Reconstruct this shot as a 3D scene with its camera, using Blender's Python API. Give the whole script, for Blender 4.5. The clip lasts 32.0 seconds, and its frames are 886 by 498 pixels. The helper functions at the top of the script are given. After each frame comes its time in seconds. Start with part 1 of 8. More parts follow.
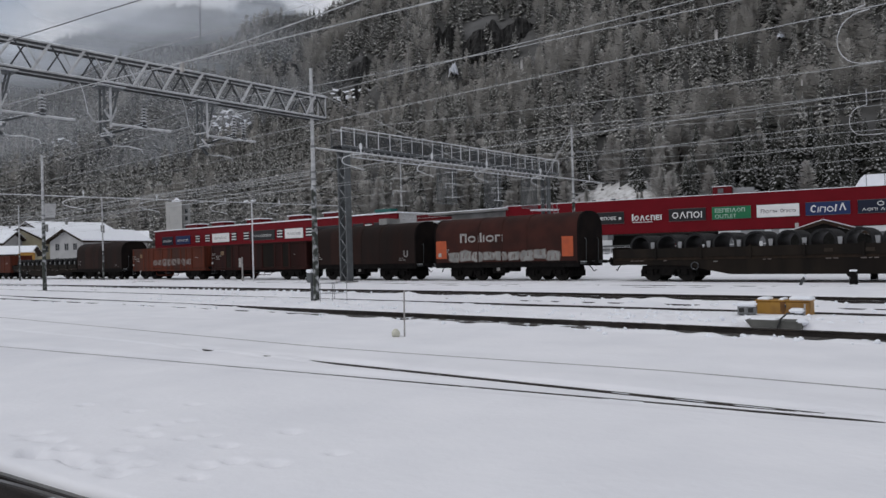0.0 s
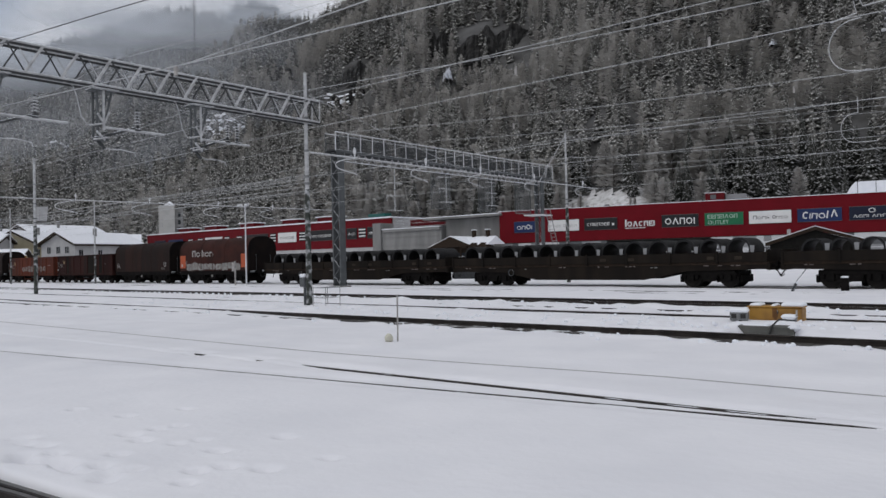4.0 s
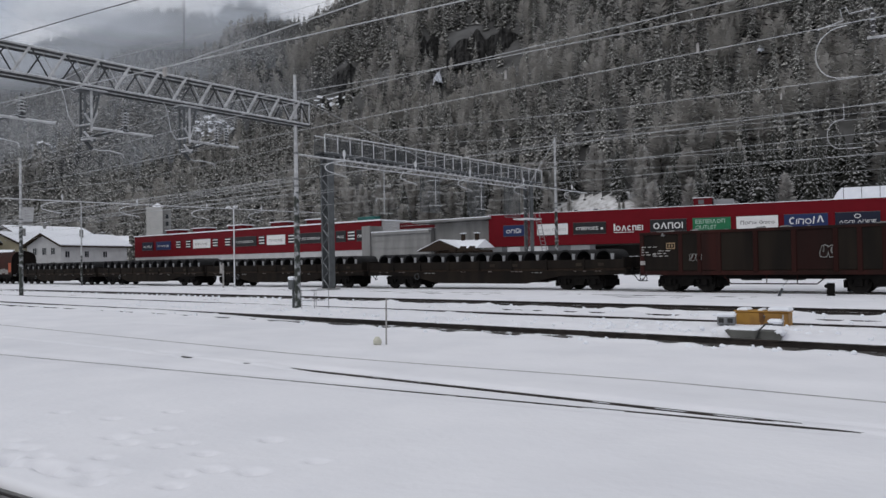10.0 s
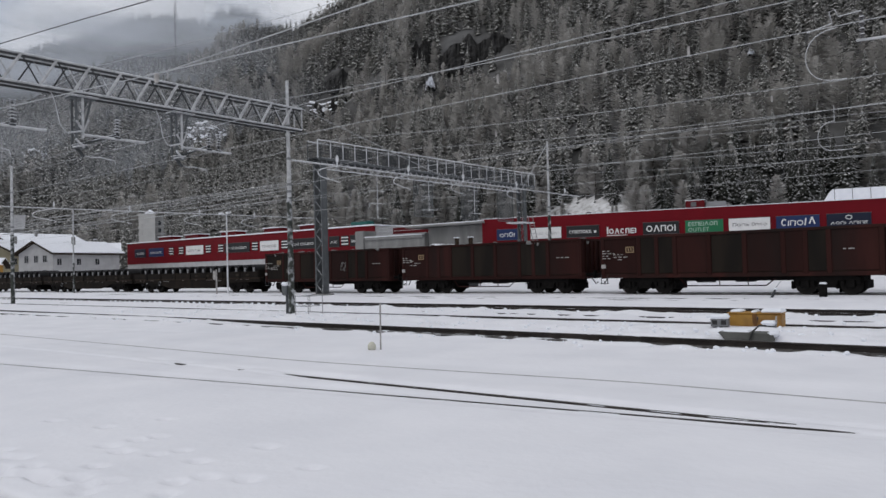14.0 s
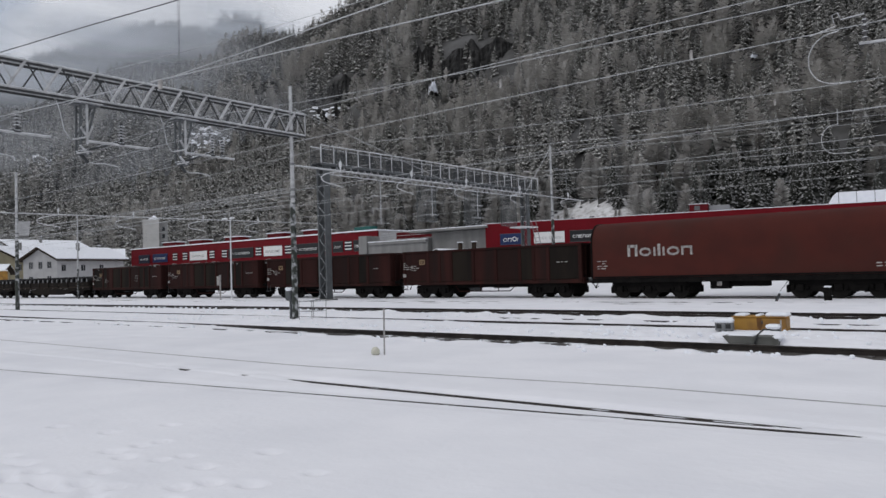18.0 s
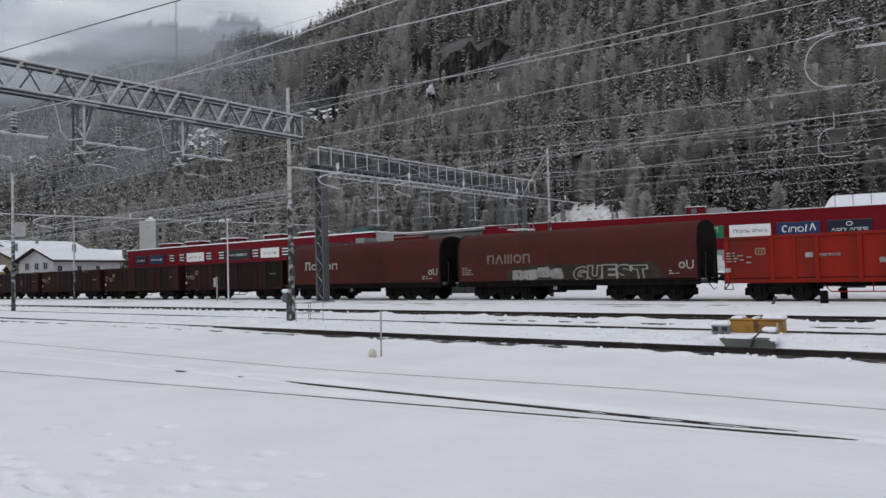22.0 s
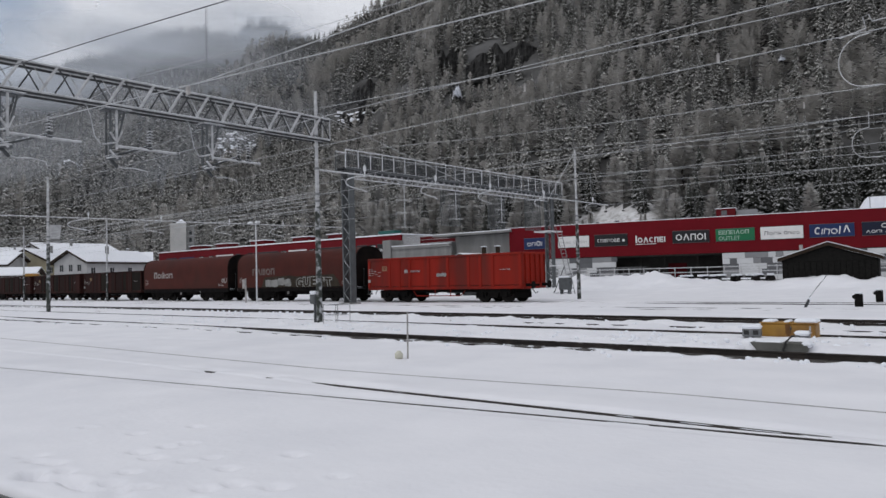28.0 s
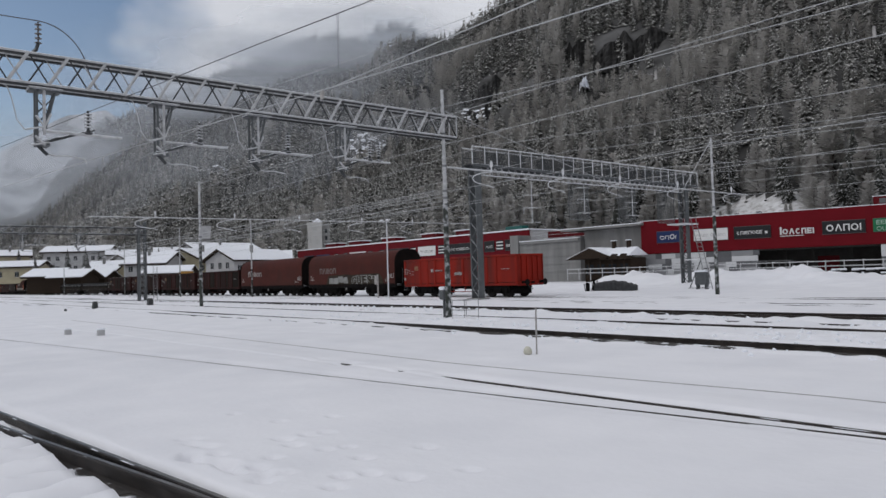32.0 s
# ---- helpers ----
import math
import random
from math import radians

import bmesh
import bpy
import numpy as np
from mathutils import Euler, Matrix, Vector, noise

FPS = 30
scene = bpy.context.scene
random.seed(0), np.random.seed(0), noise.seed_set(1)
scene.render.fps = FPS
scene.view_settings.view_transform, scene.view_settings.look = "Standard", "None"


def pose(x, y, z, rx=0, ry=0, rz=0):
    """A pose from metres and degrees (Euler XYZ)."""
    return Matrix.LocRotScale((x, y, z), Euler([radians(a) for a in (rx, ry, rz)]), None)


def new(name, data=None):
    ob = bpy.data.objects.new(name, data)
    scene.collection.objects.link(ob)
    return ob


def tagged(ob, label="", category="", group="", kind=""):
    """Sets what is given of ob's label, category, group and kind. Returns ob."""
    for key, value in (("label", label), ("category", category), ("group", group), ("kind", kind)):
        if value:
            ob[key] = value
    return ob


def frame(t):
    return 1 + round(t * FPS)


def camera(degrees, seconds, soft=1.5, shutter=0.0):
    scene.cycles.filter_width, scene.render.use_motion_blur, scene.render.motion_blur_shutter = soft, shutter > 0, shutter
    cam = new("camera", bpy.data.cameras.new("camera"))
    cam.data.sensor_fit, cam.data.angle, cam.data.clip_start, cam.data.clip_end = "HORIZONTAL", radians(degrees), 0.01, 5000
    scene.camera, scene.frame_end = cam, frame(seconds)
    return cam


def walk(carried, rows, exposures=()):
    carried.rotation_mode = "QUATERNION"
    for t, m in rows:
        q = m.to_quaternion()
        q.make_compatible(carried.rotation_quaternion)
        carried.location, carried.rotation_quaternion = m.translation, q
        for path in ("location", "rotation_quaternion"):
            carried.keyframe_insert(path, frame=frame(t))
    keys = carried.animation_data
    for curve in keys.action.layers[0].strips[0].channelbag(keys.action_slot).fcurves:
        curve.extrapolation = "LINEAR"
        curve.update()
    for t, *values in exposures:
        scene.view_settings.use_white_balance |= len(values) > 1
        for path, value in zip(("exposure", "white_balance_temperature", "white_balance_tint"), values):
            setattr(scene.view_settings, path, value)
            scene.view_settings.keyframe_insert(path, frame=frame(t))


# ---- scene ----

# ---- camera and its way: handheld on one spot, panning to the left at the end ----
EYE = (0.0, 0.0, 1.685)
cam = camera(63.15, 32.0)


def aim(yaw, pitch, roll):
    return Matrix.Translation(EYE) @ pose(0, 0, 0, 90 + pitch, 0, yaw) @ pose(0, 0, 0, 0, 0, roll)


walk(cam, [(t, aim(a, b, c)) for t, a, b, c in [
    (0.0, 40.12, 0.42, -1.55), (0.5, 40.01, 0.46, -1.59), (1.0, 39.92, 0.49, -1.58), (1.5, 39.83, 0.53, -1.49), (2.0, 39.77, 0.58, -1.52),
    (2.5, 39.71, 0.65, -1.57), (3.0, 39.67, 0.72, -1.44), (3.5, 39.62, 0.76, -1.36), (5.5, 39.53, 0.90, -1.21), (6.0, 39.50, 0.91, -1.13),
    (6.5, 39.43, 0.94, -1.18), (7.0, 39.39, 0.95, -1.07), (7.5, 39.32, 0.97, -1.00), (8.0, 39.22, 0.99, -1.08), (8.5, 39.09, 1.00, -1.09),
    (9.0, 38.99, 1.01, -1.07), (9.5, 38.87, 1.02, -1.00), (10.0, 38.73, 1.04, -1.03), (10.5, 38.63, 1.06, -1.04), (11.0, 38.58, 1.07, -1.12),
    (11.5, 38.50, 1.09, -1.19), (12.0, 38.45, 1.14, -1.10), (12.5, 38.39, 1.20, -1.11), (13.0, 38.32, 1.28, -1.14), (13.5, 38.27, 1.33, -1.28),
    (14.0, 38.22, 1.38, -1.51), (14.5, 38.20, 1.43, -1.61), (16.5, 38.15, 1.63, -1.65), (17.0, 38.22, 1.68, -1.79), (17.5, 38.53, 1.74, -1.85),
    (18.0, 38.48, 1.76, -1.71), (18.5, 38.41, 1.78, -1.68), (19.0, 38.41, 1.79, -1.65), (19.5, 38.40, 1.79, -1.64), (20.0, 38.41, 1.81, -1.68),
    (20.5, 38.42, 1.82, -1.63), (21.0, 38.40, 1.83, -1.63), (21.5, 38.31, 1.86, -1.55), (22.0, 38.25, 1.92, -1.57), (22.5, 38.25, 1.94, -1.61),
    (23.0, 38.25, 1.97, -1.64), (23.5, 38.25, 1.99, -1.55), (24.0, 38.25, 2.00, -1.55), (24.5, 38.26, 2.00, -1.55), (25.0, 38.28, 2.02, -1.51),
    (25.5, 38.27, 2.06, -1.57), (27.5, 38.77, 2.11, -1.39), (28.0, 40.35, 2.15, -1.48), (28.5, 41.92, 2.09, -1.72), (29.0, 43.01, 1.89, -1.92),
    (29.5, 44.20, 1.38, -1.97), (30.0, 45.15, 1.48, -1.76), (30.5, 46.48, 1.66, -1.61), (31.0, 47.82, 1.91, -1.58), (31.5, 49.18, 2.06, -1.58),
    (32.0, 50.47, 2.08, -1.78)]], [(0, -0.53), (9, -0.51), (16, -0.44), (27, -0.43), (30, -0.51), (32, -0.54)])

# ---- light: bright overcast with thin gaps towards the valley ----
SUN_AZ, SUN_EL = radians(215), radians(38)
world = bpy.data.worlds.new("world")
scene.world = world
world.use_nodes = True
wt = world.node_tree
wt.nodes.clear()


def wn(kind, **kw):
    n = wt.nodes.new(kind)
    for k, v in kw.items():
        n.inputs[k].default_value = v
    return n


w_out, w_bg, w_sky = wn("ShaderNodeOutputWorld"), wn("ShaderNodeBackground", Strength=0.13), wn("ShaderNodeTexSky")
w_sky.sky_type, w_sky.sun_disc, w_sky.sun_elevation, w_sky.sun_rotation = "NISHITA", False, SUN_EL, SUN_AZ
w_co = wn("ShaderNodeTexCoord")
w_map = wn("ShaderNodeMapping", Scale=(2.0, 2.0, 3.0))
w_noise = wn("ShaderNodeTexNoise", Scale=1.5, Detail=7.0, Roughness=0.55)
w_sep = wn("ShaderNodeSeparateXYZ")
w_ramp = wn("ShaderNodeValToRGB")
w_ramp.color_ramp.elements[0].position, w_ramp.color_ramp.elements[1].position = 0.39, 0.58
w_add = wn("ShaderNodeMath")
w_mul = wn("ShaderNodeMath")
w_mul.operation = "MULTIPLY_ADD"
w_mul.inputs[1].default_value, w_mul.inputs[2].default_value = 2.4, 2.12
w_tone = wn("ShaderNodeMix")
w_tone.data_type = "RGBA"
w_tone.inputs[6].default_value, w_tone.inputs[7].default_value = (5.2, 5.4, 5.9, 1), (9.65, 9.85, 10.5, 1)
w_mix = wn("ShaderNodeMix")
w_mix.data_type = "RGBA"
L = wt.links.new
L(w_co.outputs["Generated"], w_map.inputs[0])
L(w_map.outputs[0], w_noise.inputs["Vector"])
L(w_co.outputs["Generated"], w_sep.inputs[0])
L(w_sep.outputs[0], w_mul.inputs[0])
L(w_noise.outputs[0], w_add.inputs[0])
L(w_mul.outputs[0], w_add.inputs[1])
L(w_add.outputs[0], w_ramp.inputs[0])
L(w_noise.outputs[0], w_tone.inputs[0])
L(w_ramp.outputs[0], w_mix.inputs[0])
L(w_sky.outputs[0], w_mix.inputs[6])
L(w_tone.outputs[2], w_mix.inputs[7])
L(w_mix.outputs[2], w_bg.inputs[0])
L(w_bg.outputs[0], w_out.inputs[0])
sun = bpy.data.lights.new("sun", "SUN")
sun.energy, sun.angle, sun.color = 0.7, radians(25), (1.0, 0.97, 0.93)
new("sun", sun).matrix_world = pose(0, 0, 60, 90 - math.degrees(SUN_EL), 0, 180 - math.degrees(SUN_AZ))

# ---- materials ----
MATS = {}


def surface(name, c1, c2=None, scale=3.0, rough=0.7, metal=0.0, bump=0.3, fine=40.0, stain=None, stain_scale=0.6,
            stain_amount=0.5, frost=0.0, vary=0.0, streak=False, spec=0.25):
    """A surface with two scales of mottling, stains, fine relief and, with frost, snow lying on its upper faces."""
    m = bpy.data.materials.new(name)
    m.use_nodes = True
    MATS[name] = m
    nt = m.node_tree
    bs = nt.nodes["Principled BSDF"]
    lk = nt.links.new
    co = nt.nodes.new("ShaderNodeTexCoord")
    src = co.outputs["Object"]
    if streak:
        mp = nt.nodes.new("ShaderNodeMapping")
        mp.inputs["Scale"].default_value = (1, 1, 0.18)
        lk(src, mp.inputs[0])
        src = mp.outputs[0]

    def noise_node(s, detail=4.0):
        n = nt.nodes.new("ShaderNodeTexNoise")
        n.inputs["Scale"].default_value, n.inputs["Detail"].default_value = s, detail
        lk(src, n.inputs["Vector"])
        return n

    def mixed(fac, a, b):
        x = nt.nodes.new("ShaderNodeMix")
        x.data_type = "RGBA"
        for sock, val in ((x.inputs[0], fac), (x.inputs[6], a), (x.inputs[7], b)):
            if isinstance(val, (tuple, float, int)):
                sock.default_value = (*val, 1) if isinstance(val, tuple) and len(val) == 3 else val
            else:
                lk(val, sock)
        return x.outputs[2]

    def ramp(fac, lo, hi):
        r = nt.nodes.new("ShaderNodeMapRange")
        r.inputs[1].default_value, r.inputs[2].default_value = lo, hi
        lk(fac, r.inputs[0])
        return r.outputs[0]

    def times(a, k):
        x = nt.nodes.new("ShaderNodeMath")
        x.operation = "MULTIPLY"
        lk(a, x.inputs[0])
        if isinstance(k, float):
            x.inputs[1].default_value = k
        else:
            lk(k, x.inputs[1])
        return x.outputs[0]

    c2 = c2 or tuple(0.72 * v for v in c1)
    col = mixed(ramp(noise_node(scale).outputs[0], 0.35, 0.65), c1, c2)
    if stain:
        col = mixed(times(ramp(noise_node(stain_scale, 6.0).outputs[0], 0.48, 0.66), stain_amount), col, stain)
    if vary:
        inf = nt.nodes.new("ShaderNodeObjectInfo")
        col = mixed(times(inf.outputs["Random"], vary), col, tuple(0.45 * v for v in c1))
    geo = nt.nodes.new("ShaderNodeNewGeometry")
    if frost:
        sep = nt.nodes.new("ShaderNodeSeparateXYZ")
        lk(geo.outputs["Normal"], sep.inputs[0])
        up = times(ramp(sep.outputs[2], 0.35, 0.75), ramp(noise_node(2.2, 3.0).outputs[0], 0.62 - 0.4 * frost, 0.68 - 0.4 * frost))
        col = mixed(up, col, (0.82, 0.84, 0.88))
    lk(col, bs.inputs["Base Color"])
    bs.inputs["Metallic"].default_value = metal
    bs.inputs["Specular IOR Level"].default_value = spec
    rr = nt.nodes.new("ShaderNodeMapRange")
    rr.inputs[3].default_value, rr.inputs[4].default_value = max(0.05, rough - 0.12), min(1.0, rough + 0.12)
    fn = noise_node(fine)
    lk(fn.outputs[0], rr.inputs[0])
    lk(rr.outputs[0], bs.inputs["Roughness"])
    if bump:
        bp = nt.nodes.new("ShaderNodeBump")
        bp.inputs["Strength"].default_value, bp.inputs["Distance"].default_value = bump, 0.02
        lk(fn.outputs[0], bp.inputs["Height"])
        lk(bp.outputs[0], bs.inputs["Normal"])
    return m


SNOW = surface("snow", (0.797, 0.797, 0.828), (0.738, 0.741, 0.776), 0.7, 0.62, bump=0.35, fine=9.0)
SNOW_CAP = surface("snow_cap", (0.82, 0.84, 0.88), (0.76, 0.78, 0.83), 2.0, 0.6, bump=0.3, fine=12.0)
BALLAST = surface("wet_ballast", (0.035, 0.032, 0.03), (0.07, 0.063, 0.058), 6.0, 0.75, bump=0.9, fine=22.0, frost=0.25)
RAIL_STEEL = surface("rusty_rail", (0.05, 0.042, 0.038), (0.028, 0.025, 0.024), 4.0, 0.5, 0.5, 0.3, 60.0, frost=0.12)
FROSTED_RAIL = surface("frosted_rail", (0.40, 0.395, 0.395), (0.24, 0.235, 0.235), 4.0, 0.6, 0.1, 0.3, 60.0)
RAIL_HEAD = surface("rail_head", (0.22, 0.21, 0.2), (0.12, 0.11, 0.1), 5.0, 0.32, 0.8, 0.1, 60.0)
SLEEPER = surface("dark_sleeper", (0.08, 0.075, 0.07), (0.05, 0.047, 0.044), 3.0, 0.85, bump=0.5, frost=0.9)
GALV = surface("galvanised_steel", (0.21, 0.215, 0.22), (0.14, 0.145, 0.15), 5.0, 0.5, 0.3, 0.15, 50.0, frost=1.0)
RIMED = surface("rime_coated_tube", (0.70, 0.71, 0.73), (0.50, 0.51, 0.53), 4.0, 0.6, 0.0, 0.15, 50.0, frost=1.0)
TRUSS = surface("frosted_truss_steel", (0.50, 0.505, 0.515), (0.33, 0.335, 0.34), 5.0, 0.55, 0.1, 0.15, 50.0, frost=1.0)
GREY_STEEL = surface("grey_painted_steel", (0.105, 0.113, 0.118), (0.08, 0.086, 0.09), 3.0, 0.55, 0.2, 0.15, 50.0, frost=0.8)
DARK_STEEL = surface("dark_steel", (0.07, 0.075, 0.08), (0.045, 0.048, 0.05), 3.0, 0.55, 0.4, 0.2, 40.0, frost=0.5)
TRUSS_DARK = surface("bare_truss_steel", (0.055, 0.057, 0.06), (0.035, 0.037, 0.039), 5.0, 0.6, 0.2, 0.15, 50.0)
MAST_GREEN = surface("weathered_green_mast", (0.045, 0.052, 0.045), (0.03, 0.034, 0.03), 6.0, 0.6, 0.2, 0.25, 40.0,
                     (0.5, 0.51, 0.53), 4.5, 0.8, frost=0.6)
WIRE = surface("wire", (0.50, 0.51, 0.52), (0.36, 0.37, 0.38), 2.0, 0.5, 0.3, 0.0)
DARK_WIRE = surface("dark_wire", (0.12, 0.125, 0.13), (0.09, 0.09, 0.095), 2.0, 0.5, 0.3, 0.0)
INSULATOR = surface("brown_insulator", (0.10, 0.098, 0.10), (0.07, 0.068, 0.07), 5.0, 0.25, 0.0, 0.0, frost=1.0)
WAGON_BROWN = surface("faded_oxide_brown", (0.040, 0.0145, 0.0125), (0.022, 0.010, 0.009), 1.0, 0.72, bump=0.2, fine=25.0,
                      stain=(0.016, 0.012, 0.011), stain_scale=0.6, stain_amount=0.85, streak=True, vary=0.7, spec=0.06)
WAGON_DARK = surface("sooty_brown", (0.020, 0.016, 0.013), (0.012, 0.010, 0.009), 1.4, 0.75, bump=0.2, fine=25.0,
                     stain=(0.012, 0.011, 0.01), stain_scale=0.7, stain_amount=0.6, streak=True, spec=0.04)
WAGON_ORANGE = surface("rusted_orange_red", (0.105, 0.027, 0.015), (0.058, 0.020, 0.014), 1.2, 0.75, bump=0.25, fine=25.0,
                       stain=(0.04, 0.024, 0.02), stain_scale=0.8, stain_amount=0.8, streak=True, spec=0.08)
WAGON_RED = surface("fresh_traffic_red", (0.235, 0.014, 0.007), (0.165, 0.011, 0.006), 0.8, 0.55, bump=0.12, fine=25.0,
                    stain=(0.085, 0.018, 0.014), stain_scale=0.7, stain_amount=0.75, streak=True, spec=0.12)
HOOD_RED = surface("faded_red_tarpaulin", (0.068, 0.0185, 0.0145), (0.054, 0.0165, 0.0135), 0.8, 0.7, bump=0.25, fine=14.0,
                   stain=(0.042, 0.020, 0.016), stain_scale=0.35, stain_amount=0.45, spec=0.08)
HOOD_DARK = surface("grimy_brown_hood", (0.028, 0.0155, 0.013), (0.019, 0.0125, 0.011), 1.1, 0.72, bump=0.25, fine=14.0,
                    stain=(0.018, 0.014, 0.013), stain_scale=0.55, stain_amount=0.7, streak=True, spec=0.05)
HOOD_BROWN = surface("grimy_red_brown_hood", (0.050, 0.019, 0.0155), (0.030, 0.0145, 0.0125), 0.9, 0.72, bump=0.25, fine=14.0, spec=0.06)
HOOD_END = surface("black_end_wall", (0.013, 0.010, 0.009), (0.008, 0.007, 0.007), 1.5, 0.7, bump=0.2, spec=0.02)
BOGIE = surface("brake_dust_black", (0.012, 0.011, 0.0105), (0.007, 0.0065, 0.0065), 4.0, 0.8, 0.1, 0.3, 30.0, spec=0.03)
WHEEL = surface("wheel_steel", (0.024, 0.022, 0.021), (0.015, 0.014, 0.013), 5.0, 0.65, 0.3, 0.2, 40.0, spec=0.06)
COIL = surface("black_steel_pipe", (0.03, 0.03, 0.031), (0.02, 0.02, 0.021), 3.0, 0.6, 0.3, 0.2, 30.0, spec=0.06)
PAINT_WHITE = surface("weathered_white_paint", (0.40, 0.385, 0.37), (0.22, 0.21, 0.205), 6.0, 0.7, bump=0.1)
PAINT_GREY = surface("silver_spray_paint", (0.26, 0.26, 0.25), (0.16, 0.16, 0.155), 2.5, 0.6, bump=0.1)
PAINT_FADED = surface("faded_white_paint", (0.19, 0.165, 0.155), (0.11, 0.09, 0.083), 4.0, 0.7, bump=0.1)
EMBLEM = surface("yellowed_paint", (0.30, 0.21, 0.12), (0.20, 0.14, 0.085), 5.0, 0.7, bump=0.1)
PAINT_BLACK = surface("black_paint", (0.02, 0.02, 0.02), (0.03, 0.03, 0.03), 3.0, 0.6, bump=0.1)
ORANGE_PATCH = surface("orange_patch", (0.42, 0.085, 0.03), (0.33, 0.07, 0.03), 3.0, 0.6, bump=0.1)
FACADE_RED = surface("crimson_cladding", (0.128, 0.0055, 0.0105), (0.11, 0.005, 0.009), 0.5, 0.45, bump=0.05, fine=8.0, spec=0.08)
FACADE_DARK = surface("dark_red_cladding", (0.10, 0.008, 0.011), (0.08, 0.007, 0.010), 0.5, 0.5, bump=0.05, fine=8.0, spec=0.08)
PANEL_GREY = surface("fibre_panel", (0.25, 0.254, 0.262), (0.22, 0.224, 0.232), 0.8, 0.6, bump=0.1, vary=0.15)
PANEL_LIGHT = surface("pale_fibre_panel", (0.56, 0.57, 0.58), (0.50, 0.51, 0.52), 0.8, 0.6, bump=0.1, vary=0.15)
PANEL_DARK = surface("slate_fibre_panel", (0.115, 0.118, 0.125), (0.10, 0.103, 0.11), 0.8, 0.6, bump=0.1, vary=0.15)
CONCRETE = surface("grey_concrete", (0.23, 0.23, 0.225), (0.17, 0.17, 0.168), 0.8, 0.85, bump=0.4, fine=12.0,
                   stain=(0.12, 0.12, 0.115), stain_scale=0.3, stain_amount=0.6, streak=True)
PLASTER_WHITE = surface("white_plaster", (0.43, 0.43, 0.435), (0.36, 0.36, 0.365), 0.6, 0.85, bump=0.2, fine=12.0)
PLASTER_CREAM = surface("cream_plaster", (0.40, 0.36, 0.25), (0.34, 0.305, 0.215), 0.6, 0.85, bump=0.2, fine=12.0)
TROUGH = surface("dark_concrete", (0.13, 0.13, 0.122), (0.085, 0.086, 0.08), 3.0, 0.85, bump=0.4, fine=14.0)
TOWER_WALL = surface("pale_tower_render", (0.47, 0.46, 0.44), (0.40, 0.395, 0.38), 0.4, 0.85, bump=0.2)
BANK = surface("snowy_bank", (0.68, 0.68, 0.69), (0.54, 0.54, 0.54), 0.5, 0.75, bump=0.5, fine=2.0, stain=(0.16, 0.14, 0.12), stain_scale=0.9, stain_amount=0.5)
OVERPAINT = surface("olive_overpaint", (0.045, 0.038, 0.028), (0.03, 0.024, 0.02), 2.0, 0.75, bump=0.1, spec=0.05)
DARK_WOOD = surface("dark_stained_timber", (0.035, 0.024, 0.017), (0.022, 0.016, 0.012), 5.0, 0.75, bump=0.4, fine=18.0, spec=0.1)
HUT_WOOD = surface("tarred_planks", (0.014, 0.0135, 0.0125), (0.009, 0.0088, 0.0082), 5.0, 0.8, bump=0.4, fine=18.0, spec=0.05)
GLASS_DARK = surface("dark_window_glass", (0.03, 0.035, 0.04), (0.02, 0.023, 0.026), 1.0, 0.12, bump=0.0)
# deep shade under the hall is put into this dark colour
SHADE_IN = surface("shade_toned_interior", (0.05, 0.048, 0.045), (0.035, 0.033, 0.03), 1.0, 0.85, bump=0.1)
YELLOW_BOX = surface("ochre_painted_steel", (0.36, 0.195, 0.04), (0.28, 0.15, 0.035), 2.0, 0.5, bump=0.15, fine=20.0,
                     stain=(0.13, 0.065, 0.025), stain_scale=1.6, stain_amount=0.6)
RUST = surface("brown_rust", (0.16, 0.075, 0.025), (0.10, 0.05, 0.02), 9.0, 0.8, bump=0.3)
# floor colour is darkened to carry the shadow between the trees
FOREST_FLOOR = surface("darkened_forest_floor", (0.085, 0.084, 0.082), (0.045, 0.044, 0.042), 0.12, 0.9, bump=0.6, fine=1.2,
                       stain=(0.20, 0.20, 0.203), stain_scale=0.05, stain_amount=0.4)


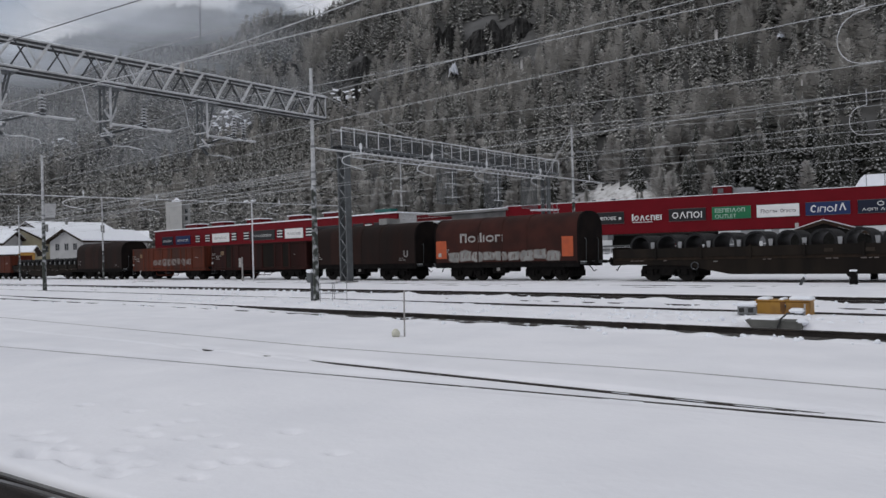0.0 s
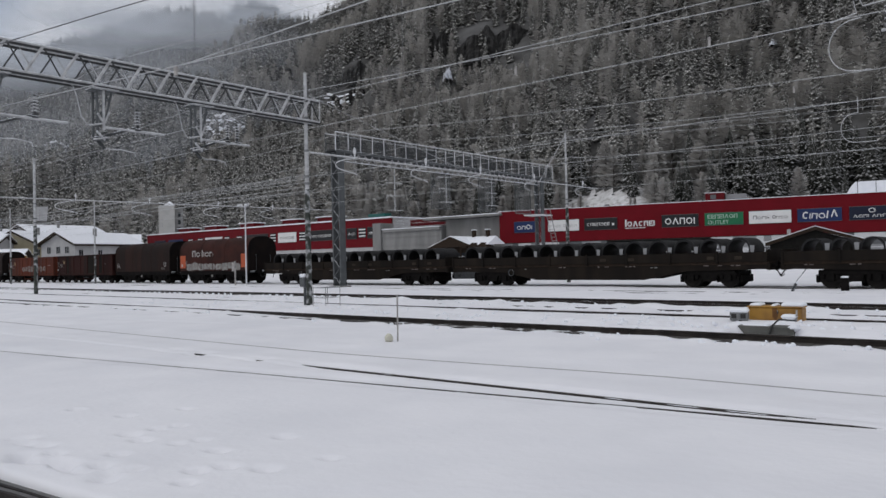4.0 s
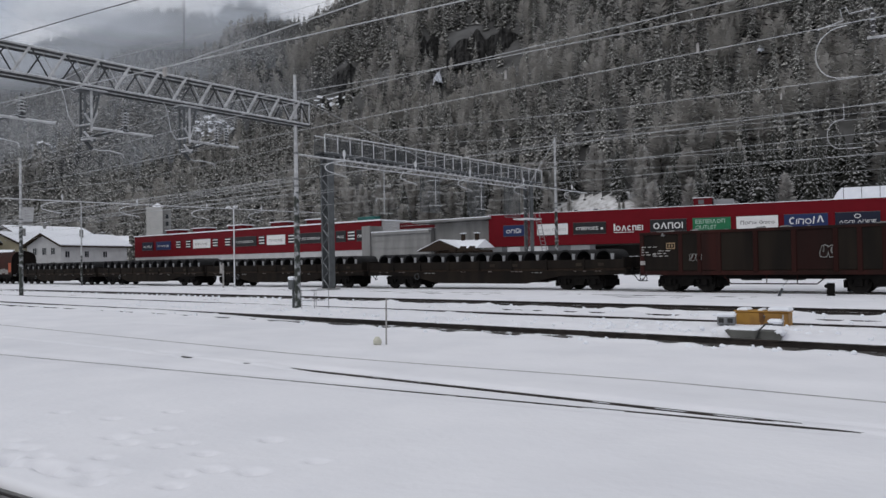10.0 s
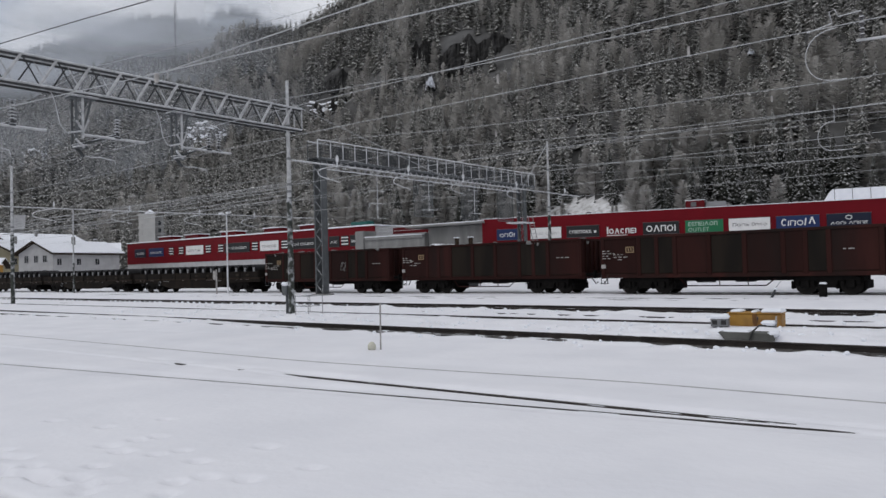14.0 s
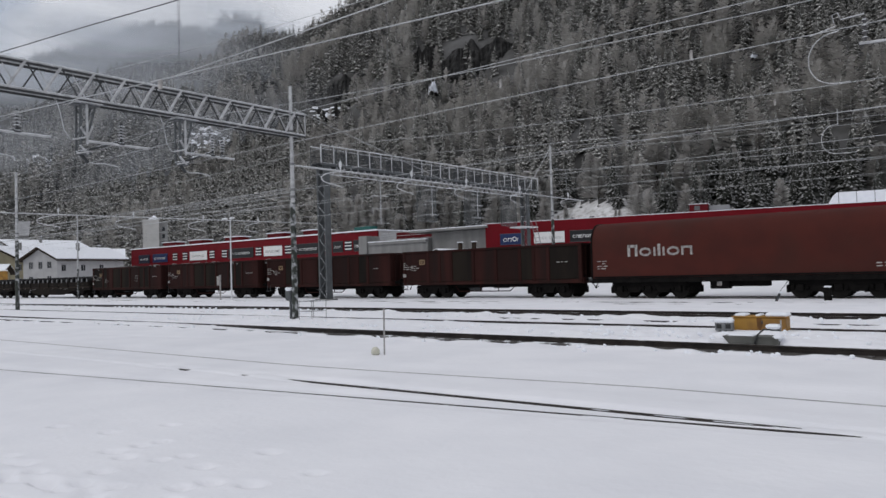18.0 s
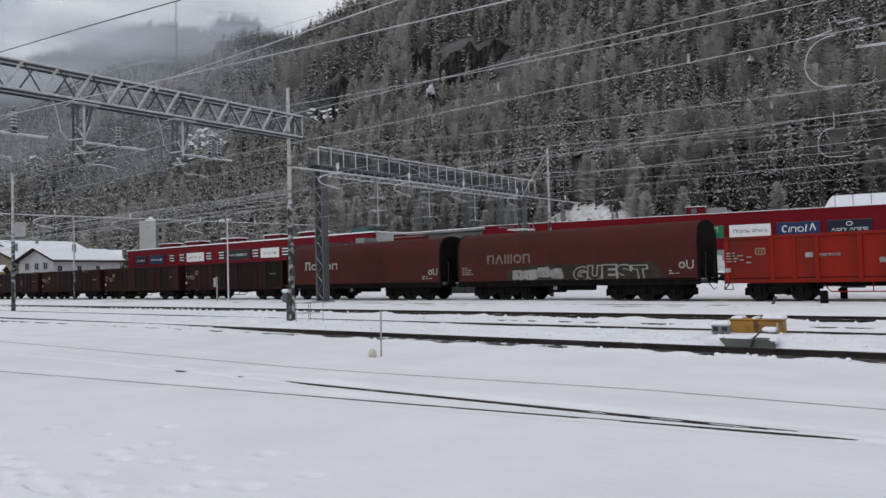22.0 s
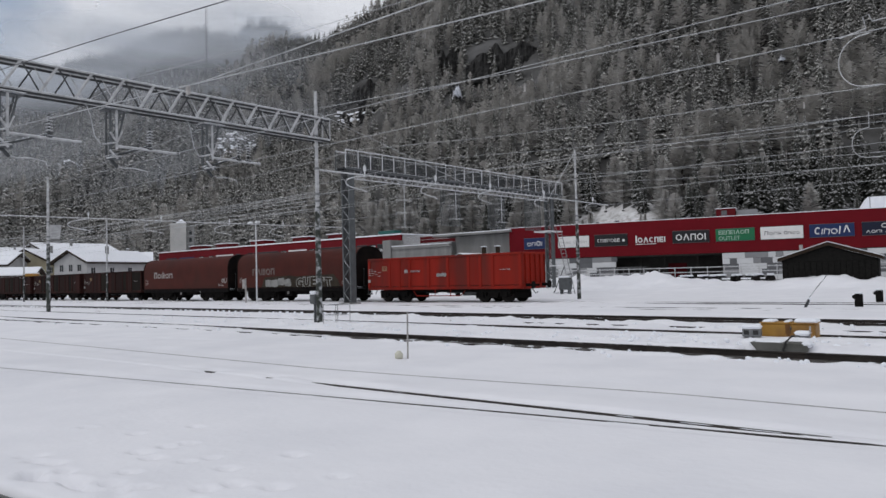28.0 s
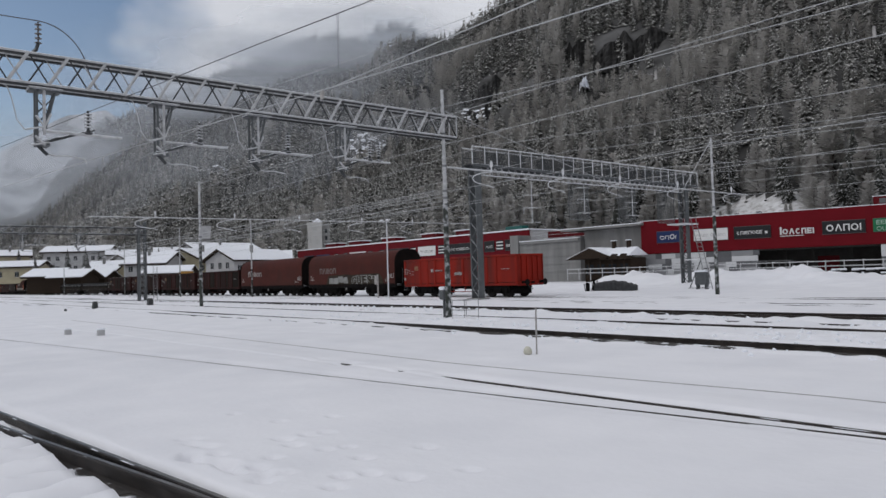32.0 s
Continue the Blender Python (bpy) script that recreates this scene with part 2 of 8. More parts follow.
def foliage(name, dark, mid, snow, grain, share, tint=0.35):
    """Twigs and needles: two greens, snow flecks of a given grain, and a tone of its own for every branch."""
    m = bpy.data.materials.new(name)
    m.use_nodes = True
    nt = m.node_tree
    bs, lk = nt.nodes["Principled BSDF"], nt.links.new
    co, geo = nt.nodes.new("ShaderNodeTexCoord"), nt.nodes.new("ShaderNodeNewGeometry")

    def node(scale, lo, hi, detail=3.0):
        n, r = nt.nodes.new("ShaderNodeTexNoise"), nt.nodes.new("ShaderNodeMapRange")
        n.inputs["Scale"].default_value, n.inputs["Detail"].default_value = scale, detail
        r.inputs[1].default_value, r.inputs[2].default_value = lo, hi
        lk(co.outputs["Object"], n.inputs["Vector"])
        lk(n.outputs[0], r.inputs[0])
        return r.outputs[0]

    def mixed(fac, a, b):
        x = nt.nodes.new("ShaderNodeMix")
        x.data_type = "RGBA"
        for sock, val in ((x.inputs[0], fac), (x.inputs[6], a), (x.inputs[7], b)):
            if isinstance(val, tuple):
                sock.default_value = (*val, 1)
            else:
                lk(val, sock)
        return x.outputs[2]

    col = mixed(node(grain * 0.16, 0.36, 0.64, 2.0), dark, mid)
    fleck = nt.nodes.new("ShaderNodeMath")
    fleck.operation = "MULTIPLY"
    lk(node(grain, 0.62 - 0.3 * share, 0.68 - 0.3 * share), fleck.inputs[0])
    spot = nt.nodes.new("ShaderNodeMapRange")
    spot.inputs[1].default_value, spot.inputs[2].default_value, spot.inputs[3].default_value, spot.inputs[4].default_value = tint, tint + 0.12, 0.0, 1.0
    lk(geo.outputs["Random Per Island"], spot.inputs[0])
    lk(spot.outputs[0], fleck.inputs[1])
    col = mixed(fleck.outputs[0], col, snow)
    lk(col, bs.inputs["Base Color"])
    bs.inputs["Roughness"].default_value, bs.inputs["Specular IOR Level"].default_value = 0.9, 0.1
    return m


NEEDLES = foliage("snow_dusted_needles", (0.105, 0.105, 0.097), (0.275, 0.272, 0.258), (0.40, 0.397, 0.39), 1.7, 0.25, 0.6)
NEEDLES_FAR = foliage("frosted_far_needles", (0.11, 0.11, 0.103), (0.275, 0.272, 0.26), (0.39, 0.387, 0.38), 1.1, 0.25, 0.6)
NEEDLES_EDGE = foliage("snow_laden_needles", (0.034, 0.036, 0.031), (0.080, 0.081, 0.075), (0.34, 0.34, 0.34), 20.0, 0.25, 0.6)
LARCH = foliage("frosted_larch_twigs", (0.42, 0.407, 0.388), (0.60, 0.584, 0.56), (0.68, 0.675, 0.66), 1.2, 0.35, 0.6)
LARCH_EDGE = foliage("hoary_larch_twigs", (0.40, 0.388, 0.37), (0.58, 0.565, 0.543), (0.68, 0.675, 0.66), 16.0, 0.35, 0.6)
TWIG_SNOW = surface("snow_on_twigs", (0.70, 0.69, 0.665), (0.47, 0.463, 0.446), 0.35, 0.7, bump=0.0)
DARK_CRAG = surface("dark_cliff", (0.030, 0.029, 0.028), (0.014, 0.014, 0.014), 0.25, 0.85, bump=0.8, fine=1.6, stain=(0.05, 0.049, 0.048), stain_scale=0.2, stain_amount=0.6)
PALE_CRAG = surface("pale_broken_rock", (0.30, 0.295, 0.29), (0.07, 0.068, 0.066), 0.5, 0.85, bump=0.8, fine=1.6, frost=0.5)
EDGE_SNOW = surface("snow_on_near_twigs", (0.50, 0.50, 0.505), (0.28, 0.28, 0.283), 9.0, 0.7, bump=0.0)
BARK = surface("bark", (0.06, 0.05, 0.042), (0.04, 0.033, 0.028), 4.0, 0.9, bump=0.5)
SIGN = {
    "blue": surface("blue_sign", (0.011, 0.024, 0.088), (0.010, 0.021, 0.075), 1.0, 0.4, bump=0.0),
    "navy": surface("navy_sign", (0.006, 0.009, 0.026), (0.005, 0.008, 0.022), 1.0, 0.4, bump=0.0),
    "white": surface("white_sign", (0.66, 0.66, 0.65), (0.6, 0.6, 0.6), 1.0, 0.4, bump=0.0),
    "black": surface("black_sign", (0.014, 0.014, 0.016), (0.011, 0.011, 0.012), 1.0, 0.4, bump=0.0),
    "teal": surface("teal_glazing", (0.02, 0.10, 0.09), (0.015, 0.08, 0.075), 1.0, 0.3, bump=0.0),
    "green": surface("green_sign", (0.012, 0.13, 0.055), (0.011, 0.115, 0.05), 1.0, 0.4, bump=0.0),
    "red": surface("red_sign", (0.36, 0.02, 0.028), (0.33, 0.018, 0.025), 1.0, 0.4, bump=0.0),
    "pale": surface("pale_grey_lettering", (0.42, 0.42, 0.42), (0.38, 0.38, 0.38), 1.0, 0.5, bump=0.0),
    "pale_green": surface("pale_green_lettering", (0.36, 0.47, 0.40), (0.32, 0.43, 0.36), 1.0, 0.5, bump=0.0),
    "grey": surface("grey_lettering", (0.12, 0.12, 0.12), (0.1, 0.1, 0.1), 1.0, 0.5, bump=0.0),
}


# ---- mesh helpers ----
class Geo:
    """Collects vertices and faces for one mesh."""

    def __init__(self):
        self.v, self.f = [], []

    def add(self, vs, fs):
        n = len(self.v)
        self.v += [tuple(p) for p in vs]
        self.f += [tuple(i + n for i in q) for q in fs]
        return self

    def box(self, c, s, ch=0.0, m=None):
        """A box at c of size s with edges cut off by ch."""
        h = [0.5 * a for a in s]
        ch = min(ch, 0.45 * min(s))
        mid, vs, fs = Vector(c), [], []
        signs = [(i, j, k) for i in (-1, 1) for j in (-1, 1) for k in (-1, 1)]
        if ch <= 0:
            vs = [Vector((a * h[0], b * h[1], d * h[2])) for a, b, d in signs]
            fs = [(0, 1, 3, 2), (4, 6, 7, 5), (0, 4, 5, 1), (2, 3, 7, 6), (0, 2, 6, 4), (1, 5, 7, 3)]
        else:
            at = {}
            for sg in signs:
                for k in range(3):
                    at[sg, k] = len(vs)
                    vs.append(Vector([sg[i] * (h[i] - (0 if i == k else ch)) for i in range(3)]))
            for k in range(3):
                a, b = [i for i in range(3) if i != k]
                for s1 in (-1, 1):
                    def corner(p, q):
                        sg = [0, 0, 0]
                        sg[k], sg[a], sg[b] = s1, p, q
                        return at[tuple(sg), k]
                    fs.append((corner(-1, -1), corner(1, -1), corner(1, 1), corner(-1, 1)))
                for p in (-1, 1):
                    for q in (-1, 1):
                        lo, hi = [0, 0, 0], [0, 0, 0]
                        lo[a], lo[b], hi[a], hi[b], lo[k], hi[k] = p, q, p, q, -1, 1
                        lo, hi = tuple(lo), tuple(hi)
                        fs.append((at[lo, a], at[hi, a], at[hi, b], at[lo, b]))
            for sg in signs:
                fs.append((at[sg, 0], at[sg, 1], at[sg, 2]))
            fixed = []
            for q in fs:
                nrm = (vs[q[1]] - vs[q[0]]).cross(vs[q[2]] - vs[q[0]])
                fixed.append(q if nrm.dot(sum((vs[i] for i in q), Vector())) > 0 else q[::-1])
            fs = fixed
        if m is not None:
            vs = [m @ p for p in vs]
        return self.add([mid + p for p in vs], fs)

    def tube(self, a, b, r, r2=None, n=8, cap=True):
        a, b = Vector(a), Vector(b)
        r2 = r if r2 is None else r2
        d = (b - a).normalized()
        x = d.orthogonal().normalized()
        y = d.cross(x)
        vs = []
        for p, rr in ((a, r), (b, r2)):
            vs += [p + (x * math.cos(2 * math.pi * i / n) + y * math.sin(2 * math.pi * i / n)) * rr for i in range(n)]
        fs = [(i, (i + 1) % n, n + (i + 1) % n, n + i) for i in range(n)]
        if cap:
            fs += [tuple(range(n - 1, -1, -1)), tuple(range(n, 2 * n))]
        return self.add(vs, fs)

    def path(self, pts, r, n=6):
        """One bent tube through the points."""
        pts = [Vector(p) for p in pts]
        k = len(pts)
        side = (pts[1] - pts[0]).orthogonal().normalized()
        vs = []
        for i, p in enumerate(pts):
            d = (pts[min(i + 1, k - 1)] - pts[max(i - 1, 0)]).normalized()
            side = (side - d * side.dot(d)).normalized()
            up = d.cross(side)
            vs += [p + (side * math.cos(2 * math.pi * j / n) + up * math.sin(2 * math.pi * j / n)) * r for j in range(n)]
        fs = [(i * n + j, i * n + (j + 1) % n, (i + 1) * n + (j + 1) % n, (i + 1) * n + j) for i in range(k - 1) for j in range(n)]
        fs += [tuple(range(n - 1, -1, -1)), tuple(range((k - 1) * n, k * n))]
        return self.add(vs, fs)

    def lathe(self, prof, n=20):
        """A profile of places along y and radii, turned round the y axis."""
        vs = [(r * math.cos(2 * math.pi * j / n), y, r * math.sin(2 * math.pi * j / n)) for y, r in prof for j in range(n)]
        fs = [(i * n + j, (i + 1) * n + j, (i + 1) * n + (j + 1) % n, i * n + (j + 1) % n) for i in range(len(prof) - 1) for j in range(n)]
        fs += [tuple(range(n)), tuple(range(len(prof) * n - 1, (len(prof) - 1) * n - 1, -1))]
        return self.add(vs, fs)

    def prism(self, poly, axis, lo, hi):
        """A polygon, given in the two other axes in order, drawn out along an axis."""
        n = len(poly)
        o = [i for i in range(3) if i != axis]
        vs = []
        for e in (lo, hi):
            for p in poly:
                q = [0, 0, 0]
                q[axis], q[o[0]], q[o[1]] = e, p[0], p[1]
                vs.append(q)
        fs = [(i, (i + 1) % n, n + (i + 1) % n, n + i) for i in range(n)]
        fs += [tuple(range(n - 1, -1, -1)), tuple(range(n, 2 * n))]
        area = sum(p[0] * q[1] - q[0] * p[1] for p, q in zip(poly, poly[1:] + poly[:1]))
        if (area < 0) != (axis == 1):
            fs = [q[::-1] for q in fs]
        return self.add(vs, fs)

    def ring(self, c, r, rin, w, axis=1, n=20):
        """A short pipe round an axis."""
        vs, fs = [], []
        o = [i for i in range(3) if i != axis]
        for i in range(n):
            t = 2 * math.pi * i / n
            for rr, e in ((r, -w / 2), (r, w / 2), (rin, w / 2), (rin, -w / 2)):
                q = [0, 0, 0]
                q[axis], q[o[0]], q[o[1]] = c[axis] + e, c[o[0]] + rr * math.cos(t), c[o[1]] + rr * math.sin(t)
                vs.append(q)
        for i in range(n):
            j = (i + 1) % n
            for k in range(4):
                k2 = (k + 1) % 4
                fs.append((4 * i + k, 4 * i + k2, 4 * j + k2, 4 * j + k))
        return self.add(vs, fs)

    def mesh(self, name, smooth=0):
        me = bpy.data.meshes.new(name)
        me.from_pydata(self.v, [], self.f)
        if smooth:
            me.polygons.foreach_set("use_smooth", [True] * len(me.polygons))
            me.set_sharp_from_angle(angle=radians(smooth))
        return me


def part(name, geo, material, parent=None, label="", smooth=0):
    me = geo.mesh(name, smooth) if isinstance(geo, Geo) else geo
    if not me.materials:
        me.materials.append(material)
    ob = new(name, me)
    ob.parent = parent
    return tagged(ob, label)


def thing(name, label, category, group="", m=None):
    ob = new(name)
    if m is not None:
        ob.matrix_basis = m
    return tagged(ob, label, category, group)


def lattice(x, y, s):
    """Smooth value noise over arrays of places, of grain s metres, from 0 to 1."""
    x, y = np.asarray(x, float) / s, np.asarray(y, float) / s
    xi, yi = np.floor(x), np.floor(y)
    u, v = x - xi, y - yi
    u, v = u * u * (3 - 2 * u), v * v * (3 - 2 * v)

    def h(a, b):
        q = np.sin(a * 127.1 + b * 311.7) * 43758.5453
        return q - np.floor(q)

    return (h(xi, yi) * (1 - u) + h(xi + 1, yi) * u) * (1 - v) + (h(xi, yi + 1) * (1 - u) + h(xi + 1, yi + 1) * u) * v


def ease(a, lo, hi):
    q = np.clip((np.asarray(a, float) - lo) / (hi - lo), 0, 1)
    return q * q * (3 - 2 * q)


def grid_mesh(name, xs, ys, zz):
    me = bpy.data.meshes.new(name)
    nx, ny = len(xs), len(ys)
    gx, gy = np.meshgrid(xs, ys)
    co = np.stack([gx, gy, zz], -1).reshape(-1, 3).astype(np.float32)
    i = (np.arange(ny - 1)[:, None] * nx + np.arange(nx - 1)[None, :]).ravel()
    quads = np.stack([i, i + 1, i + nx + 1, i + nx], -1).astype(np.int32)
    fill_mesh(me, co, quads.ravel(), 4)
    me.polygons.foreach_set("use_smooth", np.ones(len(quads), bool))
    return me


def fill_mesh(me, co, loops, per):
    n = len(loops) // per
    me.vertices.add(len(co))
    me.vertices.foreach_set("co", co.ravel())
    me.loops.add(len(loops))
    me.loops.foreach_set("vertex_index", loops)
    me.polygons.add(n)
    me.polygons.foreach_set("loop_start", np.arange(0, n * per, per, dtype=np.int32))
    me.update(calc_edges=True)


# ---- ground: one snow sheet with rail grooves, trodden places and ploughed heaps ----
TRAIN_Y = 36.45
GAUGE = 1.435


def near_rail(x):
    return 2.86 + 0.109 * np.minimum(x, 0)


def turnout_rail(x):
    return 8.0 + 0.1455 * np.minimum(x, 0)


def switch_blade(x):
    return near_rail(x) - 0.075 - 0.045 * np.maximum(-5.8 - x, 0)


def straight(y, lean=0.0):
    return lambda x: y + lean * np.minimum(x, 0)


def third_rail(x):
    return np.interp(x, [-60, -24, -11, -9.5, -7.35, -4.2], [8.5, 8.8, 8.9, 8.98, 9.19, 9.57])


def shown(lo=-400.0, hi=400.0, soft=4.0):
    return lambda x: ease(x, lo - soft, lo + soft) * (1 - ease(x, hi - soft, hi + soft))


def blade_span(x):
    """A closed stretch and, further out, a few dark dashes."""
    return shown(-9.5, -1.9, 0.9)(x) + shown(-12.45, -11.95, 0.15)(x) + 0.8 * shown(-10.65, -10.3, 0.12)(x) + 0.5 * shown(-13.5, -12.75, 0.2)(x)


RAILS = [  # line, depth of the groove, share that the snow hides, stretch that shows, half width of the groove
    (near_rail, 0.11, 0.0, shown(), 0.07), (lambda x: near_rail(x) - GAUGE, 0.15, 0.0, shown(), 0.12), (switch_blade, 0.13, 0.0, shown(), 0.07),
    (turnout_rail, 0.004, -0.1, lambda x: 0.90 + 0.10 * ease(x, -9.5, -6), 0.17), (straight(7.96, 0.035), 0.018, 0.06, blade_span, 0.14),
    (straight(14.0), 0.09, 0.04, shown(), 0.17), (straight(15.435), 0.09, 0.10, shown(), 0.17),
    (straight(19.6), 0.085, 0.02, shown(-400, -2.4, 0.5), 0.19), (straight(21.035), 0.02, 0.8, shown(), 0.06),
    (straight(24.0), 0.17, 0.03, shown(), 0.34), (straight(25.435), 0.15, 0.1, shown(), 0.2),
    (straight(30.1), 0.015, 1.2, shown(), 0.05), (straight(31.535), 0.015, 1.2, shown(), 0.05),
    (straight(TRAIN_Y - 0.7175), 0.07, 0.05, shown(), 0.10), (straight(TRAIN_Y + 0.7175), 0.07, 0.05, shown(), 0.10),
    (third_rail, 0.004, -0.1, shown(-60, 60), 0.45),
]


prng0 = random.Random(8)
PRINTS = []
for x0, y0 in ((-8.79, 3.78), (-7.91, 3.94), (-7.68, 4.54), (-7.04, 3.55), (-6.71, 3.49), (-7.02, 3.84), (-6.97, 4.02), (-6.19, 3.81), (-6.27, 3.61), (-5.64, 4.36), (-6.89, 2.77),
               (-6.37, 3.10), (-5.80, 2.94), (-5.32, 3.22), (-5.71, 3.68), (-5.23, 3.44), (-6.16, 2.84), (-4.7, 4.1), (-4.9, 3.6), (-5.1, 3.0)):
    PRINTS.append((x0, y0, prng0.uniform(0.06, 0.09), prng0.uniform(0.08, 0.125)))
for x0, y0, n, wide in ((-6.45, 2.62, 8, 0.22), (-6.9, 2.55, 6, 0.22), (-5.9, 2.75, 4, 0.25), (-7.6, 2.75, 4, 0.3)):
    # the trodden edge beside the rail
    PRINTS += [(x0 + prng0.uniform(-wide, wide), y0 + prng0.uniform(-0.5, 0.5) * wide, prng0.uniform(0.06, 0.10), prng0.uniform(0.05, 0.10)) for _ in range(n)]


def ground_z(x, y):
    z = -0.022 + 0.018 * (lattice(x, y, 2.3) - 0.5) + 0.07 * (lattice(x + 40, y, 7.0) - 0.5) * ease(y, 3, 6) * (1 - ease(y, 40, 50))
    z += 0.016 * (lattice(x, y + 9, 0.55) - 0.5) + 0.03
    for px, py, pr, pd in PRINTS:
        e = (((x - px) * 0.8 + (y - py) * 0.35) / pr) ** 2 + (((y - py) * 0.9 - (x - px) * 0.3) / (pr * 0.75)) ** 2
        z += 0.85 * pd * (0.25 * np.exp(-0.35 * e) - 1.25 * np.exp(-e))
    rough = ease(y, 15.8, 16.5) * (1 - ease(y, 17.9, 19.0)) + 0.8 * ease(y, 20.0, 20.5) * (1 - ease(y, 23.2, 23.8)) + 0.35 * ease(y, 24.3, 24.8) * (1 - ease(y, 34.5, 35.4))
    near = ease(x, -34, -18)
    z += rough * (0.25 + 0.75 * near) * (0.10 * lattice(x, y + 3, 0.40) + 0.10 * lattice(x, y, 0.9) + 0.07 * lattice(x, y + 8, 2.2) - 0.14 + 0.05 * near * ease(lattice(x + 2, y, 0.31), 0.5, 0.8) * ease(lattice(x, y + 1, 1.4), 0.35, 0.6))
    lip = (1 - ease(np.abs(y - 13.62), 0.0, 0.3)) * 0.05 * ease(lattice(x, y, 0.45), 0.25, 0.75)
    z += lip
    z -= 0.02 * (1 - ease(np.abs(y - 12.3 - 0.133 * np.minimum(x + 13.2, 0)), 0.05, 0.18)) * (1 - ease(x, -15, -12))
    for line, depth, hide, span, half in RAILS:
        d = np.abs(y - line(x))
        cover = ease(lattice(x + 170 * depth, y * 0 + 31 * hide, 1.3), hide - 0.10, hide + 0.10) * span(x)
        g = (1 - ease(d, half, half * 2.4)) * cover
        z = z * (1 - g) + (-depth) * g
        z += 0.02 * (1 - cover) * (1 - ease(d, 0.06, 0.14))
    trough = ease(y, 13.8, 13.95) * (1 - ease(y, 15.5, 15.7)) * ease(x, -27, -13)
    z = z * (1 - trough) - 0.15 * trough
    trough = ease(y, 23.7, 23.9) * (1 - ease(y, 25.4, 25.6)) * ease(x, -75, -45)
    z = z * (1 - trough) - 0.16 * trough
    pit = ease(y, 15.4, 15.5) * (1 - ease(y, 15.95, 16.1)) * ease(x, -5.3, -5.1) * (1 - ease(x, -3.8, -3.6))
    z = z * (1 - pit) - 0.17 * pit
    nr = near_rail(x)
    inside = ease(y, nr - GAUGE - 0.9, nr - GAUGE) * (1 - ease(y, nr - 0.42, nr - 0.2))
    z += inside * (0.095 * (2 * np.abs(np.sin((x + 0.25 * y) * np.pi / 0.6)) ** 0.38 - 1) - 0.075 + 0.08 * lattice(x, y, 0.24))
    rag = 0.20 + 0.25 * ease(x, -9.8, -7.4) + 0.16 * (lattice(x, y * 0 + 5, 0.28) - 0.5)
    ditch = ease(y, nr - rag - 0.04, nr - rag + 0.04) * (1 - ease(y, nr + 0.03, nr + 0.10)) * ease(x, -10.6, -9.2)
    z = z * (1 - ditch) - 0.30 * ditch
    heap = ease(y, 54, 62) * (1 - ease(y, 66, 74)) * ease(x, -56, -44) * (1 - 0.45 * ease(x + 0.41 * y, -3.0, 3.0)) * (1 - ease(x, -11, -6)) * (0.80 + 0.9 * (lattice(x, y, 5.0) - 0.45))
    heap += 0.35 * np.exp(-((x + 13.5) / 3.4) ** 2 - ((y - 61) / 3.0) ** 2) + 0.42 * np.exp(-((x + 26.9) / 2.6) ** 2 - ((y - 62) / 2.4) ** 2)
    heap += 0.6 * np.exp(-((x + 44) / 3.2) ** 2 - ((y - 61) / 2.4) ** 2)
    z += np.maximum(heap, 0) * (1 + 0.7 * (lattice(x, y, 1.1) - 0.5) + 0.35 * (lattice(x, y, 0.5) - 0.5))
    z += 0.16 * ease(y, 39, 43) * (1 - ease(y, 75, 80)) * (lattice(x, y, 2.2) - 0.4) * ease(x, -70, -50)
    return z


def spread(*runs):
    return np.unique(np.concatenate([np.arange(a, b, s) for a, b, s in runs]).round(4))


gx = spread((-4000, -600, 400), (-600, -160, 20), (-160, -60, 2.0), (-60, -30, 0.4), (-30, -10, 0.15), (-10, -4, 0.045), (-4, 3, 0.15), (3, 40, 3), (40, 600, 40), (600, 4001, 400))
gy = spread((-4000, -400, 400), (-400, -20, 20), (-20, 0, 1.0), (0, 2.2, 0.09), (2.2, 5.2, 0.045), (5.2, 6.6, 0.09), (6.6, 9.75, 0.035), (9.75, 10, 0.09), (10, 26.4, 0.11), (26.4, 40, 0.25), (40, 76, 0.7), (76, 140, 6), (140, 600, 40), (600, 4001, 400))
GX, GY = np.meshgrid(gx, gy)
ground = new("ground", grid_mesh("ground", gx, gy, ground_z(GX, GY)))
ground.data.materials.append(SNOW)
tagged(ground, "snow-covered railway yard ground with trodden patches", "snow ground", kind="structure")

# dark wet bed between the rails of the cleared track
bed = Geo()
for i in range(56):
    x0 = -32 + i * 0.65
    bed.box((x0 + 0.32, 14.72, -0.165 - 0.004 * (i % 3)), (0.64, 1.28, 0.10), 0.01)
for i in range(100):
    bed.box((-60 + i * 0.8, 24.72, -0.162 - 0.004 * (i % 3)), (0.79, 1.26, 0.10), 0.01)
for i in range(22):
    x0 = -11.0 + i * 0.4
    bed.box((x0, float(near_rail(x0)) - 0.25, -0.205 - 0.004 * (i % 3)), (0.40, 0.64, 0.10), 0.01)
tagged(part("ballast_bed", bed, BALLAST), "dark wet ballast between the cleared rails", "ballast", kind="structure")


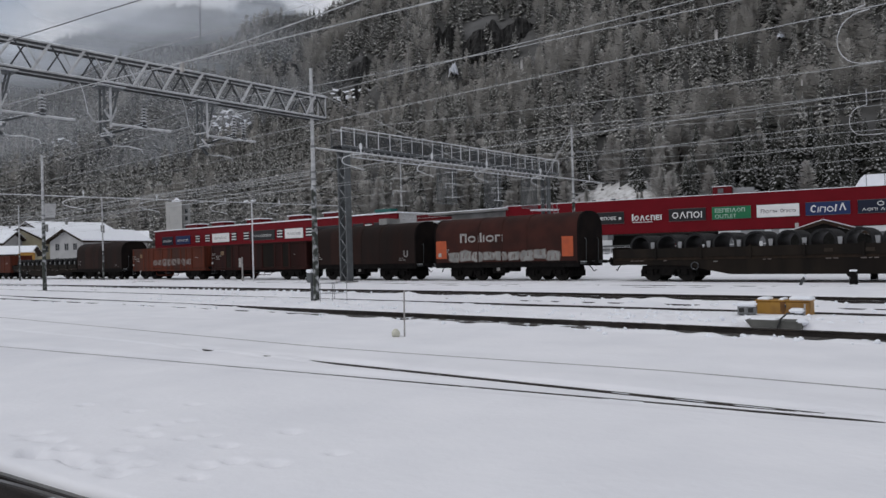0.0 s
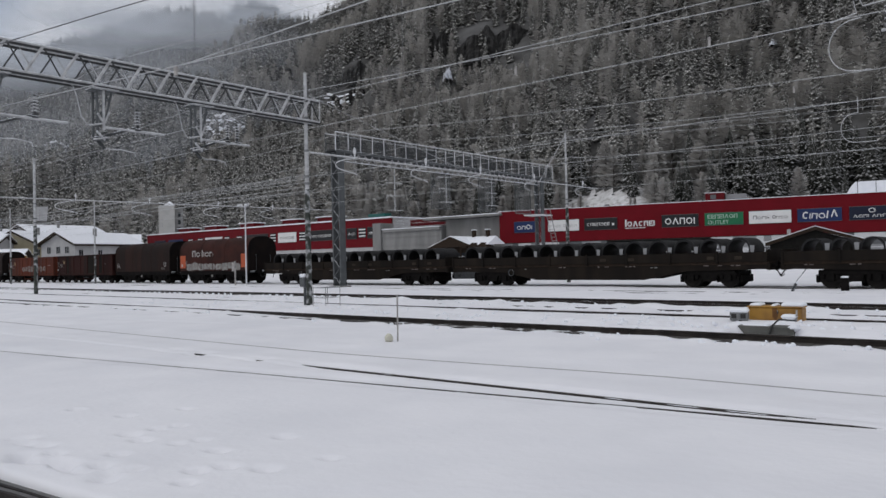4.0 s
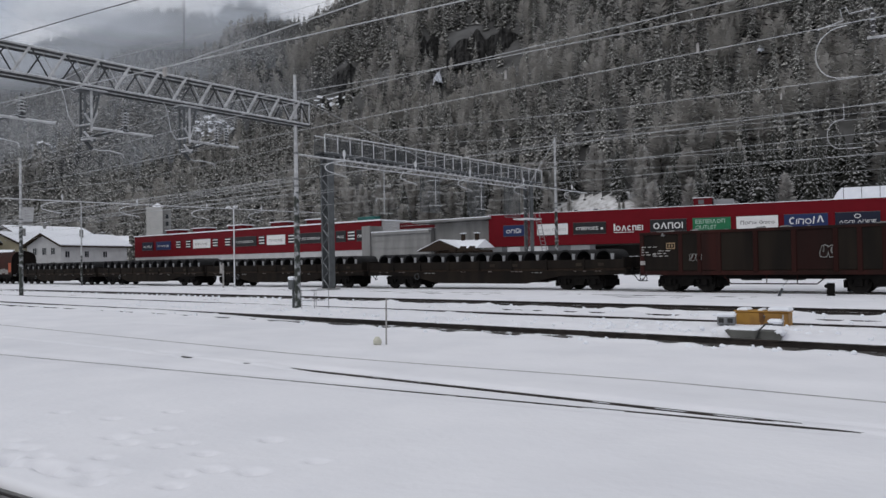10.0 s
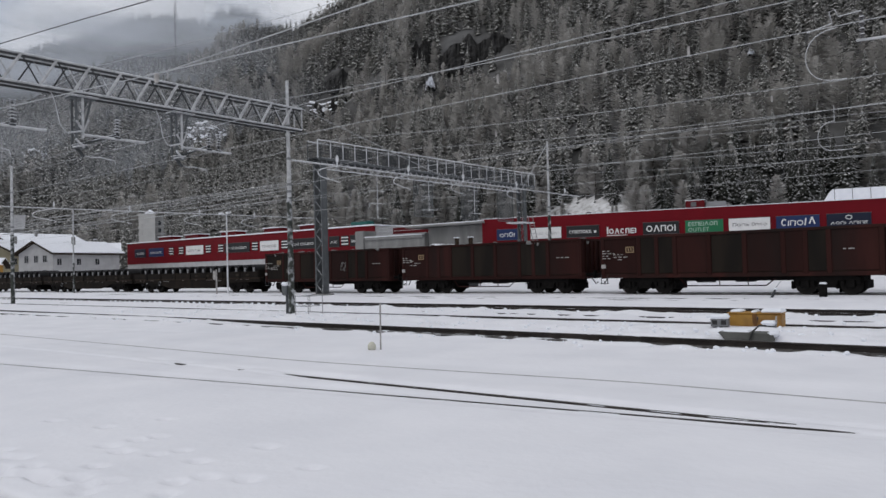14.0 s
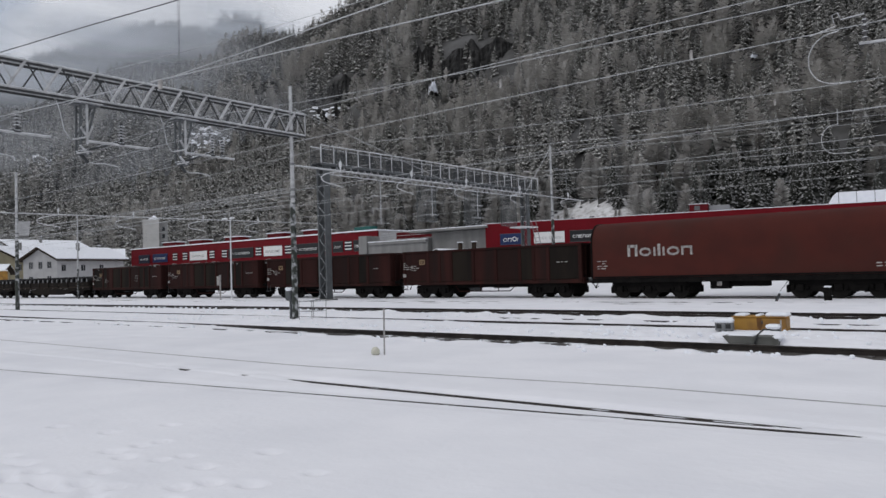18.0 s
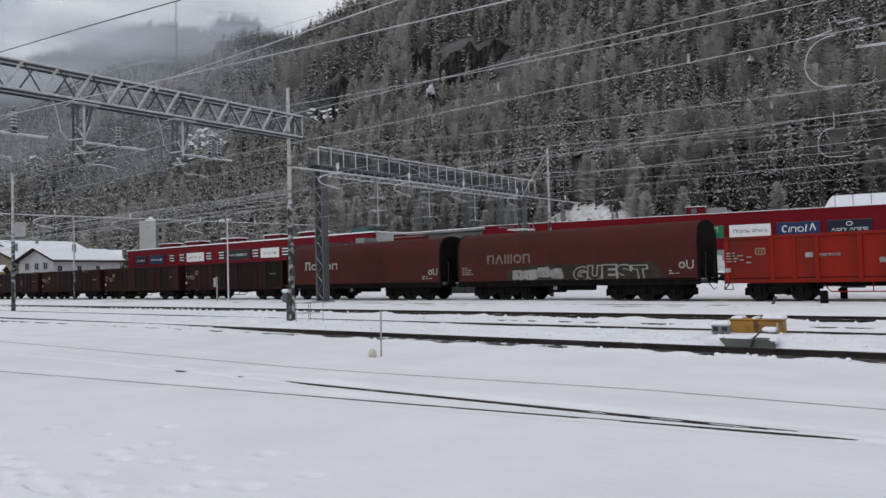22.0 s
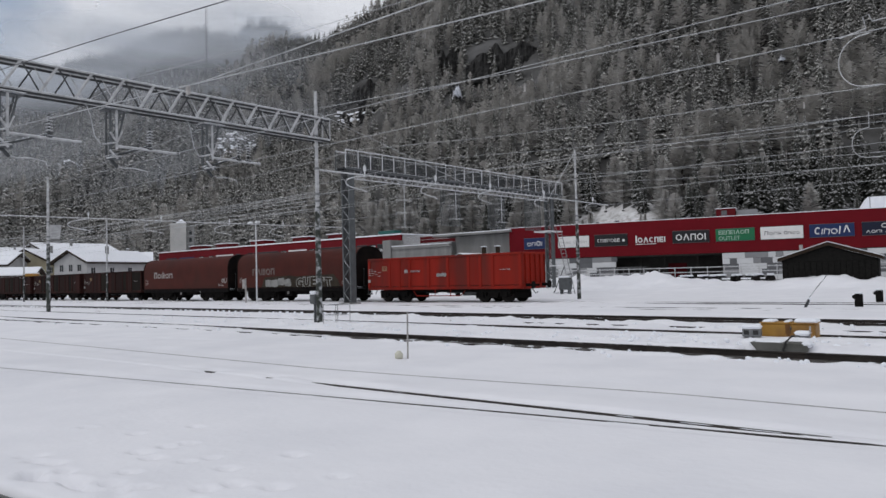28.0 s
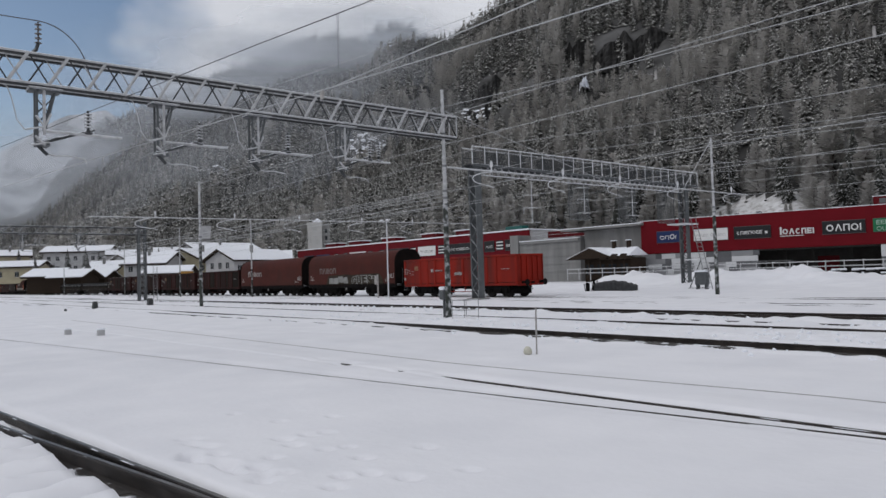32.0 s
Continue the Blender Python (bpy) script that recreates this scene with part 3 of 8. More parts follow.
def rail_mesh(line, xs):
    """A flat-bottomed rail along a line, its head at height 0."""
    prof = [(-0.065, -0.172), (0.065, -0.172), (0.06, -0.158), (0.012, -0.14), (0.010, -0.04), (0.036, -0.028), (0.034, -0.004),
            (0.022, 0), (-0.022, 0), (-0.034, -0.004), (-0.036, -0.028), (-0.010, -0.04), (-0.012, -0.14), (-0.06, -0.158)]
    g, n = Geo(), len(prof)
    vs = [(x, float(line(np.float64(x))) + a, b) for x in xs for a, b in prof]
    fs = [(i * n + k, (i + 1) * n + k, (i + 1) * n + (k + 1) % n, i * n + (k + 1) % n) for i in range(len(xs) - 1) for k in range(n)]
    return g.add(vs, fs)


TRACKS = [("weathered rails beside the camera with a switch blade and snowy sleepers", (0, 1, 2)), ("thin dark turnout rail in the snow", (3,)),
          ("thin rusty rail half buried in snow", (4,)), ("frosted rail just showing in the snow", (15,)), ("dark wet rails in a cleared groove", (5, 6)),
          ("rusty rails broken up by snow", (7, 8)), ("dark rails standing out of the snow", (9, 10)),
          ("rails almost hidden under snow", (11, 12)), ("rails under the freight train", (13, 14))]
for label, ids in TRACKS:
    tr = tagged(thing("railway_track", label, "railway track", "tracks of the yard"), kind="structure")
    xs = list(np.arange(-40, 14, 1.0)) if ids[0] < 5 or ids[0] == 15 else [-300, -160, -80, -40, 0, 40]
    for k in ids:
        line = RAILS[k][0]
        run = [x for x in xs if (k != 2 or x < -4) and (k != 4 or x > -15)]
        part("switch_blade" if k == 2 else "rail", rail_mesh(line, run), FROSTED_RAIL if k == 15 else RAIL_STEEL, tr)
        if k == 15:
            continue
        part("rail_head", Geo().add([(x, float(line(np.float64(x))) + a, 0.003) for x in run for a in (-0.02, 0.02)],
                                    [(2 * i, 2 * i + 2, 2 * i + 3, 2 * i + 1) for i in range(len(run) - 1)]), RAIL_HEAD, tr)
    if ids[0] == 0:
        for i in range(24):
            x = -16 + 0.6 * i
            part("sleeper", Geo().box((x, float(near_rail(x)) - 0.72, -0.24), (0.25, 2.5, 0.16), 0.02), SLEEPER, tr)


# ---- mountain side ----
def skyline(az):
    """Steepness of the sight line to the ridge, by the bearing to the left of straight ahead."""
    return np.interp(az, [-30, 0, 20, 35, 42, 44.4, 46.2, 48, 49.5, 51.2, 52.5, 54, 55.1, 56, 58.7, 60.5, 62, 63.5, 65, 66.5, 68, 70, 72, 73.8, 75.3, 77.2, 78.6, 80, 86, 95],
                     [0.60, 0.64, 0.60, 0.50, 0.42, 0.372, 0.355, 0.342, 0.330, 0.332, 0.340, 0.347, 0.342, 0.327, 0.329, 0.328, 0.319, 0.310, 0.298, 0.284, 0.270, 0.256, 0.242, 0.222, 0.203, 0.166, 0.133, 0.09, 0.05, 0.03])


def foot(az):
    return np.interp(az, [-30, 5, 25, 45, 60, 72, 80, 95], [160, 150, 150, 190, 250, 340, 480, 600])


def crest(az):
    return np.interp(az, [-30, 10, 40, 50, 62, 75, 95], [520, 520, 560, 640, 820, 980, 1100])


def slope_z(r, az):
    a, b = foot(az), crest(az)
    top = skyline(az) * b
    q = np.clip((r - a) / (b - a), 0, 1)
    shape = 0.80 * q + 0.20 * q * q
    x, y = -r * np.sin(np.radians(az)), r * np.cos(np.radians(az))
    lump = ((lattice(x, y, 60) - 0.5) * 22 + (lattice(x + 300, y, 24) - 0.5) * 9) * np.where((az > 21) & (az < 33), np.clip(q * 9 - 0.5, 0.06, 1), 1.0)
    over = np.clip((r - b) / 300, 0, 1)
    return np.where(r < a, -0.3, shape * top + lump * np.clip(q * 5, 0, 1) * np.clip((1.12 - q) * 5, 0.25, 1)) - over * 60


az = np.linspace(-30, 95, 190)
rr = np.concatenate([np.linspace(130, 188, 50), np.linspace(191, 700, 80), np.linspace(715, 1500, 28)])
AZ, RR = np.meshgrid(az, rr)
mz = slope_z(RR, AZ)
mtn = bpy.data.meshes.new("mountain_slope")
co = np.stack([-RR * np.sin(np.radians(AZ)), RR * np.cos(np.radians(AZ)), mz], -1).reshape(-1, 3).astype(np.float32)
i = (np.arange(len(rr) - 1)[:, None] * len(az) + np.arange(len(az) - 1)[None, :]).ravel()
fill_mesh(mtn, co, np.stack([i, i + len(az), i + len(az) + 1, i + 1], -1).astype(np.int32).ravel(), 4)
mtn.polygons.foreach_set("use_smooth", np.ones(len(i), bool))
mtn.materials.append(FOREST_FLOOR)
mtn.materials.append(BANK)
row_r, row_a = rr[i // len(az)], az[i % len(az)]
open_bank = (row_a > 22.8) & (row_a < 30.4) & (mz.ravel()[i] / row_r < 0.098)
mtn.polygons.foreach_set("material_index", (open_bank | (row_r < foot(row_a) + 4)).astype(np.int32))
tagged(new("mountain_slope", mtn), "steep snow-dusted mountain side under the forest", "mountain", kind="structure")


def spruce(rng, tiers, arms, broad=0.36, snowy=0.5, cap=1.0):
    """A spruce one metre high: whorls of drooping roof-shaped branches round a thin stem, most with snow along the outer half."""
    vs, fs, mi = [], [], []
    slim = rng.uniform(0.85, 1.15)
    for i in range(tiers):
        q = i / tiers
        R = slim * (0.180 * (1 - q) ** 0.85 + 0.008) * rng.uniform(0.85, 1.12)
        turn = rng.uniform(0, 6.28)
        for k in range(arms if q < 0.7 else max(4, arms - 2)):
            a = turn + 6.283 * k / arms + rng.uniform(-0.3, 0.3)
            rk = R * rng.uniform(0.74, 1.14)
            z = 0.05 + 0.9 * (q + rng.uniform(-0.5, 0.5) / tiers)
            w = (rk * 0.55 + 0.012) * rng.uniform(0.6 * broad, broad) * 2.0
            c, s = math.cos(a), math.sin(a)
            drop = rk * rng.uniform(0.45, 0.9)
            n = len(vs)
            vs += [(0, 0, z + 0.025), (c * rk * 0.66 - s * w, s * rk * 0.66 + c * w, z - drop * 0.92),
                   (c * rk, s * rk, z - drop), (c * rk * 0.66 + s * w, s * rk * 0.66 - c * w, z - drop * 0.92)]
            fs += [(n, n + 1, n + 2), (n, n + 2, n + 3)]
            mi += [0, 0]
            if rng.random() < snowy:
                b, h0 = cap * w * rng.uniform(0.6, 1.0), 1 - cap * (1 - rng.uniform(0.42, 0.66))
                up = 0.007 + 0.05 * rk
                n = len(vs)
                vs += [(c * rk * h0, s * rk * h0, z - drop * h0 * 0.95 + up), (c * rk * 0.80 - s * b, s * rk * 0.80 + c * b, z - drop * 0.90 + up),
                       (c * rk * 1.02, s * rk * 1.02, z - drop * 1.0 + up), (c * rk * 0.80 + s * b, s * rk * 0.80 - c * b, z - drop * 0.90 + up)]
                fs += [(n, n + 1, n + 2), (n, n + 2, n + 3)]
                mi += [1, 1]
    n = len(vs)
    vs += [(-0.010, 0, 0.88), (0.010, 0, 0.88), (0, 0, 1.0), (0.016, 0, -0.06), (-0.016, 0.01, -0.06), (0, -0.016, -0.06), (0, 0, 0.6)]
    fs += [(n, n + 1, n + 2), (n + 3, n + 4, n + 6), (n + 4, n + 5, n + 6), (n + 5, n + 3, n + 6)]
    mi += [0] * 4
    return np.array(vs, np.float32), np.array(fs, np.int32), np.array(mi, np.int32)


def larch(rng, twigs, fine=1.0):
    """A leafless larch one metre high: fine rising twigs in a loose rounded cone."""
    vs, fs = [], []
    for k in range(twigs):
        q = 0.06 + 0.9 * rng.random() ** 0.85
        a, R = rng.uniform(0, 6.283), (0.22 * (1 - q) ** 0.6 * min(1.0, 0.5 + 2.2 * q) + 0.015) * rng.uniform(0.45, 1.1)
        c, s, w = math.cos(a), math.sin(a), rng.uniform(0.006, 0.017) * fine
        tilt = rng.uniform(-0.05, 0.3) * R
        n = len(vs)
        vs += [(0, 0, q - 0.02), (c * R * 0.6 - s * w, s * R * 0.6 + c * w, q + tilt * 0.5), (c * R, s * R, q + tilt),
               (c * R * 0.6 + s * w, s * R * 0.6 - c * w, q + tilt * 0.3 - 0.006)]
        fs += [(n, n + 1, n + 2), (n, n + 2, n + 3)]
    n = len(vs)
    vs += [(0.007, 0, -0.06), (-0.007, 0.005, -0.06), (0, -0.007, -0.06), (0, 0, 1.0)]
    fs += [(n, n + 1, n + 3), (n + 1, n + 2, n + 3), (n + 2, n, n + 3)]
    return np.array(vs, np.float32), np.array(fs, np.int32), np.zeros(len(fs), np.int32)


def forest(name, label, places, shapes, material):
    """One mesh of many trees; places are x, y, z, height, breadth, turn."""
    cos, tris, slots, base = [], [], [], 0
    for j, (x, y, z, h, b, turn) in enumerate(places):
        v, f, mi = shapes[j % len(shapes)]
        c, s = math.cos(turn), math.sin(turn)
        p = np.empty_like(v)
        p[:, 0] = (v[:, 0] * c - v[:, 1] * s) * h * b + x
        p[:, 1] = (v[:, 0] * s + v[:, 1] * c) * h * b + y
        p[:, 2] = v[:, 2] * h + z
        cos.append(p)
        tris.append(f + base)
        slots.append(mi)
        base += len(v)
    me = bpy.data.meshes.new(name)
    fill_mesh(me, np.concatenate(cos), np.concatenate(tris).ravel().astype(np.int32), 3)
    me.materials.append(material)
    me.materials.append(TWIG_SNOW)
    me.polygons.foreach_set("material_index", np.concatenate(slots))
    return tagged(new(name, me), label, "forest", kind="stuff")


rng = random.Random(11)
near_s, mid_s = [spruce(rng, 13, 9, 0.27, 0.85, 0.72) for _ in range(10)], [spruce(rng, 11, 8, 0.30, 0.92, 0.80) for _ in range(10)]
far_s = [spruce(rng, 9, 6, 0.34, 0.85) for _ in range(10)]
near_l, far_l = [larch(rng, 230) for _ in range(6)], [larch(rng, 84, 1.9) for _ in range(6)]
sets = {("s", 0): [], ("s", 2): [], ("s", 1): [], ("l", 0): [], ("l", 1): []}
CLEARINGS = [  # bearing, steepness, half breadth in degrees, half height, kind of ground laid bare
    (35.0, 0.298, 2.85, 0.027, "dark"), (39.6, 0.301, 0.9, 0.018, "dark"), (44.8, 0.263, 2.2, 0.017, "dark"), (52.2, 0.253, 1.4, 0.013, "dark"), (46.6, 0.217, 1.9, 0.019, "ledge"),
    (38.9, 0.256, 0.38, 0.015, "snow"),  (14.6, 0.267, 0.28, 0.009, "snow"), (54.6, 0.241, 0.5, 0.009, "snow"),
    (56.2, 0.176, 1.5, 0.021, "pale"), (67.6, 0.145, 0.8, 0.010, "pale"), (75.6, 0.165, 0.7, 0.012, "pale")]
border = []
r = 160.0
while r < 1010:
    step = 4.4 + 0.0046 * (r - 160)
    n = int(math.radians(88) * r / step)
    phase = rng.random()
    for k in range(n):
        a = -6 + 88 * (k + phase + rng.uniform(-0.42, 0.42)) / n
        q = r + rng.uniform(-0.5, 0.5) * step
        lo, hi = float(foot(a)), float(crest(a))
        if q < lo + 8 or q > hi + 25:
            continue
        x, y = -q * math.sin(radians(a)), q * math.cos(radians(a))
        z = float(slope_z(np.float64(q), np.float64(a)))
        if (23.2 < a < 29.9 and z / q < 0.093 + 0.005 * math.sin(a * 3)) or rng.random() < 0.03:
            continue
        if any(abs(a - ca) < cw and -ch - (0.022 if cw > 2.8 else 0.0) < z / q - ce < ch for ca, ce, cw, ch, _ in CLEARINGS) and rng.random() < 0.87:
            continue
        kind = "l" if float(lattice(x, y + 500, 34.0)) + rng.uniform(-0.26, 0.26) > (-0.24 if a < 17.5 and 0.13 < z / q < 0.27 else -0.10 if a < 17 and z / q > 0.16 else 0.0) + (0.50 if q < lo + 30 and a < 46 else 0.58 if q < lo + 70 else 0.71 - 0.5 * max(0.0, z / q - 0.30) - (0.12 if a < 20 else 0.07 if a > 47 else -0.02)) else "s"
        h = rng.uniform(9.0, 17.0) * (1.0 if kind == "s" else 1.05) * (0.95 + 0.25 * float(ease(q, 280, 420)) - 0.45 * float(ease(q, 500, 720)))
        h *= 1 - 0.12 * float(ease(z / q, 0.09, 0.13)) * (1 - float(ease(z / q, 0.24, 0.29)))
        row = (x, y, z - 0.5, h, rng.uniform(0.9, 1.3) * ((1.65 if a < 22 else 1.3) if kind == "l" else 1.0), rng.uniform(0, 6.28))
        if q < lo + 30 and a < 46 and len(border) < 200:
            border.append((kind, row))
        else:
            sets[kind, 1 if q > 440 else 2 if kind == "s" and q > 270 else 0].append(row)
        if a > 44 and q > hi - 55:
            # the ridge itself stands closer
            h *= rng.uniform(0.6, 0.85)
            q += rng.uniform(-0.5, 0.5) * step
            da = rng.uniform(0.3, 0.7) * 88 / n
            z = float(slope_z(np.float64(q), np.float64(a + da)))
            sets["s", 1].append((-q * math.sin(radians(a + da)), q * math.cos(radians(a + da)), z - 0.5, h, rng.uniform(1.2, 1.7), rng.uniform(0, 6.28)))
    r += step * 0.9
for a, e, h in ((22.4, 9, 13.0), (23.1, 14, 11.0), (19.7, 10, 12.5), (18.9, 15, 11.0), (13.2, 10, 12.0), (16.2, 22, 12.5), (29.8, 26, 10.0), (31.0, 22, 11.5),
                (24.6, 18, 3.6), (24.9, 19, 3.0), (28.7, 22, 4.2), (29.3, 19, 3.4), (27.6, 31, 6.0), (26.3, 32, 7.5), (25.3, 31, 6.5), (28.4, 32, 8.0), (26.9, 33, 6.5), (23.9, 30, 8.0)):
    q = float(foot(a)) + e
    border.append(("l", (-q * math.sin(radians(a)), q * math.cos(radians(a)), float(slope_z(np.float64(q), np.float64(a))) - 0.4, h, 1.25, rng.uniform(0, 6.28))))
forest("spruce_forest", "dense snow-dusted dark spruce forest on the lower slope", sets["s", 0], near_s, NEEDLES)
forest("spruce_forest", "spruce forest with more snow on its branches half way up", sets["s", 2], mid_s, NEEDLES)
forest("spruce_forest", "snow-dusted dark spruce forest on the upper slope", sets["s", 1], far_s, NEEDLES_FAR)
forest("larch_forest", "frosted grey leafless larches between the spruces", sets["l", 0], near_l, LARCH)
forest("larch_forest", "frosted grey leafless larches high on the slope", sets["l", 1], far_l, LARCH)


def crag(parent, seed, w, h, ground):
    """A cliff standing out of the slope: stepped ledges and clefts, closed towards the hill behind, with snow lying on it."""
    rg, n, m = random.Random(seed), 44, 26
    u, v = np.meshgrid(np.linspace(-1, 1, n), np.linspace(0, 1, m))
    tall = h * (1 - 0.35 * np.abs(u) ** 3) * (0.8 + 0.4 * lattice(u * 9 + seed, v * 0, 2.0))
    face = np.clip(v / 0.8, 0, 1)
    step = (np.floor(face * 5 + 1.4 * lattice(u * 14 + seed, v * 3, 2.2)) / 5 + face) * 0.5
    z = tall * face - 0.55 * h + np.clip((v - 0.8) / 0.2, 0, 1) * 0.25 * h
    y = step * 0.42 * h + np.clip((v - 0.8) / 0.2, 0, 1) * 0.9 * h
    y += 0.16 * h * (lattice(u * 30 + seed, z * 2 / h, 1.0) - 0.5) + 0.10 * h * (lattice(u * 60, z * 9 / h + seed, 1.0) - 0.5) + 0.3 * h * np.abs(u) ** 4
    co = np.stack([u * w / 2, y - 0.55 * h, z], -1).reshape(-1, 3)
    i = (np.arange(m - 1)[:, None] * n + np.arange(n - 1)[None, :]).ravel()
    part("rock_face", Geo().add(co.tolist(), np.stack([i, i + 1, i + n + 1, i + n], -1).tolist()),
         {"dark": DARK_CRAG, "ledge": DARK_CRAG, "snow": SNOW_CAP, "pale": PALE_CRAG}[ground], parent)
    for _ in range({"dark": 0, "ledge": 60, "snow": 0, "pale": 44}[ground]):
        a, b, e = rg.uniform(-0.46, 0.46), rg.uniform(-0.4, 0.42), rg.uniform(0.3, 1.0)
        part("snow_ledge", Geo().box((0, 0, 0), (0.11 * w * e, 0.10 * h * e, 0.02 * h * e), 0.008 * h, pose(0, 0, 0, rg.uniform(25, 60), rg.uniform(-30, 30), rg.uniform(-25, 25))),
             SNOW_CAP, parent).location = (a * w, (b + 0.5) * 0.36 * h - 0.62 * h + 0.3 * h * abs(2 * a) ** 4, b * h)


for j, (ca, ce, cw, chh, ground_kind) in enumerate(CLEARINGS):
    qs = np.linspace(float(foot(ca)), float(crest(ca)), 300)
    zs = slope_z(qs, np.full(300, ca))
    q = float(qs[np.argmin(np.abs(zs / qs - ce))])
    ck = thing("rock_outcrop", {"dark": "dark cliff standing bare in the forest", "ledge": "dark broken crag with snow on its ledges in the forest",
                                "snow": "small snow-covered clearing in the forest", "pale": "pale broken crag dusted with snow in the forest"}[ground_kind], "rock", "crags in the forest",
               pose(-q * math.sin(radians(ca)), q * math.cos(radians(ca)), ce * q, 0 if ground_kind != "snow" else -33, 0, ca))
    crag(ck, j, 2.2 * q * math.tan(radians(cw)), 2.1 * q * chh, ground_kind)

for j, (a, e, w) in enumerate(((29.5, 25, 1.3), (28.6, 19, 2.6), (28.2, 21.5, 1.2), (27.5, 26, 0.9), (26.7, 21, 1.5), (26.2, 25.5, 0.8), (25.5, 28, 1.0), (24.0, 27, 1.1), (27.1, 28.5, 1.2), (29.0, 28, 1.4), (25.9, 20, 0.7))):
    # dark boulders breaking the snow of the bank
    q, rg = float(foot(a)) + e, random.Random(j)
    bm = bmesh.new()
    bmesh.ops.create_icosphere(bm, subdivisions=2, radius=0.5)
    for v in bm.verts:
        v.co = v.co * rg.uniform(0.75, 1.15)
        v.co = Vector((v.co.x * w, v.co.y * w * 0.7, v.co.z * w * 0.5))
    me = bpy.data.meshes.new("boulder")
    bm.to_mesh(me)
    bm.free()
    me.materials.append(DARK_CRAG)
    rock = tagged(new("boulder", me), "dark boulder breaking through the snowy bank", "rock", "boulders on the bank")
    rock.matrix_world = pose(-q * math.sin(radians(a)), q * math.cos(radians(a)), float(slope_z(np.float64(q), np.float64(a))) + 0.05 * w, 20, 0, a + rg.uniform(-40, 40))

# distant peak at the head of the valley
da = np.linspace(66, 100, 70)
dr = np.linspace(1500, 2600, 26)
DA, DR = np.meshgrid(da, dr)
top = np.interp(DA, [66, 72, 75.5, 78, 80.5, 84, 90, 100], [0.10, 0.16, 0.215, 0.20, 0.165, 0.14, 0.18, 0.2])
qq = (DR - 1500) / 1100
dz = top * DR * np.clip(qq * 1.25, 0, 1) + 130 * (lattice(DA * 30, DR, 120) - 0.5) * np.clip(qq * 3, 0, 1)
pk = bpy.data.meshes.new("distant_peak")
co = np.stack([-DR * np.sin(np.radians(DA)), DR * np.cos(np.radians(DA)), dz], -1).reshape(-1, 3).astype(np.float32)
i = (np.arange(25)[:, None] * 70 + np.arange(69)[None, :]).ravel()
fill_mesh(pk, co, np.stack([i, i + 70, i + 71, i + 1], -1).astype(np.int32).ravel(), 4)
pk.polygons.foreach_set("use_smooth", np.ones(len(i), bool))
pk.materials.append(surface("far_snowy_rock", (0.55, 0.57, 0.6), (0.10, 0.105, 0.11), 0.012, 0.9, bump=0.0, stain=(0.6, 0.62, 0.65), stain_scale=0.02, stain_amount=0.7))
tagged(new("distant_peak", pk), "snowy rock peak far up the valley", "mountain", kind="structure")


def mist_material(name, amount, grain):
    """Thin cloud painted on a sheet: see-through noise with a soft edge all round, in the sheet's own space."""
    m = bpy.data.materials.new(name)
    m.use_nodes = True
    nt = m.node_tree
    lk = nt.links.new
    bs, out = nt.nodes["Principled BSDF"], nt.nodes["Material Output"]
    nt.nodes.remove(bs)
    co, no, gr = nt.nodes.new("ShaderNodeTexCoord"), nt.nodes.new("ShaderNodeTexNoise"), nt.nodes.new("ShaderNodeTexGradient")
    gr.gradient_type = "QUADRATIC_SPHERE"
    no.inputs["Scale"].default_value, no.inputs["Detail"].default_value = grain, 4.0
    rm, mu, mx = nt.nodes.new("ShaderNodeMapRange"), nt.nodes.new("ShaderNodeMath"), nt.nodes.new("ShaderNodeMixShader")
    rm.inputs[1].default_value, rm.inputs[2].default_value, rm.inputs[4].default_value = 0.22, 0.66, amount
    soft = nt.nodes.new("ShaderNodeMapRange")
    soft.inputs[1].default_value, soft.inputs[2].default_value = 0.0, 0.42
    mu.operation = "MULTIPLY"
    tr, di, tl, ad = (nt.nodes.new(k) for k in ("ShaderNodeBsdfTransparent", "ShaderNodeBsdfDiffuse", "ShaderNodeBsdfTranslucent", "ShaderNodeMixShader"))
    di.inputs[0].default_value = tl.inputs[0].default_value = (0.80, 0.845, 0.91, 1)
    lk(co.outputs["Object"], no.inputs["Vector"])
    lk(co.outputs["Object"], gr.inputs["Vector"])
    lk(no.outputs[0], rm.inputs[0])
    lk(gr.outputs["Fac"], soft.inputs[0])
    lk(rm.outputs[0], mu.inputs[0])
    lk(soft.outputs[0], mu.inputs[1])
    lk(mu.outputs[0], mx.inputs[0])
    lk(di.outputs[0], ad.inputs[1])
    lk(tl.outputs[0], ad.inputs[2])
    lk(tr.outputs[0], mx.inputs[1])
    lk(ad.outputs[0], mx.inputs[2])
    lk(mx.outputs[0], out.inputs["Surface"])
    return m


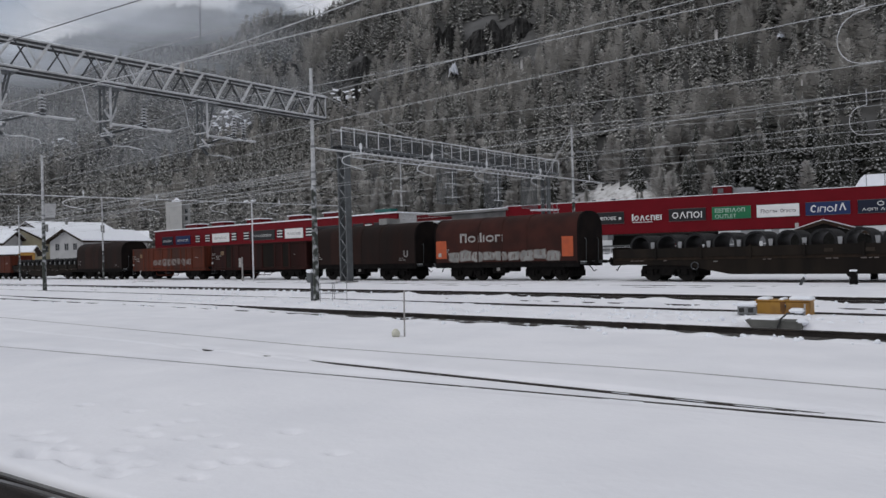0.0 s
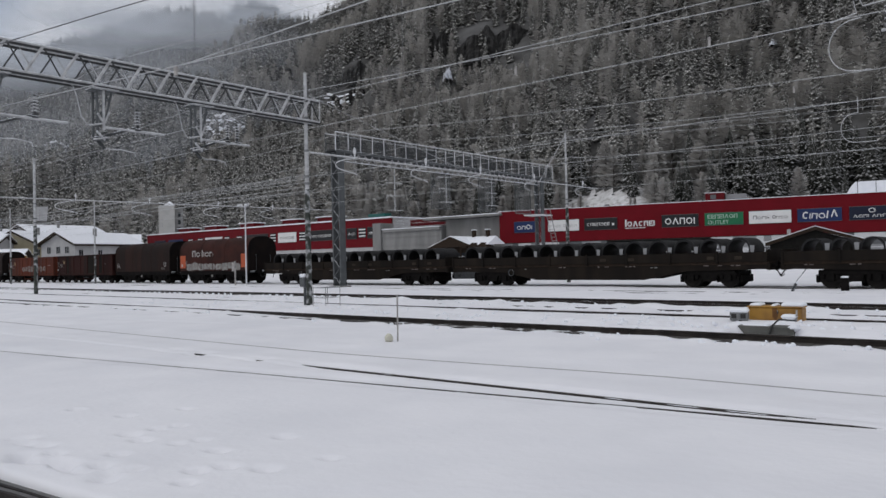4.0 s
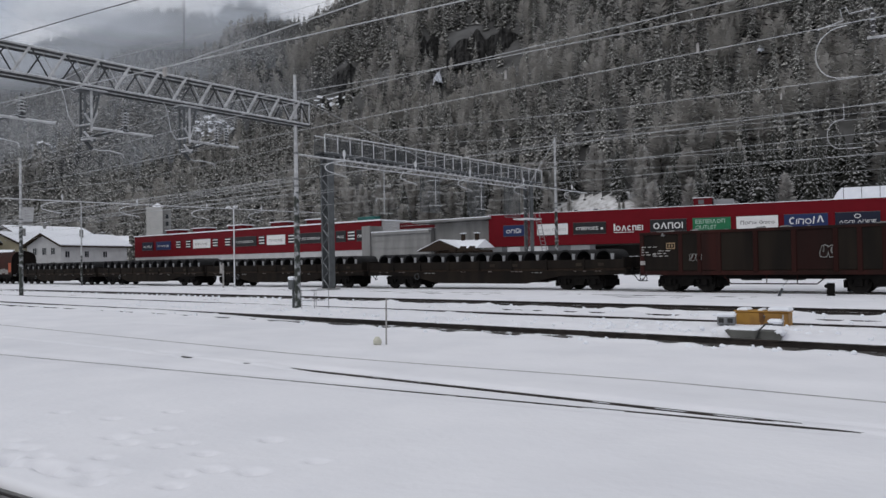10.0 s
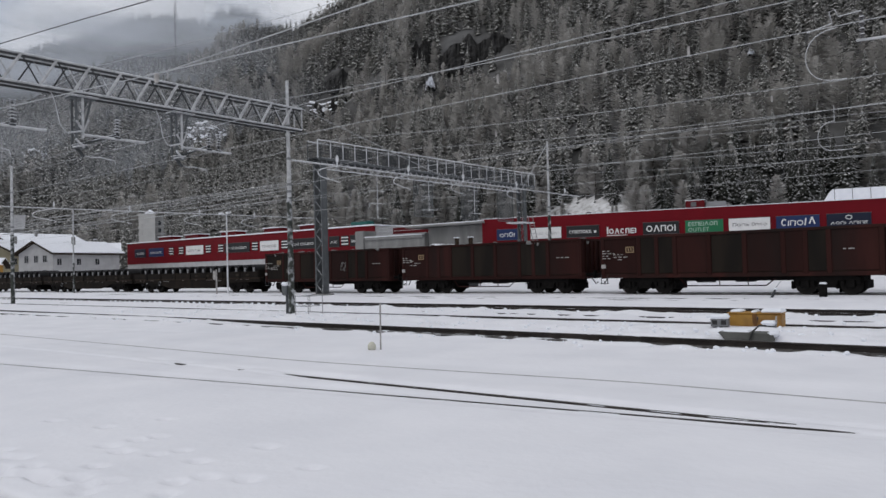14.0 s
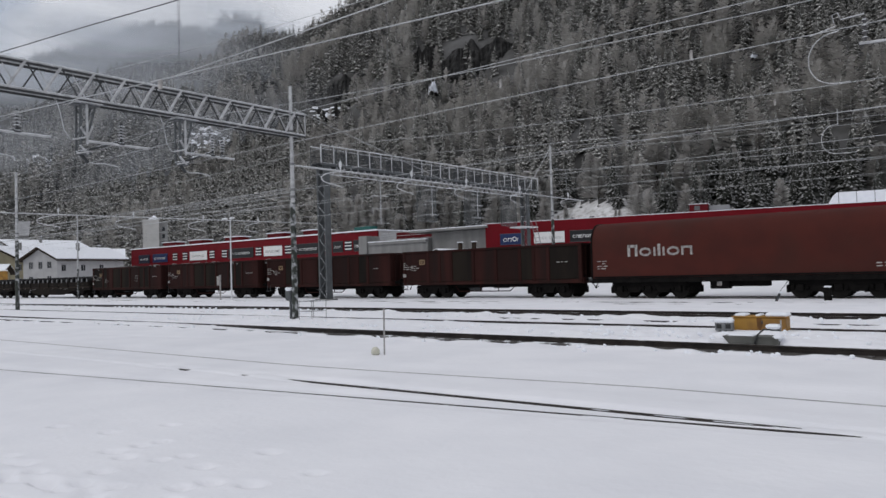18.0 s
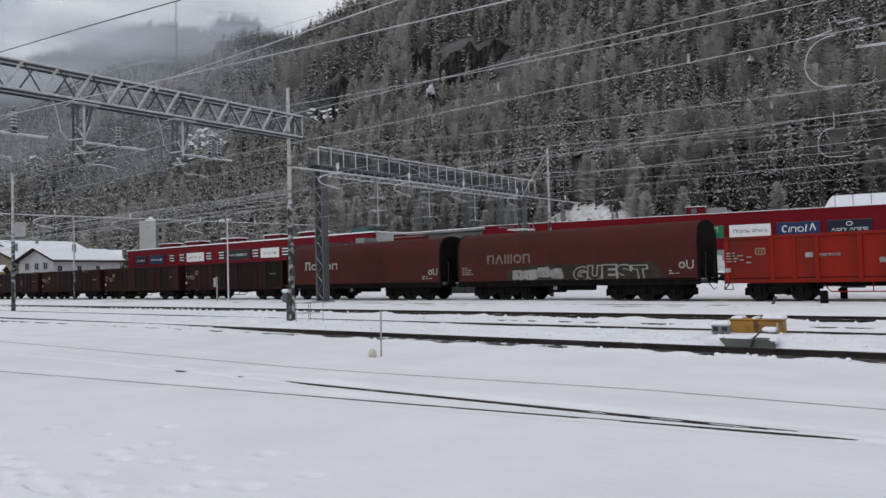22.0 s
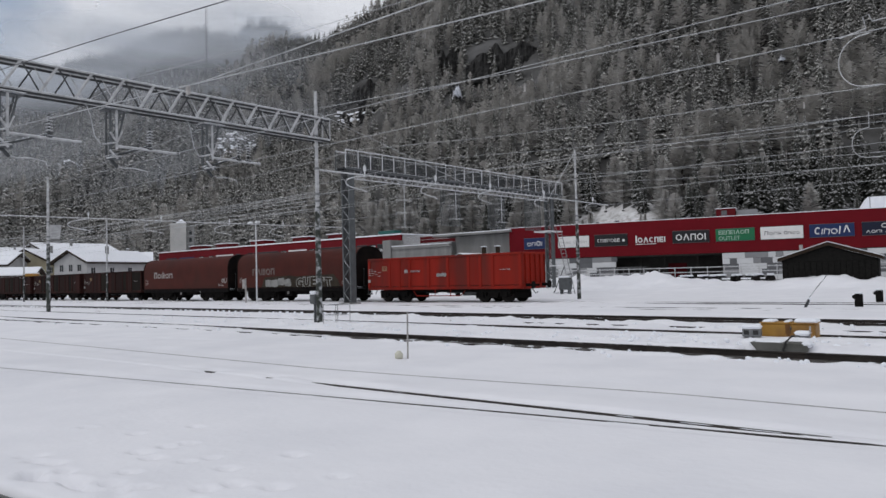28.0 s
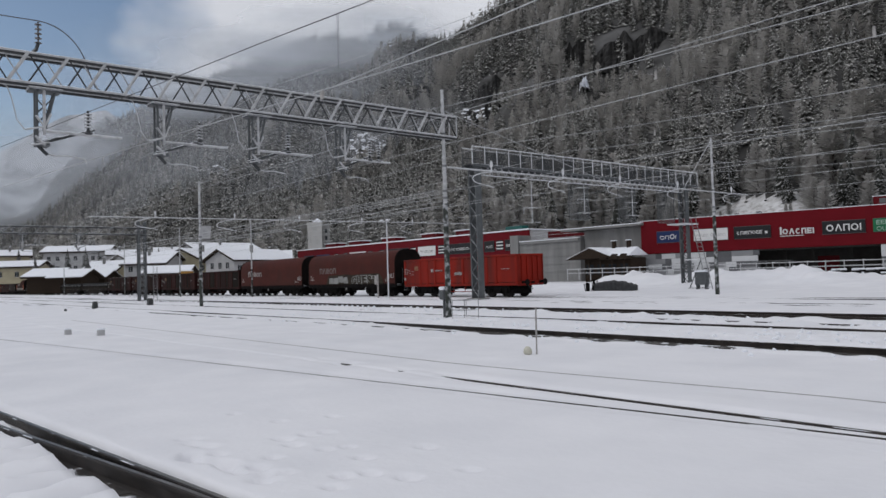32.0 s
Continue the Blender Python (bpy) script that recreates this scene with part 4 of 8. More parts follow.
def mist_sheet(az_deg, dist, height, wide, tall, amount, grain):
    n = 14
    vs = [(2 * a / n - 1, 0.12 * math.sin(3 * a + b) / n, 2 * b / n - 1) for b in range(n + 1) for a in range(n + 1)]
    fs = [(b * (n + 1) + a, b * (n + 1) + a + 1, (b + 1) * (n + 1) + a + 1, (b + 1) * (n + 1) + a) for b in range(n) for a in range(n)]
    me = Geo().add(vs, fs).mesh("mist_sheet", 60)
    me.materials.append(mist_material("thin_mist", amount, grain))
    ob = tagged(new("mist_sheet", me), "flat translucent sheet painted as thin grey mist on the wooded slope", "mist", kind="stuff")
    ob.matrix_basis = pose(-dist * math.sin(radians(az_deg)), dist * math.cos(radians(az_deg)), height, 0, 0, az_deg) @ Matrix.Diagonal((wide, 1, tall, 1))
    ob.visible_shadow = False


# flat pale sheets turned to the camera stand for mist and haze
mist_sheet(59, 640, 216, 230, 58, 0.86, 1.3)
mist_sheet(66, 700, 194, 220, 72, 0.82, 1.5)
mist_sheet(53.5, 640, 222, 80, 26, 0.60, 1.6)
mist_sheet(74, 760, 150, 190, 95, 0.40, 1.5)
mist_sheet(81, 820, 112, 230, 92, 0.66, 0.9)
mist_sheet(68, 470, 95, 190, 90, 0.25, 1.5)
mist_sheet(55, 400, 62, 120, 66, 0.38, 1.5)
mist_sheet(57, 500, 135, 130, 55, 0.36, 1.5)
mist_sheet(84, 1350, 170, 420, 110, 0.45, 1.6)


def crown_mesh(name, shape, material):
    me = bpy.data.meshes.new(name)
    fill_mesh(me, shape[0], shape[1].ravel(), 3)
    me.materials.append(material)
    me.materials.append(EDGE_SNOW)
    me.polygons.foreach_set("material_index", shape[2])
    return me


edge_spruce = [crown_mesh("crown", spruce(rng, 28, 13, 0.21, 0.75, 0.62), NEEDLES_EDGE) for _ in range(5)]
edge_larch = [crown_mesh("crown", larch(rng, 900, 0.6), LARCH_EDGE) for _ in range(3)]
stem = Geo().tube((0, 0, -0.06), (0, 0, 0.9), 0.017, 0.003, 7).mesh("trunk")
for j, (kind, (x, y, z, h, b, turn)) in enumerate(border):
    ob = thing("spruce_tree" if kind == "s" else "larch_tree",
               "dark spruce dusted with snow at the forest edge" if kind == "s" else "bare grey larch white with hoar frost at the forest edge",
               "tree", "trees at the forest edge", pose(x, y, z, 0, 0, math.degrees(turn)))
    ob.scale = (h * b, h * b, h)
    part("trunk", stem, BARK, ob)
    part("crown", (edge_spruce if kind == "s" else edge_larch)[j % (5 if kind == "s" else 3)], NEEDLES, ob)

# ---- catenary ----


def insulator(p, h, n=5, r=0.075):
    """A stack of porcelain sheds on a core, one turned body."""
    prof = [(0.0, 0.022)]
    for i in range(n):
        z = h * (i + 0.5) / n
        prof += [(z - 0.022, 0.024), (z - 0.018, r), (z - 0.004, r * 0.95), (z + 0.014, r * 0.45), (z + 0.02, 0.024)]
    prof.append((h, 0.022))
    k = 10
    vs = [(p[0] + q * math.cos(2 * math.pi * j / k), p[1] + q * math.sin(2 * math.pi * j / k), p[2] + z) for z, q in prof for j in range(k)]
    fs = [(i * k + j, i * k + (j + 1) % k, (i + 1) * k + (j + 1) % k, (i + 1) * k + j) for i in range(len(prof) - 1) for j in range(k)]
    fs += [tuple(range(k - 1, -1, -1)), tuple(range((len(prof) - 1) * k, len(prof) * k))]
    return Geo().add(vs, fs)


def pole(parent, x, y, h, r0=0.12, r1=0.065):
    part("pole", Geo().tube((x, y, -0.25), (x, y, h * 0.5), r0, (r0 + r1) / 2, 14), MAST_GREEN, parent, smooth=40)
    part("upper_pole", Geo().tube((x, y, h * 0.5), (x, y, h * 0.66), (r0 + r1) / 2 - 0.012, r1 + 0.012, 14).tube((x, y, h * 0.66), (x, y, h), r1 + 0.005, r1 - 0.005, 14), TRUSS, parent, smooth=40)
    for z in (h * 0.30, h * 0.52, h * 0.55, h * 0.66, h * 0.8):
        part("collar", Geo().tube((x, y, z), (x, y, z + 0.09), r0 + 0.015 - 0.06 * z / h, n=14), GALV, parent, smooth=40)
    part("foundation", Geo().box((x, y, -0.08), (0.7, 0.7, 0.3), 0.03), CONCRETE, parent).location = (0, 0, -0.16)


def truss(parent, x, y0, y1, z0, z1, wide, step, material=None):
    """A lattice beam across the tracks: four chords with zigzag diagonals on both faces, and cross ties."""
    material = material or GALV
    for dx in (-wide / 2, wide / 2):
        for z in (z0, z1):
            ch = part("chord", Geo().box((x + dx, (y0 + y1) / 2, z), (0.070, y1 - y0, 0.060), 0.012), material, parent)
            # added dark strip that draws the chord's shaded underside
            part("lower_flange", Geo().box((x + dx - 0.012, (y0 + y1) / 2, z - 0.062), (0.05, y1 - y0 - 0.01, 0.062), 0.006), TRUSS_DARK, ch)
        n = int((y1 - y0) / step)
        for i in range(n):
            a, b = y0 + i * (y1 - y0) / n, y0 + (i + 1) * (y1 - y0) / n
            mid = (a + b) / 2
            if dx > 0:
                part("diagonal", Geo().tube((x + dx, a, z0), (x + dx, mid, z1), 0.045, n=6), material, parent)
                part("thin_diagonal", Geo().tube((x + dx, mid, z1), (x + dx, b, z0), 0.022, n=6), TRUSS_DARK, parent)
            else:
                part("thin_diagonal", Geo().tube((x + dx, mid, z0), (x + dx, b, z1), 0.024, n=6), TRUSS_DARK, parent)
                part("thin_diagonal", Geo().tube((x + dx, a, z1), (x + dx, mid, z0), 0.018, n=6), material, parent)
    tie = Geo()
    n = int((y1 - y0) / step)
    for i in range(n + 1):
        y = y0 + i * (y1 - y0) / n
        tie.tube((x - wide / 2, y, z0), (x + wide / 2, y, z0), 0.02, n=5).tube((x - wide / 2, y, z1), (x + wide / 2, y, z1), 0.02, n=5)
    tagged(part("cross_ties", tie, material, parent), kind="stuff")
    for ye in (y0, y1):
        for dx in (-wide / 2, wide / 2):
            part("end_post", Geo().box((x + dx, ye, (z0 + z1) / 2), (0.05, 0.05, z1 - z0), 0.008), material, parent)


def drop_support(parent, x, y, z1, z0, twin=False):
    """A hanging trestle, upright on one side and slanting on the other, with bracket tube, standing insulators and steady arm."""
    g = Geo()
    for dx in (-0.16, 0.12):
        g.box((x + dx, y - 0.16, (z1 + z0) / 2 + 0.05), (0.06, 0.06, z1 - z0 - 0.1), 0.01)
        g.path([(x + dx, y + 0.30, z1), (x + dx, y + 0.04, z0 + 0.45)], 0.032, 6)
    g.path([(x - 0.16, y - 0.16, z1 - 0.2), (x - 0.16, y + 0.16, z1 - 0.6), (x - 0.16, y - 0.16, z1 - 1.0)], 0.022, 5)
    g.path([(x + 0.12, y + 0.2, z1 - 0.3), (x - 0.16, y - 0.16, z1 - 0.7), (x + 0.12, y + 0.05, z1 - 1.1)], 0.022, 5)
    g.box((x, y + 0.03, z1 - 0.10), (0.40, 0.76, 0.05), 0.012)
    g.box((x, y - 0.03, z0 + 0.03), (0.34, 0.34, 0.12), 0.02)
    post = part("hanging_post", g, GREY_STEEL, parent)
    part("front_post", Geo().box((x + 0.18, y, (z1 + z0) / 2 + 0.12), (0.05, 0.07, z1 - z0 - 0.30), 0.01), TRUSS, post)
    part("top_plate", Geo().box((x + 0.05, y + 0.03, z1 - 0.06), (0.52, 0.80, 0.025), 0.008), TRUSS, post)
    part("gusset", Geo().path([(x + 0.2, y - 0.20, z0 + 0.76), (x + 0.2, y, z0 + 0.48)], 0.032, 6), TRUSS, post)
    part("gusset", Geo().path([(x + 0.2, y + 0.16, z0 + 0.84), (x + 0.2, y + 0.02, z0 + 0.50)], 0.028, 6), TRUSS, post)
    part("gusset", Geo().path([(x + 0.2, y - 0.22, z0 + 0.22), (x + 0.2, y + 0.02, z0 - 0.02)], 0.034, 6), TRUSS, post)
    part("pull_off_arm", Geo().tube((x + 0.2, y - 0.44, z0 + 0.36), (x + 0.2, y + 0.0, z0 + 0.48), 0.024, n=7), TRUSS, post)
    part("pull_off_arm", Geo().tube((x + 0.2, y - 0.32, z0 - 0.03), (x + 0.2, y + 0.10, z0 + 0.07), 0.024, n=7), TRUSS, post)
    part("strut", Geo().tube((x, y + 0.02, z0 + 0.10), (x - 0.35, y + 1.35, z0 + 0.62), 0.045, 0.03, 7), DARK_STEEL, post)
    part("bracket_tube", Geo().tube((x + 0.05, y + 0.05, z0 + 0.39), (x + 0.05, y + 1.98, z0 + 0.38), 0.038, n=10), TRUSS, post)
    for r in (1.10, 1.48) if twin else (1.10,):
        part("tube_clamp", Geo().box((x + 0.05, y + r, z0 + 0.43), (0.12, 0.17, 0.07), 0.015), DARK_STEEL, post)
        part("insulator_pin", Geo().tube((x + 0.05, y + r, z0 + 0.44), (x + 0.05, y + r, z0 + 0.60), 0.05, 0.035, 8).tube((x + 0.05, y + r, z0 + 0.58), (x + 0.05, y + r, z0 + 1.06), 0.03, n=8), TRUSS_DARK, post)
        part("upright_insulator", insulator((x + 0.05, y + r, z0 + 0.56), 0.46, 5, 0.105), TRUSS, post)
    part("jumper", Geo().path([(x + 0.1, y - 0.98, z1 - 0.02), (x + 0.1, y - 0.84, z1 - 0.08), (x + 0.1, y - 0.74, z1 - 0.35), (x + 0.1, y - 0.62, z0 + 0.62), (x + 0.1, y - 0.44, z0 + 0.37)], 0.015, 5), TRUSS, post)
    part("lower_insulator", Geo().tube((x, y - 0.16, z0 + 0.04), (x, y + 0.10, z0 - 0.24), 0.055, 0.045, 8), DARK_STEEL, post)
    part("steady_arm", Geo().path([(x, y + 0.06, z0 - 0.20), (x, y + 0.30, z0 - 0.25), (x, y + 0.6, z0 - 0.22), (x, y + 1.02, z0 - 0.28), (x, y + 1.06, z0 - 0.40)], 0.022, 6), TRUSS, post)


def curl_arm(parent, x, y, z, k=1.0):
    """The swan-necked registration arm under a cross tube."""
    part("clamp", Geo().tube((x, y, z - 0.06), (x, y, z + 0.42), 0.03, n=6), RIMED, parent)
    part("clamp_insulator", Geo().tube((x, y, z + 0.16), (x, y, z + 0.36), 0.06, n=8), RIMED, parent)
    bend = [(0.0, -0.06), (-0.35, -0.10), (-0.75, -0.18), (-1.08, -0.27), (-1.28, -0.37), (-1.36, -0.47), (-1.33, -0.58), (-1.18, -0.66),
            (-0.9, -0.72), (-0.5, -0.78), (-0.1, -0.83), (0.15, -0.90)]
    part("registration_arm", Geo().path([(x, y + a * k, z + b * k) for a, b in bend], 0.023 * k, 6), RIMED, parent)


MX, MY = -21.4, 17.85
g1 = thing("catenary_gantry", "galvanised lattice gantry beam on tubular masts, dusted with snow", "catenary gantry", "overhead line gantries")
pole(g1, MX, MY, 8.9)
pole(g1, MX, -9.0, 8.9)
truss(g1, MX, -9.2, 18.35, 7.05, 7.85, 0.42, 0.94, TRUSS)
for y in (-2.4, 0.8, 3.99, 7.1, 10.05, 13.26):
    drop_support(g1, MX, y, 7.0, 5.45, y > 13)
part("top_insulator", insulator((MX, 3.9, 8.15), 0.62, 5, 0.09), INSULATOR, g1)
part("insulator_foot", Geo().path([(MX, 3.7, 7.85), (MX, 3.85, 8.02), (MX, 3.9, 8.2)], 0.05, 6), DARK_STEEL, g1)
part("jumper_cable", Geo().path([(MX, -4.0, 8.85), (MX, 0.0, 8.72), (MX, 3.0, 8.78), *[(MX, 3.9 + 1.25 * math.sin(k * 0.15), 7.35 + 1.45 * math.cos(k * 0.15)) for k in range(10)], (MX, 5.3, 7.2), (MX, 5.75, 6.95)], 0.016, 6), DARK_WIRE, g1)

RX, RY = -23.5, 41.1
g2 = thing("cross_span", "snow-lined tubular cross beam between two catenary masts", "catenary beam", "overhead line gantries")
pole(g2, RX, RY, 9.65, 0.13, 0.065)
part("cross_tube", Geo().tube((MX - 0.1, MY + 0.2, 5.9), (RX, RY + 4.3, 6.3), 0.034, n=10), TRUSS, g2, smooth=40)
part("stay_rod", Geo().tube((RX, RY, 9.5), (RX + 0.1, RY - 3.6, 6.1), 0.018, n=5), GALV, g2)
part("top_bracket", Geo().tube((RX, RY, 9.45), (RX, RY + 2.3, 9.5), 0.03, n=6).tube((RX, RY + 0.4, 8.2), (RX, RY + 2.0, 8.25), 0.03, n=6)
     .tube((RX, RY + 2.0, 8.25), (RX, RY + 2.0, 6.9), 0.025, n=6), GALV, g2)
for y in (20.6, 25.6, 30.5, 36.6, 43.5):
    q = (y - MY) / (RY - MY)
    curl_arm(g2, MX + (RX - MX) * min(q, 1.05), y, 5.9 + 0.4 * q, 0.78)

LX, LY = -50.5, 19.3
g3 = thing("cross_span", "slim snow-lined cross tube carried by a mast over the tracks", "catenary beam", "overhead line gantries")
pole(g3, LX, LY, 8.9, 0.13, 0.08)
part("cross_tube", Geo().tube((LX, 12.0, 6.2), (LX, 46.5, 6.45), 0.036, n=10), TRUSS, g3, smooth=40)
pole(g3, LX, 46.5, 8.6, 0.13, 0.07)
for y in (16.2, 21.9, 27.2, 33.0, 38.3):
    curl_arm(g3, LX, y, 6.3)

# far lattice gantry with its box masts
FX = -80.0
g4 = thing("catenary_gantry", "distant lattice gantry on a lattice box mast", "catenary gantry", "overhead line gantries")
truss(g4, FX, -6.0, 24.6, 7.05, 7.75, 0.6, 1.3, GALV)
for yy in (24.2, -6.0):
    for dx in (-0.3, 0.3):
        for dy in (-0.33, 0.33):
            part("mast_channel", Geo().box((FX + dx, yy + dy, 4.1), (0.12, 0.16, 8.6), 0.012), GREY_STEEL, g4)
    lac = Geo()
    for i in range(14):
        for e in (-0.33, 0.33):
            lac.tube((FX - 0.3, yy + e, 0.2 + 0.57 * i), (FX + 0.3, yy + e, 0.2 + 0.57 * (i + 1)), 0.03, n=5)
            lac.tube((FX + e, yy - 0.33, 0.2 + 0.57 * i), (FX + e, yy + 0.33, 0.2 + 0.57 * (i + 1)), 0.03, n=5)
            lac.tube((FX + e, yy + 0.33, 0.2 + 0.57 * i), (FX + e, yy - 0.33, 0.2 + 0.57 * (i + 1)), 0.03, n=5)
    tagged(part("mast_lacing", lac, GREY_STEEL, g4), kind="stuff")
for y in (4.0, 8.5, 13.0, 18.0):
    drop_support(g4, FX, y, 7.0, 5.5, 2.2)
lad = Geo()
for dy in (0.0, 0.4):
    lad.tube((FX + 0.5, 25.2 + dy, 0), (FX + 0.5, 25.2 + dy, 3.6), 0.025, n=5)
for i in range(11):
    lad.tube((FX + 0.5, 25.2, 0.3 + 0.3 * i), (FX + 0.5, 25.6, 0.3 + 0.3 * i), 0.018, n=5)
part("ladder", lad, GALV, g4)

# walkway portal over the train's track
PX, PY0, PY1 = -35.6, 32.3, 57.2
HANGERS = [(37.75, 5.2), (43.6, 6.05), (49.7, 6.05), (57.3, 5.4)]  # place across the tracks, height of the lower end
g5 = thing("signal_portal", "grey steel portal with a caged inspection walkway", "signal gantry", "overhead line gantries")
for yy in (PY0, PY1):
    for dx in (-0.33, 0.33):
        part("leg_channel", Geo().box((PX + dx, yy, 4.3), (0.12, 0.5, 9.2), 0.015), GREY_STEEL, g5)
    for dy in (-0.235, 0.235):
        for i in range(16):
            z0 = 0.15 + 0.55 * i
            a, b = (-0.27, 0.27) if i % 2 else (0.27, -0.27)
            part("lacing_bar", Geo().box((PX, yy + dy, z0 + 0.275), (0.055, 0.03, 0.78), 0.0, Matrix.Rotation(math.atan2(b - a, 0.55), 4, "Y")), GREY_STEEL, g5)
    part("leg_footing", Geo().box((PX, yy, -0.05), (1.1, 1.1, 0.3), 0.04), CONCRETE, g5)
for dx in (-0.5, 0.5):
    part("lower_chord", Geo().box((PX + dx, (PY0 + PY1) / 2 + 0.5, 8.92), (0.1, PY1 - PY0 + 2.2, 0.16), 0.012), GREY_STEEL, g5)
    part("handrail", Geo().box((PX + dx, (PY0 + PY1) / 2 + 0.5, 10.14), (0.06, PY1 - PY0 + 2.2, 0.06), 0.01), RIMED, g5)
    part("mid_rail", Geo().box((PX + dx, (PY0 + PY1) / 2 + 0.5, 9.5), (0.03, PY1 - PY0 + 2.2, 0.03)), DARK_STEEL, g5)
    for i in range(25):
        y = PY0 - 0.6 + i * (PY1 - PY0 + 2.2) / 24
        part("railing_post", Geo().box((PX + dx, y, 9.54), (0.05, 0.05, 1.2), 0.006), RIMED if dx > 0 else GREY_STEEL, g5)
    mesh_g = Geo()
    for i in range(380):
        y = PY0 - 0.55 + i * (PY1 - PY0 + 2.1) / 380
        mesh_g.box((PX + dx, y, 9.5), (0.010, 0.024, 1.1))
    tagged(part("mesh_infill", mesh_g, DARK_STEEL, g5), kind="stuff")
part("walkway_floor", Geo().box((PX, (PY0 + PY1) / 2 + 0.5, 8.99), (0.96, PY1 - PY0 + 2.0, 0.05)), DARK_STEEL, g5)
low = Geo().tube((PX, PY0 + 0.5, 8.35), (PX, PY1, 8.35), 0.04, n=7)
for i in range(36):
    y = PY0 + 0.6 + i * (PY1 - PY0 - 1) / 36
    low.tube((PX, y, 8.9), (PX, y + 0.32, 8.36), 0.022, n=5).tube((PX, y + 0.32, 8.36), (PX, y + 0.64, 8.9), 0.022, n=5)
tagged(part("lower_bracing", low, RIMED, g5), kind="stuff")
for y, low_z in HANGERS:
    hp = part("hanging_post", Geo().tube((PX, y, 8.4), (PX, y, low_z), 0.026, n=6), RIMED, g5)
    for k, z in enumerate((low_z + 0.05, low_z + 1.1, low_z + 2.0)):
        part("cross_bar", Geo().tube((PX, y - 0.9, z), (PX, y + (0.75 if k else 0.9), z + 0.03), 0.02, n=6), RIMED, hp)
    part("hanging_insulator", insulator((PX, y - 0.85, low_z + 0.65), 0.4, 5, 0.06), INSULATOR, hp)
for y0, y1 in ((42.3, 44.6), (48.4, 50.7), (53.9, 56.4)):
    scr = part("screen_frame", Geo().box((PX - 0.45, y0, 7.0), (0.05, 0.05, 2.8), 0.006).box((PX - 0.45, y1, 7.0), (0.05, 0.05, 2.8), 0.006)
               .box((PX - 0.45, (y0 + y1) / 2, 5.62), (0.05, y1 - y0 + 0.05, 0.05), 0.006).box((PX - 0.45, (y0 + y1) / 2, 8.38), (0.05, y1 - y0 + 0.05, 0.05), 0.006), GREY_STEEL, g5)
    net = Geo()
    for k in range(int((y1 - y0) / 0.07)):
        net.box((PX - 0.45, y0 + 0.05 + 0.07 * k, 7.0), (0.008, 0.02, 2.72))
    tagged(part("screen_mesh", net, GREY_STEEL, scr), kind="stuff")
part("leg_platform", Geo().box((PX + 0.1, PY1 - 0.4, 5.5), (1.6, 2.4, 0.1), 0.02), RIMED, g5)

# overhead wires along the tracks
LINES = [(10.6, 5.35, 8.0), (13.6, 5.55, 7.05), (20.2, 5.35, 6.95), (25.3, 5.4, 7.15), (30.6, 5.4, 6.7), (36.4, 5.4, 6.9)]
SUPPORTS = [-170, -128, -80, -50.5, -21.6, 26, 74]


def hung(a, b, z, sag, q):
    return z - sag * min(1.0, ((b - a) / 45) ** 2) * 4 * q * (1 - q)


for y, zc, zm in LINES:
    ow = thing("overhead_line", "contact wire and messenger wire hung over a track", "overhead wire", "overhead wires")
    part("contact_wire", Geo().tube((SUPPORTS[0], y, zc), (SUPPORTS[-1], y, zc), 0.0062 if y < 13 else 0.0078, n=5), WIRE, ow)
    mess = []
    for a, b in zip(SUPPORTS, SUPPORTS[1:]):
        mess += [(a + (b - a) * k / 8, y, hung(a, b, zm, 0.95, k / 8)) for k in range(8)]
        for k in (2, 4, 6):
            part("dropper", Geo().tube((a + (b - a) * k / 8, y, zc), (a + (b - a) * k / 8, y, hung(a, b, zm, 0.95, k / 8)), 0.004, n=4), DARK_WIRE, ow)
    mess.append((SUPPORTS[-1], y, zm))
    part("messenger_wire", Geo().path(mess, 0.0062 if y < 13 else 0.0078, 5), WIRE, ow)
ow = thing("overhead_line", "contact wires of the turnout with a messenger wire and long droppers", "overhead wire", "overhead wires")
part("contact_wire", Geo().path([(-80.0, -3.42, 5.37), (-21.4, 5.66, 5.37), (-12.1, 7.12, 5.35), (60.0, 18.3, 5.37)], 0.009, 6), WIRE, ow)
part("contact_wire", Geo().path([(-12.4, 7.08, 5.36), (-11.8, 7.15, 5.35), (60.0, 7.15, 5.33)], 0.009, 6), WIRE, ow)
part("messenger_wire", Geo().path([(-80.0, -3.42, 7.6), (-60.0, -0.3, 7.05), (-45.0, 2.0, 6.95), (-21.4, 5.66, 6.80), (-17.3, 6.30, 6.775), (-14.3, 6.76, 6.755), (-11.7, 7.16, 6.715), (0.0, 9.0, 6.62), (60.0, 18.3, 7.0)], 0.011, 6), DARK_WIRE, ow)
for dx in (-0.02, 0.03):
    part("dropper", Geo().tube((-11.62 + dx, 7.17, 6.715), (-11.6 + 0.4 * dx, 7.15, 5.36), 0.0035, n=4), DARK_WIRE, ow)
part("wire_clamp", Geo().box((-12.15, 7.10, 5.26), (0.10, 0.05, 0.17), 0.012), PAINT_WHITE, ow)
for x, y, z in ((-4.8, 14.0, 5.85), (-9.0, 13.6, 6.0), (-6.0, 25.3, 7.0), (-13.5, 20.2, 6.2)):
    si = thing("section_insulator", "small white weight clamped to the overhead wire", "insulator", "wire clamps", pose(x, y, z))
    part("clamp", Geo().box((0, 0, -0.10), (0.055, 0.045, 0.20), 0.012), PAINT_WHITE, si)
